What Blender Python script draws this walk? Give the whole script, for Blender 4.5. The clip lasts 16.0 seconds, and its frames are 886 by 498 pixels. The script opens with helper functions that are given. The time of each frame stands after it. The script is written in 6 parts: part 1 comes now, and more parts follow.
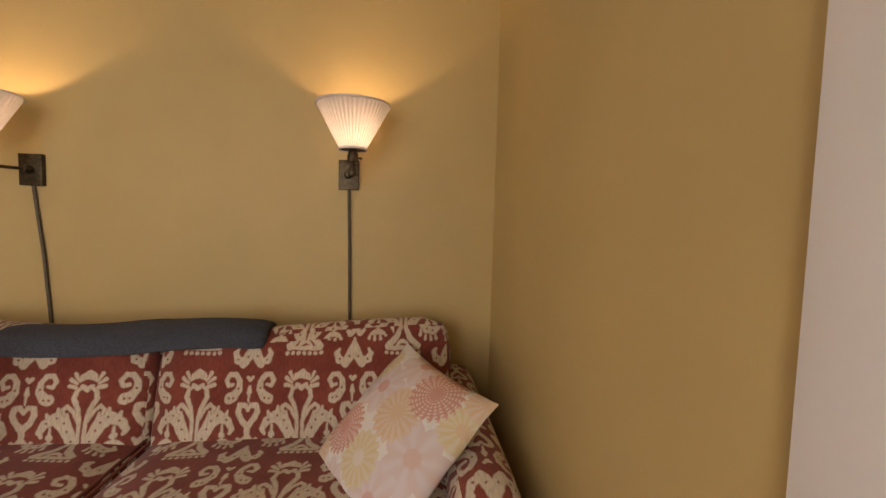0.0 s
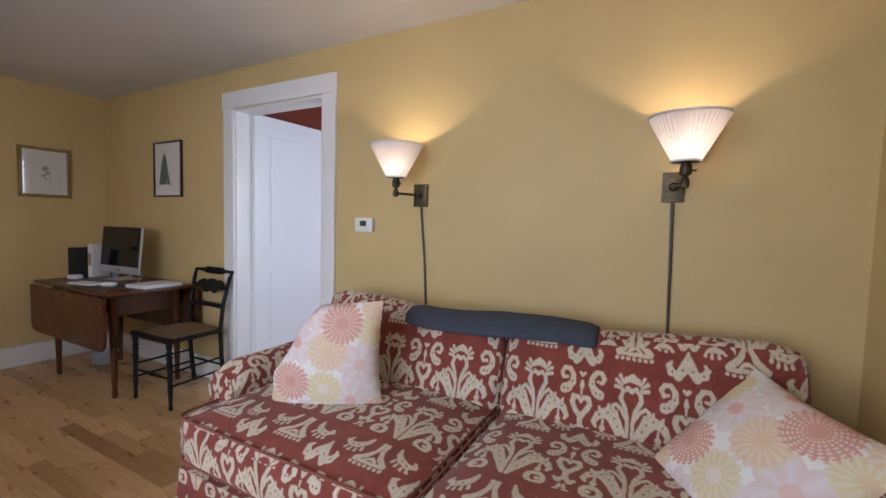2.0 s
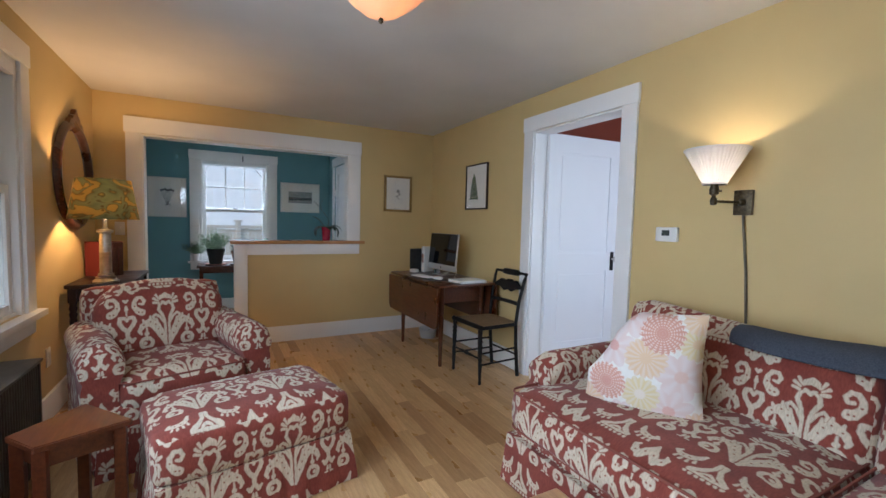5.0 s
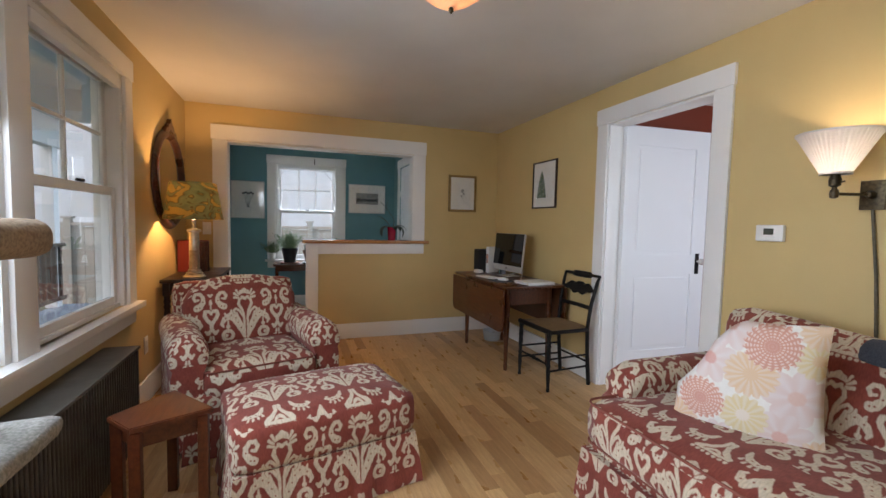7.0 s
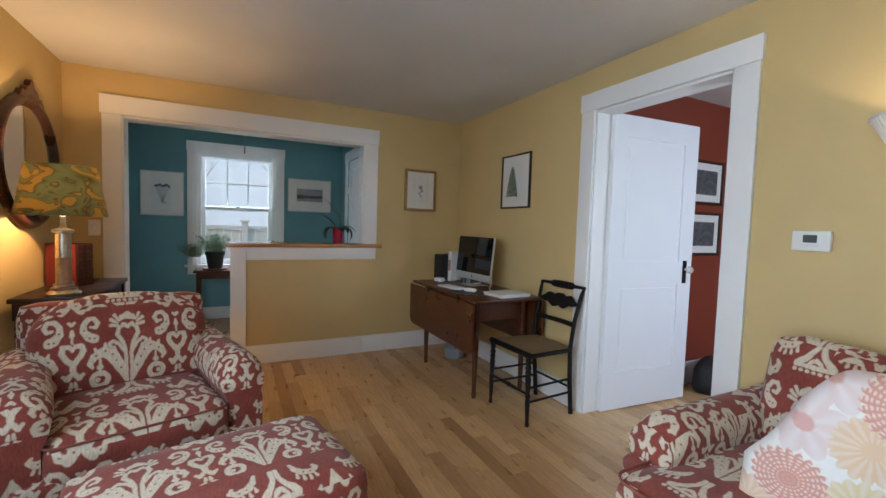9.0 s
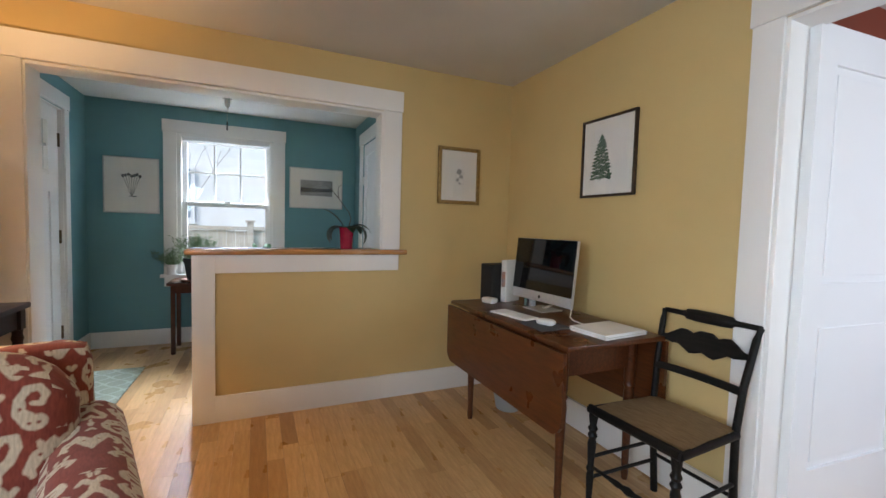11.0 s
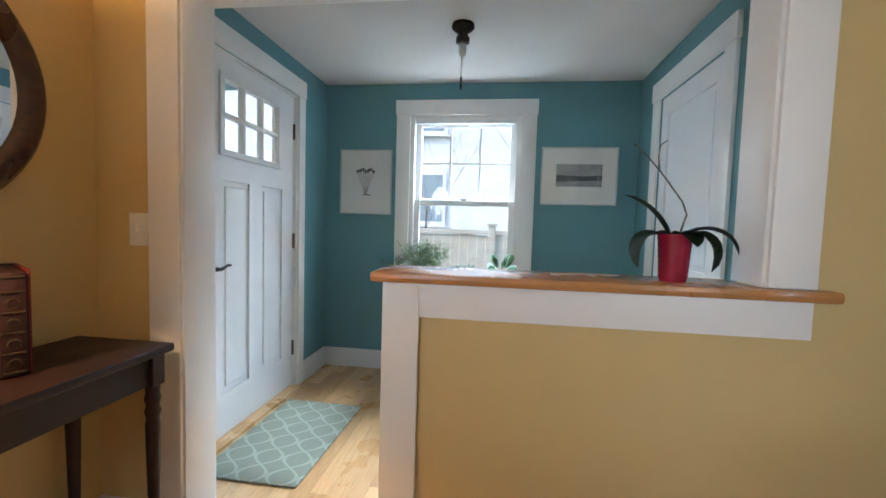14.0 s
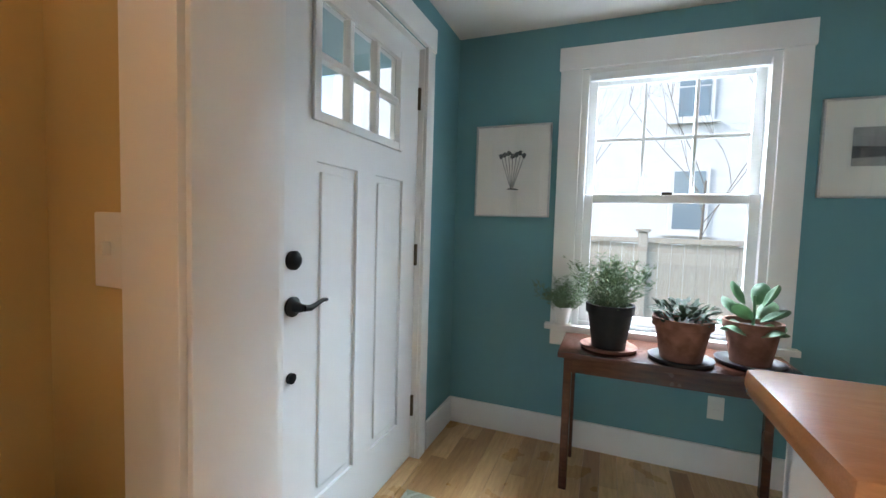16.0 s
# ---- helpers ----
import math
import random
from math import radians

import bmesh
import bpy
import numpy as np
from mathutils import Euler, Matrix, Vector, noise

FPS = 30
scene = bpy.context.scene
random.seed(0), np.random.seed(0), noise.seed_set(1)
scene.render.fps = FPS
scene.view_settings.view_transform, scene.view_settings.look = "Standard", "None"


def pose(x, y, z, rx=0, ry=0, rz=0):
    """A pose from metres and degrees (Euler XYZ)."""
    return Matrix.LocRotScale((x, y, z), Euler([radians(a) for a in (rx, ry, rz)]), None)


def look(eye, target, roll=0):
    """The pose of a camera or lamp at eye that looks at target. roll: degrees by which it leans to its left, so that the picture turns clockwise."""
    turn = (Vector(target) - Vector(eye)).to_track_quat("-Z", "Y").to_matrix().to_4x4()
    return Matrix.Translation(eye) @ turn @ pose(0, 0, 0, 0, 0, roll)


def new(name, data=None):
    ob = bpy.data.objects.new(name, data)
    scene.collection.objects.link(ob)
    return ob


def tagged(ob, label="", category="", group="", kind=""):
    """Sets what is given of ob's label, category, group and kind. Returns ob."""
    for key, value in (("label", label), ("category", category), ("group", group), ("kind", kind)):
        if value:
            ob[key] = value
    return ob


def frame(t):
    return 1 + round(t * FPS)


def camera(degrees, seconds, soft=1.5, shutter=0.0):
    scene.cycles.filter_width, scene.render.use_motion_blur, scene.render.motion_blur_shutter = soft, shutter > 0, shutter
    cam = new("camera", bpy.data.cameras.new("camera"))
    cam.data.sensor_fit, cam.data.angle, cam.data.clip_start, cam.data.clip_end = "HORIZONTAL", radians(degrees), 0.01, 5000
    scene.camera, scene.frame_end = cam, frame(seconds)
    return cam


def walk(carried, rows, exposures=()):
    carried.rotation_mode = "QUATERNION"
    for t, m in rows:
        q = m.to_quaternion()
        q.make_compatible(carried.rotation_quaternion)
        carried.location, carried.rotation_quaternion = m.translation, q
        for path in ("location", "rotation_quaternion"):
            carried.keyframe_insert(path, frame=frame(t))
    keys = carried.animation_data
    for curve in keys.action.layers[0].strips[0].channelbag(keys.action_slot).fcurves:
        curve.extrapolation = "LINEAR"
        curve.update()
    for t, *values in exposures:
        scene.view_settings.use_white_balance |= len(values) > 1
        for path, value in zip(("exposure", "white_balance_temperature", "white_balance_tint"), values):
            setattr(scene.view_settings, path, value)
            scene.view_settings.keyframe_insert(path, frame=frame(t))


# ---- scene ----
cam = camera(93.6, 16.0)
PATH = [
    (0, (-0.381, 0.55, 1.235), (-0.194, 2.541, 1.098), 1.5),
    (0.5, (-0.493, 0.503, 1.24), (-0.638, 2.494, 1.116), 1.8),
    (1, (-0.576, 0.458, 1.232), (-1.019, 2.405, 1.119), 1.7),
    (1.5, (-0.61, 0.408, 1.234), (-1.32, 2.274, 1.115), 1.6),
    (2, (-0.637, 0.358, 1.238), (-1.576, 2.12, 1.118), 1.5),
    (2.5, (-0.665, 0.31, 1.21), (-1.797, 1.956, 1.115), 2.0),
    (3, (-0.684, 0.277, 1.205), (-1.993, 1.787, 1.115), 2.2),
    (3.5, (-0.693, 0.202, 1.22), (-2.141, 1.577, 1.119), 2.0),
    (4, (-0.702, 0.16, 1.22), (-2.279, 1.386, 1.116), 1.9),
    (4.5, (-0.712, 0.114, 1.244), (-2.394, 1.19, 1.126), 1.4),
    (5, (-0.718, 0.051, 1.252), (-2.476, 0.997, 1.13), 1.4),
    (5.2, (-0.719, 0.057, 1.245), (-2.507, 0.947, 1.127), 1.5),
    (6.3, (-0.765, 0.05, 1.238), (-2.665, 0.7, 1.116), 1.3),
    (7.3, (-0.833, 0.061, 1.224), (-2.693, 0.788, 1.107), 1.3),
    (7.5, (-0.866, 0.081, 1.215), (-2.706, 0.856, 1.105), 1.4),
    (8, (-0.973, 0.09, 1.228), (-2.776, 0.951, 1.122), 1.6),
    (8.5, (-1.137, 0.09, 1.24), (-2.919, 0.99, 1.121), 1.6),
    (9, (-1.381, 0.199, 1.236), (-3.163, 1.099, 1.124), 1.8),
    (9.2, (-1.482, 0.218, 1.235), (-3.26, 1.127, 1.127), 2.0),
    (11.3, (-2.65, 0.575, 1.204), (-4.493, 1.345, 1.096), 1.5),
    (11.5, (-2.749, 0.607, 1.201), (-4.611, 1.33, 1.095), 1.6),
    (12, (-3.007, 0.679, 1.168), (-4.924, 1.238, 1.063), 1.7),
    (12.5, (-3.232, 0.669, 1.156), (-5.2, 1.009, 1.046), 1.7),
    (13, (-3.487, 0.628, 1.188), (-5.481, 0.734, 1.077), 1.8),
    (13.5, (-3.756, 0.594, 1.188), (-5.751, 0.502, 1.075), 1.8),
    (14, (-4.001, 0.547, 1.192), (-5.98, 0.281, 1.071), 1.7),
    (14.5, (-4.251, 0.423, 1.208), (-6.205, 0.011, 1.092), 1.7),
    (15, (-4.508, 0.305, 1.203), (-6.428, -0.245, 1.084), 1.6),
    (15.5, (-4.711, 0.159, 1.195), (-6.597, -0.497, 1.077), 1.6),
    (16, (-4.922, -0.02, 1.194), (-6.779, -0.755, 1.077), 1.7),
]
# the phone's exposure opens up towards the darker entry; its white balance starts warm
EXPOSURES = [
    (0, 0.83, 9200, 31), (0.5, 1.18, 6500, 18), (1.5, 1.20, 6200, 23), (5, 1.30, 5800, 14), (6.3, 1.30, 6100, 15), (7.5, 1.28, 6600, 18), (8.2, 1.30, 6350, 14), (9, 1.38, 5950, 11),
    (11.5, 1.90, 6450, 14), (12.5, 2.06, 6350, 14), (14, 2.02, 6050, 12), (16, 2.02, 6350, 13),
]
walk(cam, [(t, look(eye, target, roll)) for t, eye, target, roll in PATH], EXPOSURES)


# ---- world, sun, exposure ----
world = bpy.data.worlds.new("overcast_sky")
scene.world = world
world.use_nodes = True
wn = world.node_tree
sky = wn.nodes.new("ShaderNodeTexSky")
sky.sky_type, sky.sun_disc = "NISHITA", False
sky.sun_elevation, sky.sun_rotation = radians(38), radians(149)
sky.air_density, sky.dust_density = 1.2, 1.0
wn.links.new(sky.outputs[0], wn.nodes["Background"].inputs[0])
wn.nodes["Background"].inputs[1].default_value = 0.12

sun = new("sun", bpy.data.lights.new("sun", "SUN"))
sun.data.energy, sun.data.angle, sun.data.color = 0.8, radians(20), (1.0, 0.97, 0.92)
sun.matrix_world = look((6, -10, 9), (0, 0, 0))


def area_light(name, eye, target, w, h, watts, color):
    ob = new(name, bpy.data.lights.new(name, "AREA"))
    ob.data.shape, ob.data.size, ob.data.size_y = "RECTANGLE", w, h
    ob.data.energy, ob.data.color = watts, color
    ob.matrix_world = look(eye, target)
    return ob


def bulb(name, at, watts, color, radius=0.03):
    ob = new(name, bpy.data.lights.new(name, "POINT"))
    ob.data.energy, ob.data.color, ob.data.shadow_soft_size = watts, color, radius
    ob.location = at
    return ob


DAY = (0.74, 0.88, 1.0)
WARM = (1.0, 0.72, 0.42)
# area lamps stand in for the sky: in two of the south windows and the red room's window, and an added fill lamp outside
# over the head of the entry window
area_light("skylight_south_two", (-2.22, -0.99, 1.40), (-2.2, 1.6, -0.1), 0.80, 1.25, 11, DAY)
# lamp in the unseen third window, added to brighten the sofa
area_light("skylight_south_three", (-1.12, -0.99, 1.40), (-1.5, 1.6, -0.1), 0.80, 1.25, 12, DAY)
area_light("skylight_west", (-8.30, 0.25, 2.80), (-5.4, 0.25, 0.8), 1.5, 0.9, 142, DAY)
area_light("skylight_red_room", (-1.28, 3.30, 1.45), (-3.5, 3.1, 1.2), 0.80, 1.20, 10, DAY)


# ---- node helpers ----
class Ex:
    """A value in a shader tree, for writing formulas."""

    def __init__(self, nt, sock):
        self.nt, self.sock = nt, sock

    def op(self, kind, *others):
        n = self.nt.nodes.new("ShaderNodeMath")
        n.operation = kind
        for k, o in enumerate((self, *others)):
            if isinstance(o, Ex):
                self.nt.links.new(o.sock, n.inputs[k])
            else:
                n.inputs[k].default_value = o
        return Ex(self.nt, n.outputs[0])

    def __add__(self, o): return self.op("ADD", o)
    def __sub__(self, o): return self.op("SUBTRACT", o)
    def __mul__(self, o): return self.op("MULTIPLY", o)
    def abs(self): return self.op("ABSOLUTE")
    def frac(self): return self.op("FRACT")
    def min(self, o): return self.op("MINIMUM", o)
    def max(self, o): return self.op("MAXIMUM", o)


def mat(name, color=(0.5, 0.5, 0.5), rough=0.5, metal=0.0, spec=0.5):
    m = bpy.data.materials.new(name)
    m.use_nodes = True
    b = m.node_tree.nodes["Principled BSDF"]
    b.inputs["Base Color"].default_value = (*color, 1)
    b.inputs["Roughness"].default_value = rough
    b.inputs["Metallic"].default_value = metal
    b.inputs["Specular IOR Level"].default_value = spec
    return m


def parts_of(m):
    return m.node_tree, m.node_tree.nodes["Principled BSDF"]


def tex(nt, kind, scale, coord="Object", stretch=(1, 1, 1), **inputs):
    tc = nt.nodes.new("ShaderNodeTexCoord")
    mp = nt.nodes.new("ShaderNodeMapping")
    mp.inputs["Scale"].default_value = stretch
    nt.links.new(tc.outputs[coord], mp.inputs[0])
    n = nt.nodes.new(kind)
    nt.links.new(mp.outputs[0], n.inputs["Vector"])
    n.inputs["Scale"].default_value = scale
    for k, v in inputs.items():
        n.inputs[k.replace("_", " ")].default_value = v
    return n


def ramp(nt, src, stops):
    r = nt.nodes.new("ShaderNodeValToRGB")
    e = r.color_ramp.elements
    while len(e) < len(stops):
        e.new(0.5)
    for el, (p, c) in zip(e, stops):
        el.position, el.color = p, (*c, 1)
    nt.links.new(src, r.inputs[0])
    return r.outputs[0]


def mixc(nt, fac, a, b, mode="MIX"):
    n = nt.nodes.new("ShaderNodeMix")
    n.data_type, n.blend_type = "RGBA", mode
    for sock, v in ((n.inputs[0], fac), (n.inputs[6], a), (n.inputs[7], b)):
        if isinstance(v, bpy.types.NodeSocket):
            nt.links.new(v, sock)
        elif isinstance(v, tuple):
            sock.default_value = (*v, 1)
        else:
            sock.default_value = v
    return n.outputs[2]


def bump(m, src, strength, dist=0.002):
    nt, b = parts_of(m)
    n = nt.nodes.new("ShaderNodeBump")
    n.inputs["Strength"].default_value, n.inputs["Distance"].default_value = strength, dist
    nt.links.new(src, n.inputs["Height"])
    if b.inputs["Normal"].links:
        nt.links.new(b.inputs["Normal"].links[0].from_socket, n.inputs["Normal"])
    nt.links.new(n.outputs[0], b.inputs["Normal"])


def painted(name, color, rough=0.6, vary=0.05, grain=260, strength=0.12):
    """Rolled wall paint: fine orange-peel relief and faint broad unevenness."""
    m = mat(name, color, rough, spec=0.35)
    nt, b = parts_of(m)
    big = tex(nt, "ShaderNodeTexNoise", 1.7, Detail=4.0)
    lo = tuple(c * (1 - vary) for c in color)
    hi = tuple(min(1, c * (1 + vary)) for c in color)
    nt.links.new(ramp(nt, big.outputs[0], [(0.3, lo), (0.7, hi)]), b.inputs["Base Color"])
    bump(m, tex(nt, "ShaderNodeTexNoise", grain, Detail=2.0).outputs[0], strength, 0.0012)
    bump(m, tex(nt, "ShaderNodeTexNoise", 3.0, Detail=2.0).outputs[0], 0.12, 0.01)
    return m


def wood(name, dark, light, rough=0.35, along=(1, 9, 9), scale=7.0, per="none"):
    m = mat(name, light, rough)
    nt, b = parts_of(m)
    n1 = tex(nt, "ShaderNodeTexNoise", scale, stretch=along, Detail=6.0, Roughness=0.55, Distortion=0.15)
    n2 = tex(nt, "ShaderNodeTexNoise", scale * 6, stretch=along, Detail=2.0)
    col = ramp(nt, n1.outputs[0], [(0.32, dark), (0.68, light)])
    fine = ramp(nt, n2.outputs[0], [(0.3, (0.72, 0.72, 0.72)), (0.6, (1, 1, 1))])
    col = mixc(nt, 0.35, col, fine, "MULTIPLY")
    if per != "none":
        if per == "object":
            info = nt.nodes.new("ShaderNodeObjectInfo").outputs["Random"]
        else:
            info = nt.nodes.new("ShaderNodeNewGeometry").outputs["Random Per Island"]
        tone = ramp(nt, info, [(0.0, (0.58, 0.48, 0.39)), (0.13, (0.82, 0.75, 0.67)), (0.55, (1.02, 1.0, 0.97)), (1.0, (1.16, 1.16, 1.13))])
        col = mixc(nt, 1.0, col, tone, "MULTIPLY")
    nt.links.new(col, b.inputs["Base Color"])
    rr = tex(nt, "ShaderNodeTexNoise", 4.0, Detail=3.0)
    nt.links.new(ramp(nt, rr.outputs[0], [(0.3, (rough * 0.8,) * 3), (0.7, (min(1, rough * 1.3),) * 3)]), b.inputs["Roughness"])
    bump(m, n2.outputs[0], 0.12, 0.001)
    return m


def ikat(name):
    """Red cotton with a cream scroll, leaf and flower pattern, mirrored about each stem."""
    m = mat(name, (0.3, 0.06, 0.04), 0.9, spec=0.15)
    nt, b = parts_of(m)
    uv = nt.nodes.new("ShaderNodeUVMap")
    wob = tex(nt, "ShaderNodeTexNoise", 55, coord="UV", Detail=2.0)
    wsub = nt.nodes.new("ShaderNodeVectorMath")
    wsub.operation = "MULTIPLY_ADD"
    nt.links.new(wob.outputs["Color"], wsub.inputs[0])
    wsub.inputs[1].default_value = (0.006, 0.009, 0)
    nt.links.new(uv.outputs[0], wsub.inputs[2])
    sep = nt.nodes.new("ShaderNodeSeparateXYZ")
    nt.links.new(wsub.outputs[0], sep.inputs[0])
    P, TALL = 0.335, 1.45
    X = (Ex(nt, sep.outputs[0]) * (1 / P)).frac()
    u = (X - 0.5).abs()
    w = u * -1.0 + 0.5
    v = (Ex(nt, sep.outputs[1]) * (1 / (P * TALL))).frac() * TALL

    def circle(cx, cy, r, q=u):
        dx, dy = q - cx, v - cy
        return (dx * dx + dy * dy).op("SQRT") - r

    def seg(ax, ay, bx, by, r0, r1, q=u):
        px, py, vx, vy = q - ax, v - ay, bx - ax, by - ay
        h = (px * vx + py * vy) * (1 / (vx * vx + vy * vy))
        h = h.max(0.0).min(1.0)
        dx, dy = px - h * vx, py - h * vy
        return (dx * dx + dy * dy).op("SQRT") - (h * (r1 - r0) + r0)

    def chain(rows, q=u):
        """A stroke through (across, up, half width) stations."""
        out = None
        for (ax, ay, r0), (bx, by, r1) in zip(rows, rows[1:]):
            s = seg(ax, ay, bx, by, r0, r1, q)
            out = s if out is None else out.min(s)
        return out

    shapes = [
        # palm leaves that spread from the foot of the stem, with a toothed back and a drooping hook
        chain([(0.024, 0.02, 0.016), (0.085, 0.19, 0.048), (0.150, 0.31, 0.056), (0.225, 0.37, 0.048), (0.315, 0.325, 0.034), (0.355, 0.255, 0.022), (0.335, 0.215, 0.012)]),
        seg(0.130, 0.33, 0.135, 0.41, 0.030, 0.008),
        seg(0.205, 0.38, 0.215, 0.455, 0.030, 0.008),
        seg(0.285, 0.36, 0.305, 0.415, 0.026, 0.008),
        # bead and curl hung from the hook
        seg(0.265, 0.29, 0.265, 0.235, 0.006, 0.010),
        circle(0.265, 0.205, 0.026),
        circle(0.268, 0.075, 0.070).abs() - 0.021,
        seg(0.268, 0.135, 0.268, 0.175, 0.020, 0.008),
        circle(0.290, 0.070, 0.020),
        # paired stems with side curls
        chain([(0.022, 0.06, 0.010), (0.028, 0.34, 0.014), (0.048, 0.44, 0.016), (0.098, 0.545, 0.019), (0.085, 0.61, 0.015), (0.050, 0.635, 0.012)]),
        chain([(0.034, 0.33, 0.010), (0.085, 0.43, 0.014), (0.140, 0.475, 0.015), (0.178, 0.445, 0.013), (0.160, 0.405, 0.012)]),
        # flower head with its rays
        seg(0.0, 0.625, 0.045, 0.655, 0.022, 0.014),
        chain([(0.0, 0.755, 0.038), (0.045, 0.735, 0.028), (0.075, 0.700, 0.010)]),
        seg(0.095, 0.640, 0.155, 0.655, 0.013, 0.015),
        seg(0.095, 0.675, 0.150, 0.715, 0.008, 0.015),
        seg(0.085, 0.705, 0.118, 0.765, 0.008, 0.014),
        # bell with a beaded hem
        chain([(0.022, 1.31, 0.020), (0.026, 1.20, 0.018), (0.068, 1.10, 0.024), (0.150, 1.015, 0.030)]),
        seg(0.0, 0.995, 0.160, 0.995, 0.018, 0.015),
        chain([(0.0, 1.065, 0.018), (0.038, 1.045, 0.014), (0.070, 1.00, 0.010)]),
        circle(0.0, 0.945, 0.015), circle(0.056, 0.945, 0.015), circle(0.112, 0.945, 0.015), circle(0.168, 0.950, 0.015),
        # tasselled crescent
        chain([(0.165, 1.33, 0.012), (0.190, 1.245, 0.026), (0.245, 1.185, 0.038), (0.325, 1.165, 0.034), (0.385, 1.205, 0.022), (0.365, 1.245, 0.012)]),
        seg(0.190, 1.175, 0.182, 1.125, 0.006, 0.013),
        seg(0.240, 1.13, 0.236, 1.085, 0.006, 0.013),
        seg(0.295, 1.12, 0.298, 1.075, 0.006, 0.013),
        seg(0.345, 1.13, 0.355, 1.09, 0.006, 0.013),
        # winged spear on the other axis
        chain([(0.0, 1.09, 0.008), (0.0, 1.015, 0.036), (0.035, 0.93, 0.044), (0.085, 0.845, 0.034)], w),
        chain([(0.085, 0.865, 0.030), (0.145, 0.885, 0.034), (0.172, 0.945, 0.022), (0.148, 0.985, 0.010)], w),
        # paisley: a scrolled tail over a spotted bulb
        chain([(0.165, 0.655, 0.013), (0.205, 0.645, 0.015), (0.228, 0.695, 0.017), (0.195, 0.750, 0.018), (0.140, 0.745, 0.020), (0.100, 0.685, 0.023), (0.100, 0.610, 0.028), (0.150, 0.545, 0.042), (0.185, 0.530, 0.046)], w),
        # cup, drop, heart and foot between the paisleys
        seg(0.0, 0.700, 0.022, 0.720, 0.016, 0.012, w),
        seg(0.0, 0.640, 0.0, 0.590, 0.008, 0.022, w),
        seg(0.0, 0.590, 0.0, 0.500, 0.010, 0.005, w),
        chain([(0.0, 0.425, 0.012), (0.030, 0.470, 0.018), (0.080, 0.465, 0.022), (0.092, 0.405, 0.022), (0.055, 0.335, 0.022), (0.0, 0.275, 0.026), (0.0, 0.190, 0.020), (0.050, 0.130, 0.024), (0.085, 0.165, 0.013)], w),
        seg(0.018, 0.085, 0.020, 0.045, 0.007, 0.014, w),
        seg(0.030, 0.010, 0.060, 0.0, 0.012, 0.008, w),
    ]
    d = shapes[0]
    for s in shapes[1:]:
        d = d.min(s)
    for cx, cy in ((0.078, 0.17), (0.118, 0.255), (0.152, 0.33), (0.215, 0.375), (0.300, 0.335), (0.0, 0.695), (0.255, 1.185), (0.315, 1.17)):
        d = d.max(circle(cx, cy, 0.014) * -1.0)
    for cx, cy in ((0.045, 0.915), (0.140, 0.888), (0.150, 0.535), (0.192, 0.530), (0.105, 0.625), (0.030, 0.425)):
        d = d.max(circle(cx, cy, 0.014, w) * -1.0)
    soft = nt.nodes.new("ShaderNodeMapRange")
    nt.links.new(d.sock, soft.inputs[0])
    soft.inputs[1].default_value, soft.inputs[2].default_value = -0.002, 0.011
    soft.inputs[3].default_value, soft.inputs[4].default_value = 1.0, 0.0
    weave = tex(nt, "ShaderNodeTexNoise", 190, coord="UV", stretch=(1, 0.25, 1), Detail=2.0)
    fade = tex(nt, "ShaderNodeTexNoise", 9, coord="UV", Detail=3.0)
    red = ramp(nt, fade.outputs[0], [(0.3, (0.205, 0.045, 0.032)), (0.7, (0.275, 0.066, 0.045))])
    cream = ramp(nt, fade.outputs[0], [(0.3, (0.56, 0.475, 0.35)), (0.7, (0.65, 0.56, 0.43))])
    col = mixc(nt, soft.outputs[0], red, cream)
    wv = ramp(nt, weave.outputs[0], [(0.3, (0.80, 0.80, 0.80)), (0.65, (1.06, 1.06, 1.06))])
    nt.links.new(mixc(nt, 1.0, col, wv, "MULTIPLY"), b.inputs["Base Color"])
    b.inputs["Sheen Weight"].default_value = 0.15
    bump(m, weave.outputs[0], 0.25, 0.001)
    bump(m, tex(nt, "ShaderNodeTexNoise", 7, Detail=2.0).outputs[0], 0.35, 0.012)
    return m


# ---- materials ----
WALL_YELLOW = painted("yellow_wall_paint", (0.60, 0.445, 0.20), 0.55)
WALL_TEAL = painted("teal_wall_paint", (0.135, 0.298, 0.330), 0.55)
WALL_RED = painted("terracotta_wall_paint", (0.22, 0.045, 0.022), 0.55)
WALL_GREY = painted("plain_outer_wall", (0.55, 0.55, 0.53), 0.7)
CEILING = painted("ceiling_paint", (0.64, 0.62, 0.59), 0.75)
TRIM = painted("white_trim_paint", (0.80, 0.79, 0.77), 0.32, 0.025, 90, 0.05)
DOOR_WHITE = painted("white_door_paint", (0.80, 0.805, 0.81), 0.30, 0.02, 90, 0.05)
OAK_NEAR = wood("oak_strip_floor", (0.52, 0.315, 0.145), (0.66, 0.435, 0.215), 0.30, per="object")
OAK_FAR = wood("oak_strip_floor_joined", (0.52, 0.315, 0.145), (0.66, 0.435, 0.215), 0.30, per="island")
OAK_CAP = wood("varnished_oak", (0.445, 0.20, 0.066), (0.485, 0.228, 0.08), 0.24, along=(9, 1, 9))
SUBFLOOR = mat("floor_joint_filler", (0.16, 0.09, 0.045), 0.9)
MAHOGANY = wood("dark_mahogany", (0.010, 0.003, 0.0025), (0.022, 0.006, 0.005), 0.45)
WALNUT = wood("brown_walnut", (0.055, 0.0145, 0.004), (0.112, 0.031, 0.008), 0.30)
CHERRY = wood("red_cherry_wood", (0.075, 0.017, 0.006), (0.135, 0.034, 0.011), 0.32)
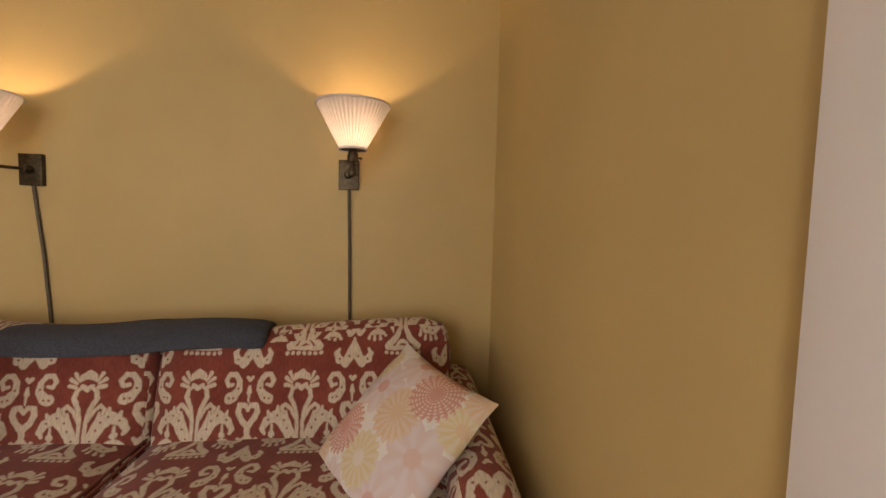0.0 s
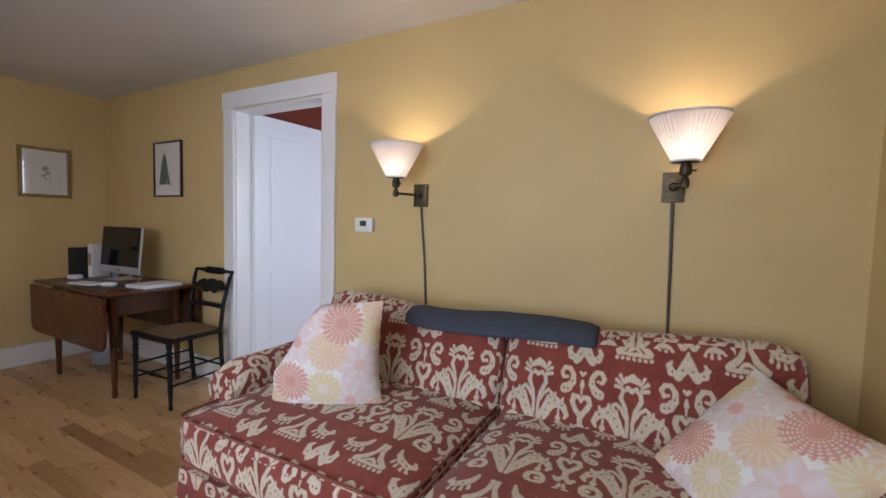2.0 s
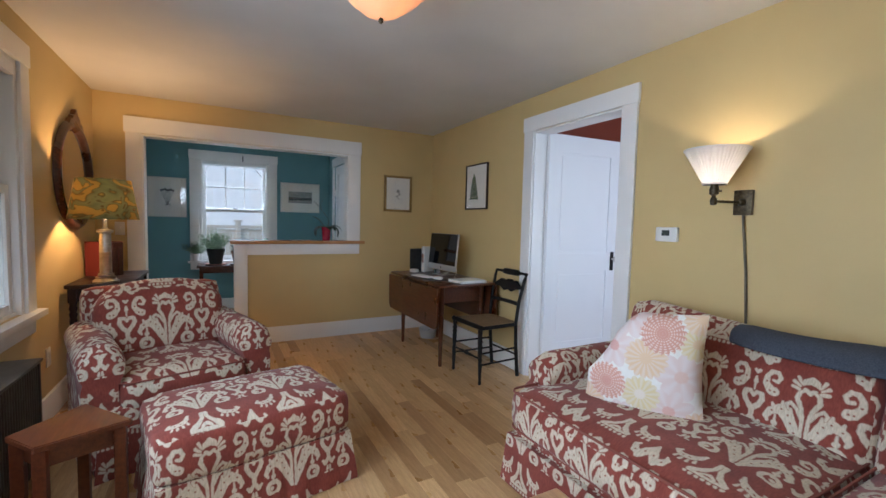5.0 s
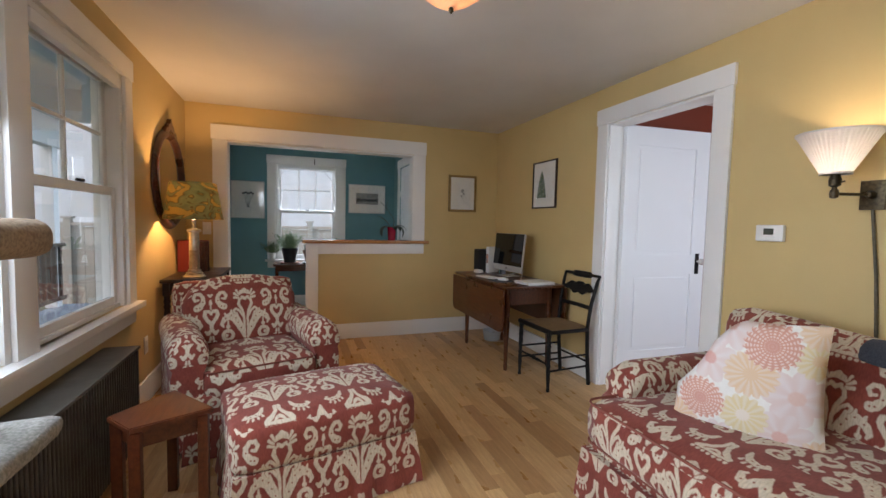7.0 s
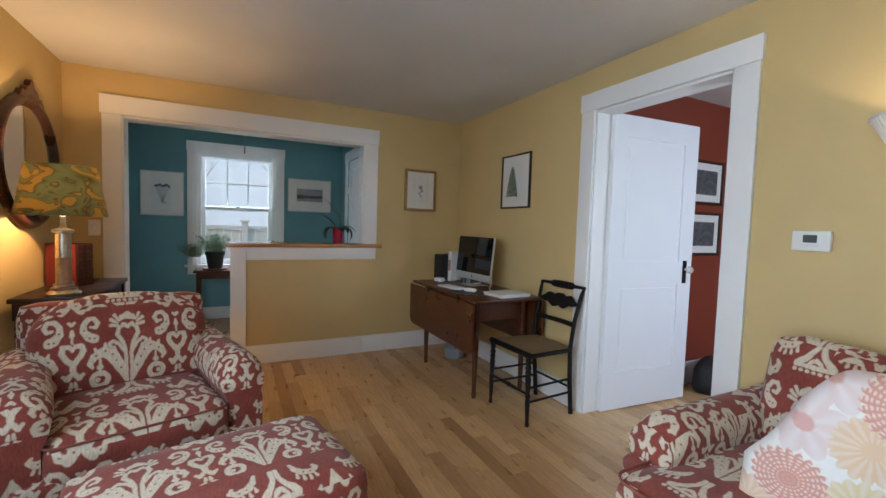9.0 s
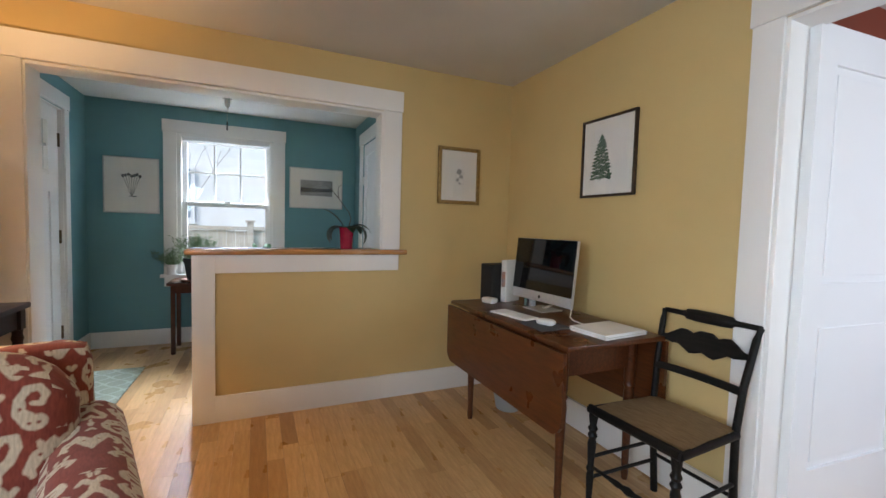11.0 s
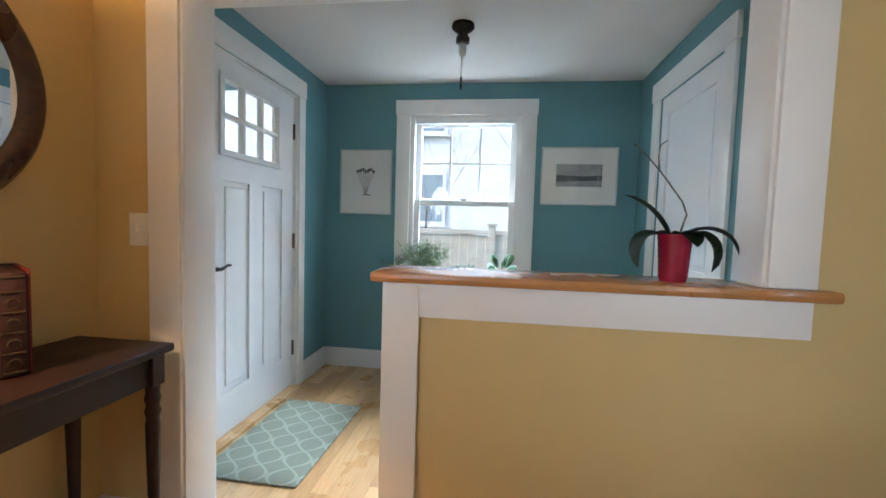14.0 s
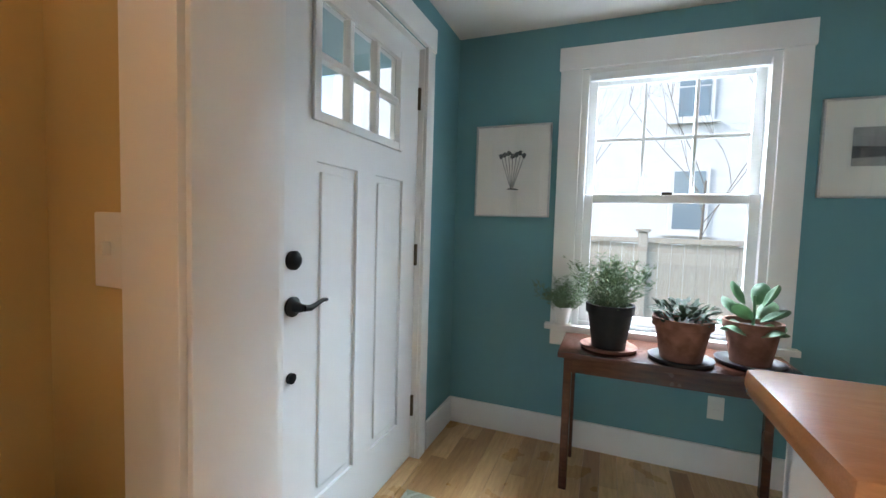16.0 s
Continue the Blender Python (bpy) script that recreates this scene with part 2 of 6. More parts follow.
PINE = wood("honey_pine", (0.42, 0.20, 0.07), (0.60, 0.33, 0.13), 0.3)
BLACK_PAINT = wood("worn_black_paint", (0.004, 0.004, 0.004), (0.012, 0.010, 0.009), 0.48)
BLACK_PAINT.node_tree.nodes["Principled BSDF"].inputs["Specular IOR Level"].default_value = 0.22
PLANT_TABLE = wood("dark_red_varnish", (0.045, 0.014, 0.008), (0.095, 0.031, 0.016), 0.22, along=(9, 1, 9))
RED_COTTON = painted("red_cotton_welt", (0.24, 0.075, 0.055), 0.9)
IKAT = ikat("red_cream_ikat_cotton")
GLASS = mat("window_glass", (0.95, 0.97, 0.97), 0.0)
GLASS.node_tree.nodes["Principled BSDF"].inputs["Transmission Weight"].default_value = 1.0
GLASS.node_tree.nodes["Principled BSDF"].inputs["IOR"].default_value = 1.45


def clear_glass(name):
    """Thin picture glass: see-through, with a surface sheen."""
    m = bpy.data.materials.new(name)
    m.use_nodes = True
    nt = m.node_tree
    nt.nodes.remove(nt.nodes["Principled BSDF"])
    see, shine, mix = (nt.nodes.new("ShaderNode" + k) for k in ("BsdfTransparent", "BsdfGlossy", "MixShader"))
    shine.inputs["Roughness"].default_value = 0.03
    mix.inputs[0].default_value = 0.045
    nt.links.new(see.outputs[0], mix.inputs[1])
    nt.links.new(shine.outputs[0], mix.inputs[2])
    nt.links.new(mix.outputs[0], nt.nodes["Material Output"].inputs[0])
    return m


PICTURE_GLASS = clear_glass("picture_glass")


# ---- mesh helpers ----
def box(bm, x0, x1, y0, y1, z0, z1, bevel=0.0, m=None):
    r = bmesh.ops.create_cube(bm, size=1.0, matrix=Matrix.Translation(((x0 + x1) / 2, (y0 + y1) / 2, (z0 + z1) / 2)) @ Matrix.Diagonal((abs(x1 - x0), abs(y1 - y0), abs(z1 - z0), 1)))
    vs = r["verts"]
    if bevel:
        es = list({e for v in vs for e in v.link_edges})
        out = bmesh.ops.bevel(bm, geom=es, offset=bevel, segments=2, affect="EDGES", profile=0.6)
        vs = list({v for f in out["faces"] for v in f.verts} | {v for v in vs if v.is_valid})
    if m is not None:
        bmesh.ops.transform(bm, matrix=m, verts=vs)
    return vs


def one_box(x0, x1, y0, y1, z0, z1, bevel=0.0, m=None):
    bm = bmesh.new()
    box(bm, x0, x1, y0, y1, z0, z1, bevel, m)
    return bm


def lathe(bm, profile, segs=24, m=None, cap=True):
    """Turns (radius, height) pairs round z."""
    rings = []
    for r, z in profile:
        rings.append([bm.verts.new((r * math.cos(2 * math.pi * k / segs), r * math.sin(2 * math.pi * k / segs), z)) for k in range(segs)])
    for a, b in zip(rings, rings[1:]):
        for k in range(segs):
            bm.faces.new((a[k], a[(k + 1) % segs], b[(k + 1) % segs], b[k]))
    if cap:
        bm.faces.new(rings[0][::-1])
        bm.faces.new(rings[-1])
    vs = [v for r in rings for v in r]
    if m is not None:
        bmesh.ops.transform(bm, matrix=m, verts=vs)
    return vs


def turned(profile, segs=24, m=None, cap=True):
    bm = bmesh.new()
    lathe(bm, profile, segs, m, cap)
    return bm


def tube(points, r, segs=8, r_end=None):
    """A round bar through the points."""
    bm = bmesh.new()
    pts = [Vector(p) for p in points]
    rings = []
    for k, p in enumerate(pts):
        d = (pts[min(k + 1, len(pts) - 1)] - pts[max(k - 1, 0)]).normalized()
        side = d.cross(Vector((0, 0, 1))) if abs(d.z) < 0.95 else d.cross(Vector((1, 0, 0)))
        side.normalize()
        up = side.cross(d)
        rr = r if r_end is None else r + (r_end - r) * k / (len(pts) - 1)
        rings.append([bm.verts.new(p + rr * (math.cos(2 * math.pi * j / segs) * side + math.sin(2 * math.pi * j / segs) * up)) for j in range(segs)])
    for a, b in zip(rings, rings[1:]):
        for j in range(segs):
            bm.faces.new((a[j], a[(j + 1) % segs], b[(j + 1) % segs], b[j]))
    bm.faces.new(rings[0])
    bm.faces.new(rings[-1][::-1])
    return bm


def cushion_mesh(sx, sy, sz, r, puff=(0, 0, 0), n=9, seed=0, rough=0.004):
    """A rounded, softly swollen block centred on its origin; puff: extra swelling along x, y, z."""
    bm = bmesh.new()
    bmesh.ops.create_cube(bm, size=2.0)
    bmesh.ops.subdivide_edges(bm, edges=bm.edges[:], cuts=n, use_grid_fill=True)
    h = Vector((sx / 2, sy / 2, sz / 2))
    for v in bm.verts:
        c = v.co.copy()
        p = Vector((c.x * h.x, c.y * h.y, c.z * h.z))
        q = Vector([max(-(h[k] - r), min(h[k] - r, p[k])) for k in range(3)])
        d = p - q
        if d.length > 1e-9:
            p = q + d.normalized() * r * min(1.0, max(abs(d.x), abs(d.y), abs(d.z)) / r)
        a, b2, g = 1 - c.x ** 2, 1 - c.y ** 2, 1 - c.z ** 2
        p.x += puff[0] * c.x * b2 * g
        p.y += puff[1] * c.y * a * g
        p.z += puff[2] * c.z * a * b2
        s = noise.noise(Vector((p.x * 6 + seed, p.y * 6, p.z * 6 + seed * 2.1)))
        p += rough * s * p.normalized()
        v.co = p
    return bm


def box_uv(bm, scale=1.0, shift=(0, 0), swap=False, top=0.0):
    """Lays the cloth's pattern on by the side that each face looks to."""
    uv = bm.loops.layers.uv.verify()
    bm.normal_update()
    for f in bm.faces:
        n = f.normal
        for l in f.loops:
            x, y, z = l.vert.co
            if abs(n.z) >= max(abs(n.x), abs(n.y)) * 0.9:
                a = (y, x) if swap else (x, y + top)
            elif abs(n.y) > abs(n.x):
                a = (x, z)
            else:
                a = (y, z)
            l[uv].uv = (a[0] * scale + shift[0], a[1] * scale + shift[1])
    return bm


def part(name, bm, material, parent=None, label="", smooth=None, m=None):
    me = bpy.data.meshes.new(name)
    if m is not None:
        bmesh.ops.transform(bm, matrix=m, verts=bm.verts[:])
    bmesh.ops.recalc_face_normals(bm, faces=bm.faces[:])
    if smooth is not None:
        for f in bm.faces:
            f.smooth = True
        for e in bm.edges:
            if len(e.link_faces) == 2 and e.calc_face_angle(0) > radians(smooth):
                e.smooth = False
    bm.to_mesh(me)
    bm.free()
    me.materials.append(material)
    ob = new(name, me)
    if parent is not None:
        ob.parent = parent
    if label:
        tagged(ob, label)
    return ob


FLOOR = -0.03


def stand(h):
    """Stands a thing of height h, drawn from z = 0 up, on the floor."""
    return Matrix.Translation((0, 0, FLOOR)) @ Matrix.Diagonal((1, 1, (h - FLOOR) / h, 1))


def thing(name, m, label, category, group="", kind=""):
    ob = new(name)
    ob.empty_display_size = 0.1
    ob.matrix_world = m
    return tagged(ob, label, category, group, kind)


def solid(name, bm, material, label, category, kind="", smooth=None, group=""):
    return tagged(part(name, bm, material, smooth=smooth), label, category, group, kind)


def wall_mesh(axis, f0, f1, a0, a1, z0, z1, holes=()):
    """A wall between the faces f0 and f1, from a0 to a1 along the other axis, with openings through it; z 0 is the floor."""
    bm = bmesh.new()
    z0 = FLOOR if z0 == 0 else z0
    holes = [(a, b, FLOOR if c == 0 else c, d) for a, b, c, d in holes]
    aa = sorted({a0, a1, *[h[0] for h in holes], *[h[1] for h in holes]})
    zz = sorted({z0, z1, *[h[2] for h in holes], *[h[3] for h in holes]})
    for p, q in zip(aa, aa[1:]):
        for r, s in zip(zz, zz[1:]):
            if any(h[0] <= p and q <= h[1] and h[2] <= r and s <= h[3] for h in holes):
                continue
            if axis == "y":
                box(bm, p, q, f0, f1, r, s)
            else:
                box(bm, f0, f1, p, q, r, s)
    bmesh.ops.remove_doubles(bm, verts=bm.verts[:], dist=1e-5)
    return bm


# ---- the shell of the house ----
H = 2.32
N, S, W, E = 2.36, -0.90, -5.33, 0.01
NW_X, NN_Y, NH = -7.33, 1.56, 2.30
T = 0.13


def structure(name, bm, material, label, category="wall"):
    return solid(name, bm, material, label, category, "structure")


structure("wall_north", wall_mesh("y", N, N + T, W, E + T, 0, H, [(-3.45, -2.585, 0, 2.035)]), WALL_YELLOW, "warm yellow painted plaster wall behind the sofa")
structure("wall_east", wall_mesh("x", E, E + T, S - T, N, 0, H, [(0.0, 0.79, 0, 2.035)]), WALL_YELLOW, "warm yellow painted plaster end wall")
# third opening is unseen, added for more daylight on the sofa
S_WINS = ((-3.80, -2.84), (-2.70, -1.74), (-1.60, -0.64))
structure("wall_south", wall_mesh("y", S - T, S, W - T, E, 0, H, [(a, b, 0.70, 2.06) for a, b in S_WINS]), WALL_YELLOW, "warm yellow painted outer wall with windows")
structure("wall_west", wall_mesh("x", W - T, W, S, N + T, 0, H, [(-0.549, 0.20, 0, 1.99), (0.20, 1.315, 1.0, 1.99)]), WALL_YELLOW, "yellow wall with a wide opening over a half wall")
structure("wall_entry_south", wall_mesh("y", S - T, S, NW_X - T, W - T, 0, NH, [(-6.83, -5.86, 0, 2.06)]), WALL_TEAL, "teal painted entry wall with the front door")
structure("wall_entry_west", wall_mesh("x", NW_X - T, NW_X, S, NN_Y, 0, NH, [(-0.19, 0.69, 0.66, 2.05)]), WALL_TEAL, "teal painted entry wall with a window")
structure("wall_entry_north", wall_mesh("y", NN_Y, NN_Y + T, NW_X - T, W - T, 0, NH, [(-6.92, -6.12, 0, 2.04)]), WALL_TEAL, "teal painted entry wall with a closet door")
# teal face of the dividing wall towards the entry
structure("wall_entry_east", wall_mesh("x", W - T - 0.006, W - T, S, NN_Y, 0, NH, [(-0.549, 0.20, 0, 1.99), (0.20, 1.315, 1.0, 1.99)]), WALL_TEAL, "teal painted entry side of the dividing wall")
structure("ceiling", one_box(W, E + T, S - T, N + T, H, H + 0.1), CEILING, "matt off-white painted plaster ceiling", "ceiling")
structure("ceiling_entry", one_box(NW_X - T, W - 0.06, S - T, NN_Y + T, NH, NH + 0.12), CEILING, "white painted entry ceiling", "ceiling")
# the red room behind the open door
RX, RN = -3.53, 4.25
structure("wall_red_west", one_box(RX - 0.1, RX, N + T, RN, FLOOR, H), WALL_RED, "dark terracotta red wall of the next room")
structure("wall_red_north", one_box(RX - 0.1, -1.2, RN, RN + 0.1, FLOOR, H), WALL_RED, "dark terracotta red far wall of the next room")
structure("wall_red_east", wall_mesh("x", -1.3, -1.2, N + T, RN, 0, H, [(2.88, 3.72, 0.80, 2.10)]), WALL_RED, "dark terracotta red side wall of the next room")
structure("wall_red_south", wall_mesh("y", N + T, N + T + 0.006, RX, -1.3, 0, H, [(-3.45, -2.585, 0, 2.035)]), WALL_RED, "terracotta red side of the doorway wall")
structure("ceiling_red_room", one_box(RX - 0.1, -1.2, N + T, RN + 0.1, H, H + 0.1), CEILING, "white painted ceiling of the next room", "ceiling")
# closing wall behind the closet and the east door
structure("wall_closet_back", one_box(-7.46, -5.46, NN_Y + T + 0.6, NN_Y + T + 0.7, FLOOR, NH), WALL_GREY, "plain wall that closes the closet")


# ---- trim, doors and windows ----
def board(parent, name, x0, x1, y0, y1, z0, z1, bevel=0.002, material=None, label=""):
    z0 = FLOOR if z0 == 0 else z0
    return part(name, one_box(x0, x1, y0, y1, z0, z1, bevel), material or TRIM, parent, label, smooth=40)


def setting(name, label, category):
    return thing(name, Matrix.Identity(4), label, category, kind="structure")


# baseboards
bb = setting("baseboard", "white painted wooden baseboards along the living room walls", "baseboard")
board(bb, "board", -5.33, -3.56, N - 0.018, N - 0.001, 0, 0.135)
board(bb, "board", -2.47, 0.0, N - 0.018, N - 0.001, 0, 0.135)
board(bb, "board", W + 0.001, W + 0.018, 1.33, N - 0.02, 0, 0.135)
board(bb, "board", W + 0.001, W + 0.018, S + 0.02, -0.70, 0, 0.135)
board(bb, "board", -5.33, 0.0, S + 0.001, S + 0.018, 0, 0.135)
board(bb, "board", -0.008, 0.009, 0.905, N - 0.02, 0, 0.135)
board(bb, "board", -0.008, 0.009, S + 0.02, -0.12, 0, 0.135)
bbe = setting("baseboard_entry", "white painted wooden baseboards round the teal entry", "baseboard")
board(bbe, "board", NW_X + 0.001, NW_X + 0.018, S + 0.02, NN_Y - 0.02, 0, 0.122)
board(bbe, "board", NW_X, -6.94, S + 0.001, S + 0.018, 0, 0.122)
board(bbe, "board", NW_X, -7.03, NN_Y - 0.018, NN_Y - 0.001, 0, 0.135)
board(bbe, "board", -6.02, -5.47, NN_Y - 0.018, NN_Y - 0.001, 0, 0.135)
bbr = setting("baseboard_red_room", "white painted baseboard below the red wall", "baseboard")
board(bbr, "board", RX + 0.001, RX + 0.018, N + T + 0.01, 3.98, 0, 0.16)
board(bbr, "board", RX + 0.001, RX + 0.022, 4.00, 4.11, 0, 2.15, label="white door casing at the corner")

# wide opening: casing, jambs, half wall with oak cap
op = setting("opening_trim", "wide white painted casing round the entry opening", "trim")
FX = W + 0.022
board(op, "casing", W + 0.001, FX, -0.673, -0.554, 0, 1.99)
board(op, "casing", W + 0.001, FX, 1.32, 1.45, 1.035, 1.99)
board(op, "head_casing", W + 0.001, FX + 0.003, -0.685, 1.458, 1.992, 2.13)
board(op, "jamb", W - T - 0.022, W + 0.010, -0.563, -0.544, 0, 1.985)
board(op, "jamb", W - T - 0.022, W + 0.010, 1.308, 1.328, 1.035, 1.985)
board(op, "head_jamb", W - T - 0.022, W + 0.010, -0.544, 1.308, 1.972, 1.989)
board(op, "casing", W - T - 0.026, W - T - 0.008, -0.678, -0.564, 0, 1.98)
board(op, "casing", W - T - 0.026, W - T - 0.008, 1.329, 1.44, 1.035, 1.98)
board(op, "head_casing", W - T - 0.028, W - T - 0.008, -0.70, 1.45, 1.992, 2.12)
hw = setting("half_wall_trim", "white boards framing the yellow half wall", "trim")
board(hw, "corner_board", W + 0.001, FX, 0.176, 0.297, 0, 0.998)
board(hw, "end_board", W - T - 0.022, W + 0.0005, 0.176, 0.198, 0, 0.998)
board(hw, "top_board", W + 0.001, FX - 0.002, 0.297, 1.445, 0.888, 0.998)
board(hw, "base_board", W + 0.001, FX - 0.003, 0.297, 1.33, 0, 0.132)
board(hw, "corner_board", W - T - 0.026, W - T - 0.008, 0.176, 0.297, 0, 0.998)
board(hw, "top_board", W - T - 0.026, W - T - 0.008, 0.297, 1.44, 0.888, 0.998)
solid("half_wall_cap", one_box(W - T - 0.065, W + 0.055, 0.140, 1.308, 1.0, 1.034, 0.014), OAK_CAP, "varnished honey oak cap on the half wall", "ledge", "structure", smooth=40)
part("cap_end", one_box(W + 0.001, W + 0.055, 1.294, 1.500, 1.0001, 1.0341, 0.012), OAK_CAP, bpy.data.objects["half_wall_cap"], smooth=40)


def casing_set(parent, axis, face, out, a0, a1, top, w=0.112, thick=0.02, sill=0.0, head=0.118):
    """Casing round an opening on a wall's face; out: the way it stands proud."""
    f0, f1 = sorted((face + out * 0.001, face + out * thick))
    g0, g1 = sorted((face + out * 0.001, face + out * (thick + 0.005)))
    rows = (("casing", a0 - w, a0, sill, top, f0, f1), ("casing", a1, a1 + w, sill, top, f0, f1), ("head_casing", a0 - w - 0.008, a1 + w + 0.008, top + 0.001, top + head, g0, g1))
    for nm, p, q, r, s, u0, u1 in rows:
        if axis == "y":
            board(parent, nm, p, q, u0, u1, r, s)
        else:
            board(parent, nm, u0, u1, p, q, r, s)


# door to the red room, standing open
d1 = setting("door_1", "white painted two-panel wooden door standing open", "door")
casing_set(d1, "y", N, -1, -3.45, -2.585, 2.035)
board(d1, "jamb", -3.452, -3.435, N - 0.004, N + T + 0.02, 0, 2.033)
board(d1, "jamb", -2.60, -2.583, N - 0.004, N + T + 0.02, 0, 2.033)
board(d1, "head_jamb", -3.435, -2.60, N - 0.004, N + T + 0.02, 2.018, 2.034)


def panel_door(parent, m, w, h, panels, material=None, t=0.038):
    """A door leaf along +x from its hinge, faces at y 0 and -t, with recessed panels on both faces."""
    leaf = part("leaf", wall_mesh("y", -t, 0, 0, w, FLOOR + 0.008, h, panels), material or DOOR_WHITE, parent, m=m)
    for a, b, c, d in panels:
        bp = bmesh.new()
        box(bp, a - 0.002, b + 0.002, -t + 0.013, -0.013, c - 0.002, d + 0.002)
        box(bp, a + 0.028, b - 0.028, -t + 0.008, -0.008, c + 0.028, d - 0.028, 0.004)
        part("panel", bp, material or DOOR_WHITE, leaf, m=m)
    return leaf


leafm = pose(-3.435, N + T - 0.005, 0, 0, 0, 86)
leaf = panel_door(d1, leafm, 0.82, 2.028, [(0.115, 0.685, 1.02, 1.88), (0.115, 0.685, 0.24, 0.86)])
BRONZE = mat("dark_bronze", (0.035, 0.028, 0.022), 0.38, 0.9)
BLACK_IRON = mat("black_iron", (0.012, 0.012, 0.013), 0.4, 0.6)
KNOB_GLASS = mat("glass_knob", (0.75, 0.74, 0.70), 0.08, 0.4)
part("knob_plate", one_box(0.725, 0.762, -0.046, -0.0385, 0.86, 1.03, 0.003), BLACK_IRON, leaf, "black iron escutcheon plate", m=leafm)
part("knob", turned([(0.009, 0), (0.009, 0.022), (0.024, 0.03), (0.027, 0.042), (0.02, 0.056), (0.004, 0.06)], 20, leafm @ pose(0.744, -0.046, 0.965, 90, 0, 0)), KNOB_GLASS, leaf, "faceted glass door knob", smooth=40)

# front door
d2 = setting("door_2", "white front door with six small panes and two panels", "door")
FDY = S - 0.025
casing_set(d2, "y", S, 1, -6.83, -5.86, 2.06, w=0.085)
for nm, a, b, c, d in (("jamb", -6.832, -6.822, 0, 2.056), ("jamb", -5.868, -5.858, 0, 2.056), ("head_jamb", -6.822, -5.868, 2.048, 2.056)):
    board(d2, nm, a, b, S - T - 0.01, S + 0.002, c, d, 0.001)
board(d2, "threshold", -6.82, -5.87, S - T, S + 0.045, FLOOR + 0.001, FLOOR + 0.014, material=OAK_FAR, label="worn oak threshold")
WX0, WX1, WZ0, WZ1 = -6.61, -6.055, 1.55, 1.925
leaf2 = part("leaf", wall_mesh("y", FDY - 0.042, FDY, -6.82, -5.87, FLOOR + 0.018, 2.045, [(WX0, WX1, WZ0, WZ1), (-6.672, -6.428, 0.22, 1.39), (-6.298, -6.056, 0.22, 1.39)]), DOOR_WHITE, d2)
for a, b in ((-6.672, -6.428), (-6.298, -6.056)):
    bp = bmesh.new()
    box(bp, a, b, FDY - 0.035, FDY - 0.012, 0.22, 1.39)
    box(bp, a + 0.03, b - 0.03, FDY - 0.03, FDY - 0.003, 0.25, 1.36, 0.007)
    part("panel", bp, DOOR_WHITE, leaf2)
bp = bmesh.new()
for a, b, c, d in ((WX0 - 0.03, WX0 + 0.004, WZ0 - 0.03, WZ1 + 0.03), (WX1 - 0.004, WX1 + 0.03, WZ0 - 0.03, WZ1 + 0.03)):
    box(bp, a, b, FDY + 0.0005, FDY + 0.014, c, d, 0.003)
for c, d in ((WZ0 - 0.03, WZ0 + 0.004), (WZ1 - 0.004, WZ1 + 0.03)):
    box(bp, WX0 + 0.004, WX1 - 0.004, FDY + 0.0005, FDY + 0.013, c, d, 0.003)
part("lite_frame", bp, DOOR_WHITE, leaf2)
cw = (WX1 - WX0) / 3
for k in (1, 2):
    part("muntin", one_box(WX0 + k * cw - 0.012, WX0 + k * cw + 0.012, FDY - 0.03, FDY + 0.006, WZ0, WZ1, 0.003), DOOR_WHITE, leaf2)
part("muntin", one_box(WX0, WX1, FDY - 0.029, FDY + 0.005, (WZ0 + WZ1) / 2 - 0.012, (WZ0 + WZ1) / 2 + 0.012, 0.003), DOOR_WHITE, leaf2)
for i in range(3):
    for j in range(2):
        z0 = WZ0 + j * (WZ1 - WZ0) / 2
        p = part("pane", one_box(WX0 + i * cw + 0.002, WX0 + (i + 1) * cw - 0.002, FDY - 0.018, FDY - 0.014, z0, z0 + (WZ1 - WZ0) / 2), GLASS, leaf2)
        p.visible_shadow = False
AGED_BRASS = mat("aged_brass", (0.14, 0.11, 0.07), 0.45, 0.8)
for z in (0.206, 0.984, 1.755):
    part("hinge", one_box(-6.840, -6.812, FDY - 0.002, FDY + 0.014, z, z + 0.108, 0.003), AGED_BRASS, leaf2, "aged brass hinge")
part("deadbolt", turned([(0.03, 0), (0.03, 0.012), (0.022, 0.02), (0.012, 0.024)], 20, pose(-5.942, FDY + 0.001, 1.07, -90, 0, 0)), BLACK_IRON, leaf2, "round black deadbolt", smooth=40)
rose = part("lever_rose", turned([(0.032, 0), (0.032, 0.008), (0.018, 0.016), (0.011, 0.05)], 20, pose(-5.942, FDY + 0.001, 0.925, -90, 0, 0)), BLACK_IRON, leaf2, "black lever handle rose", smooth=40)
part("lever", tube([(-5.942, FDY + 0.048, 0.925), (-5.97, FDY + 0.052, 0.922), (-6.0, FDY + 0.05, 0.928), (-6.03, FDY + 0.05, 0.938), (-6.05, FDY + 0.052, 0.936)], 0.011, 10, 0.006), BLACK_IRON, rose, "curved black lever", smooth=60)
part("lower_lock", turned([(0.017, 0), (0.017, 0.012), (0.008, 0.014)], 16, pose(-5.935, FDY + 0.001, 0.70, -90, 0, 0)), BLACK_IRON, leaf2, "small black lock cylinder", smooth=40)

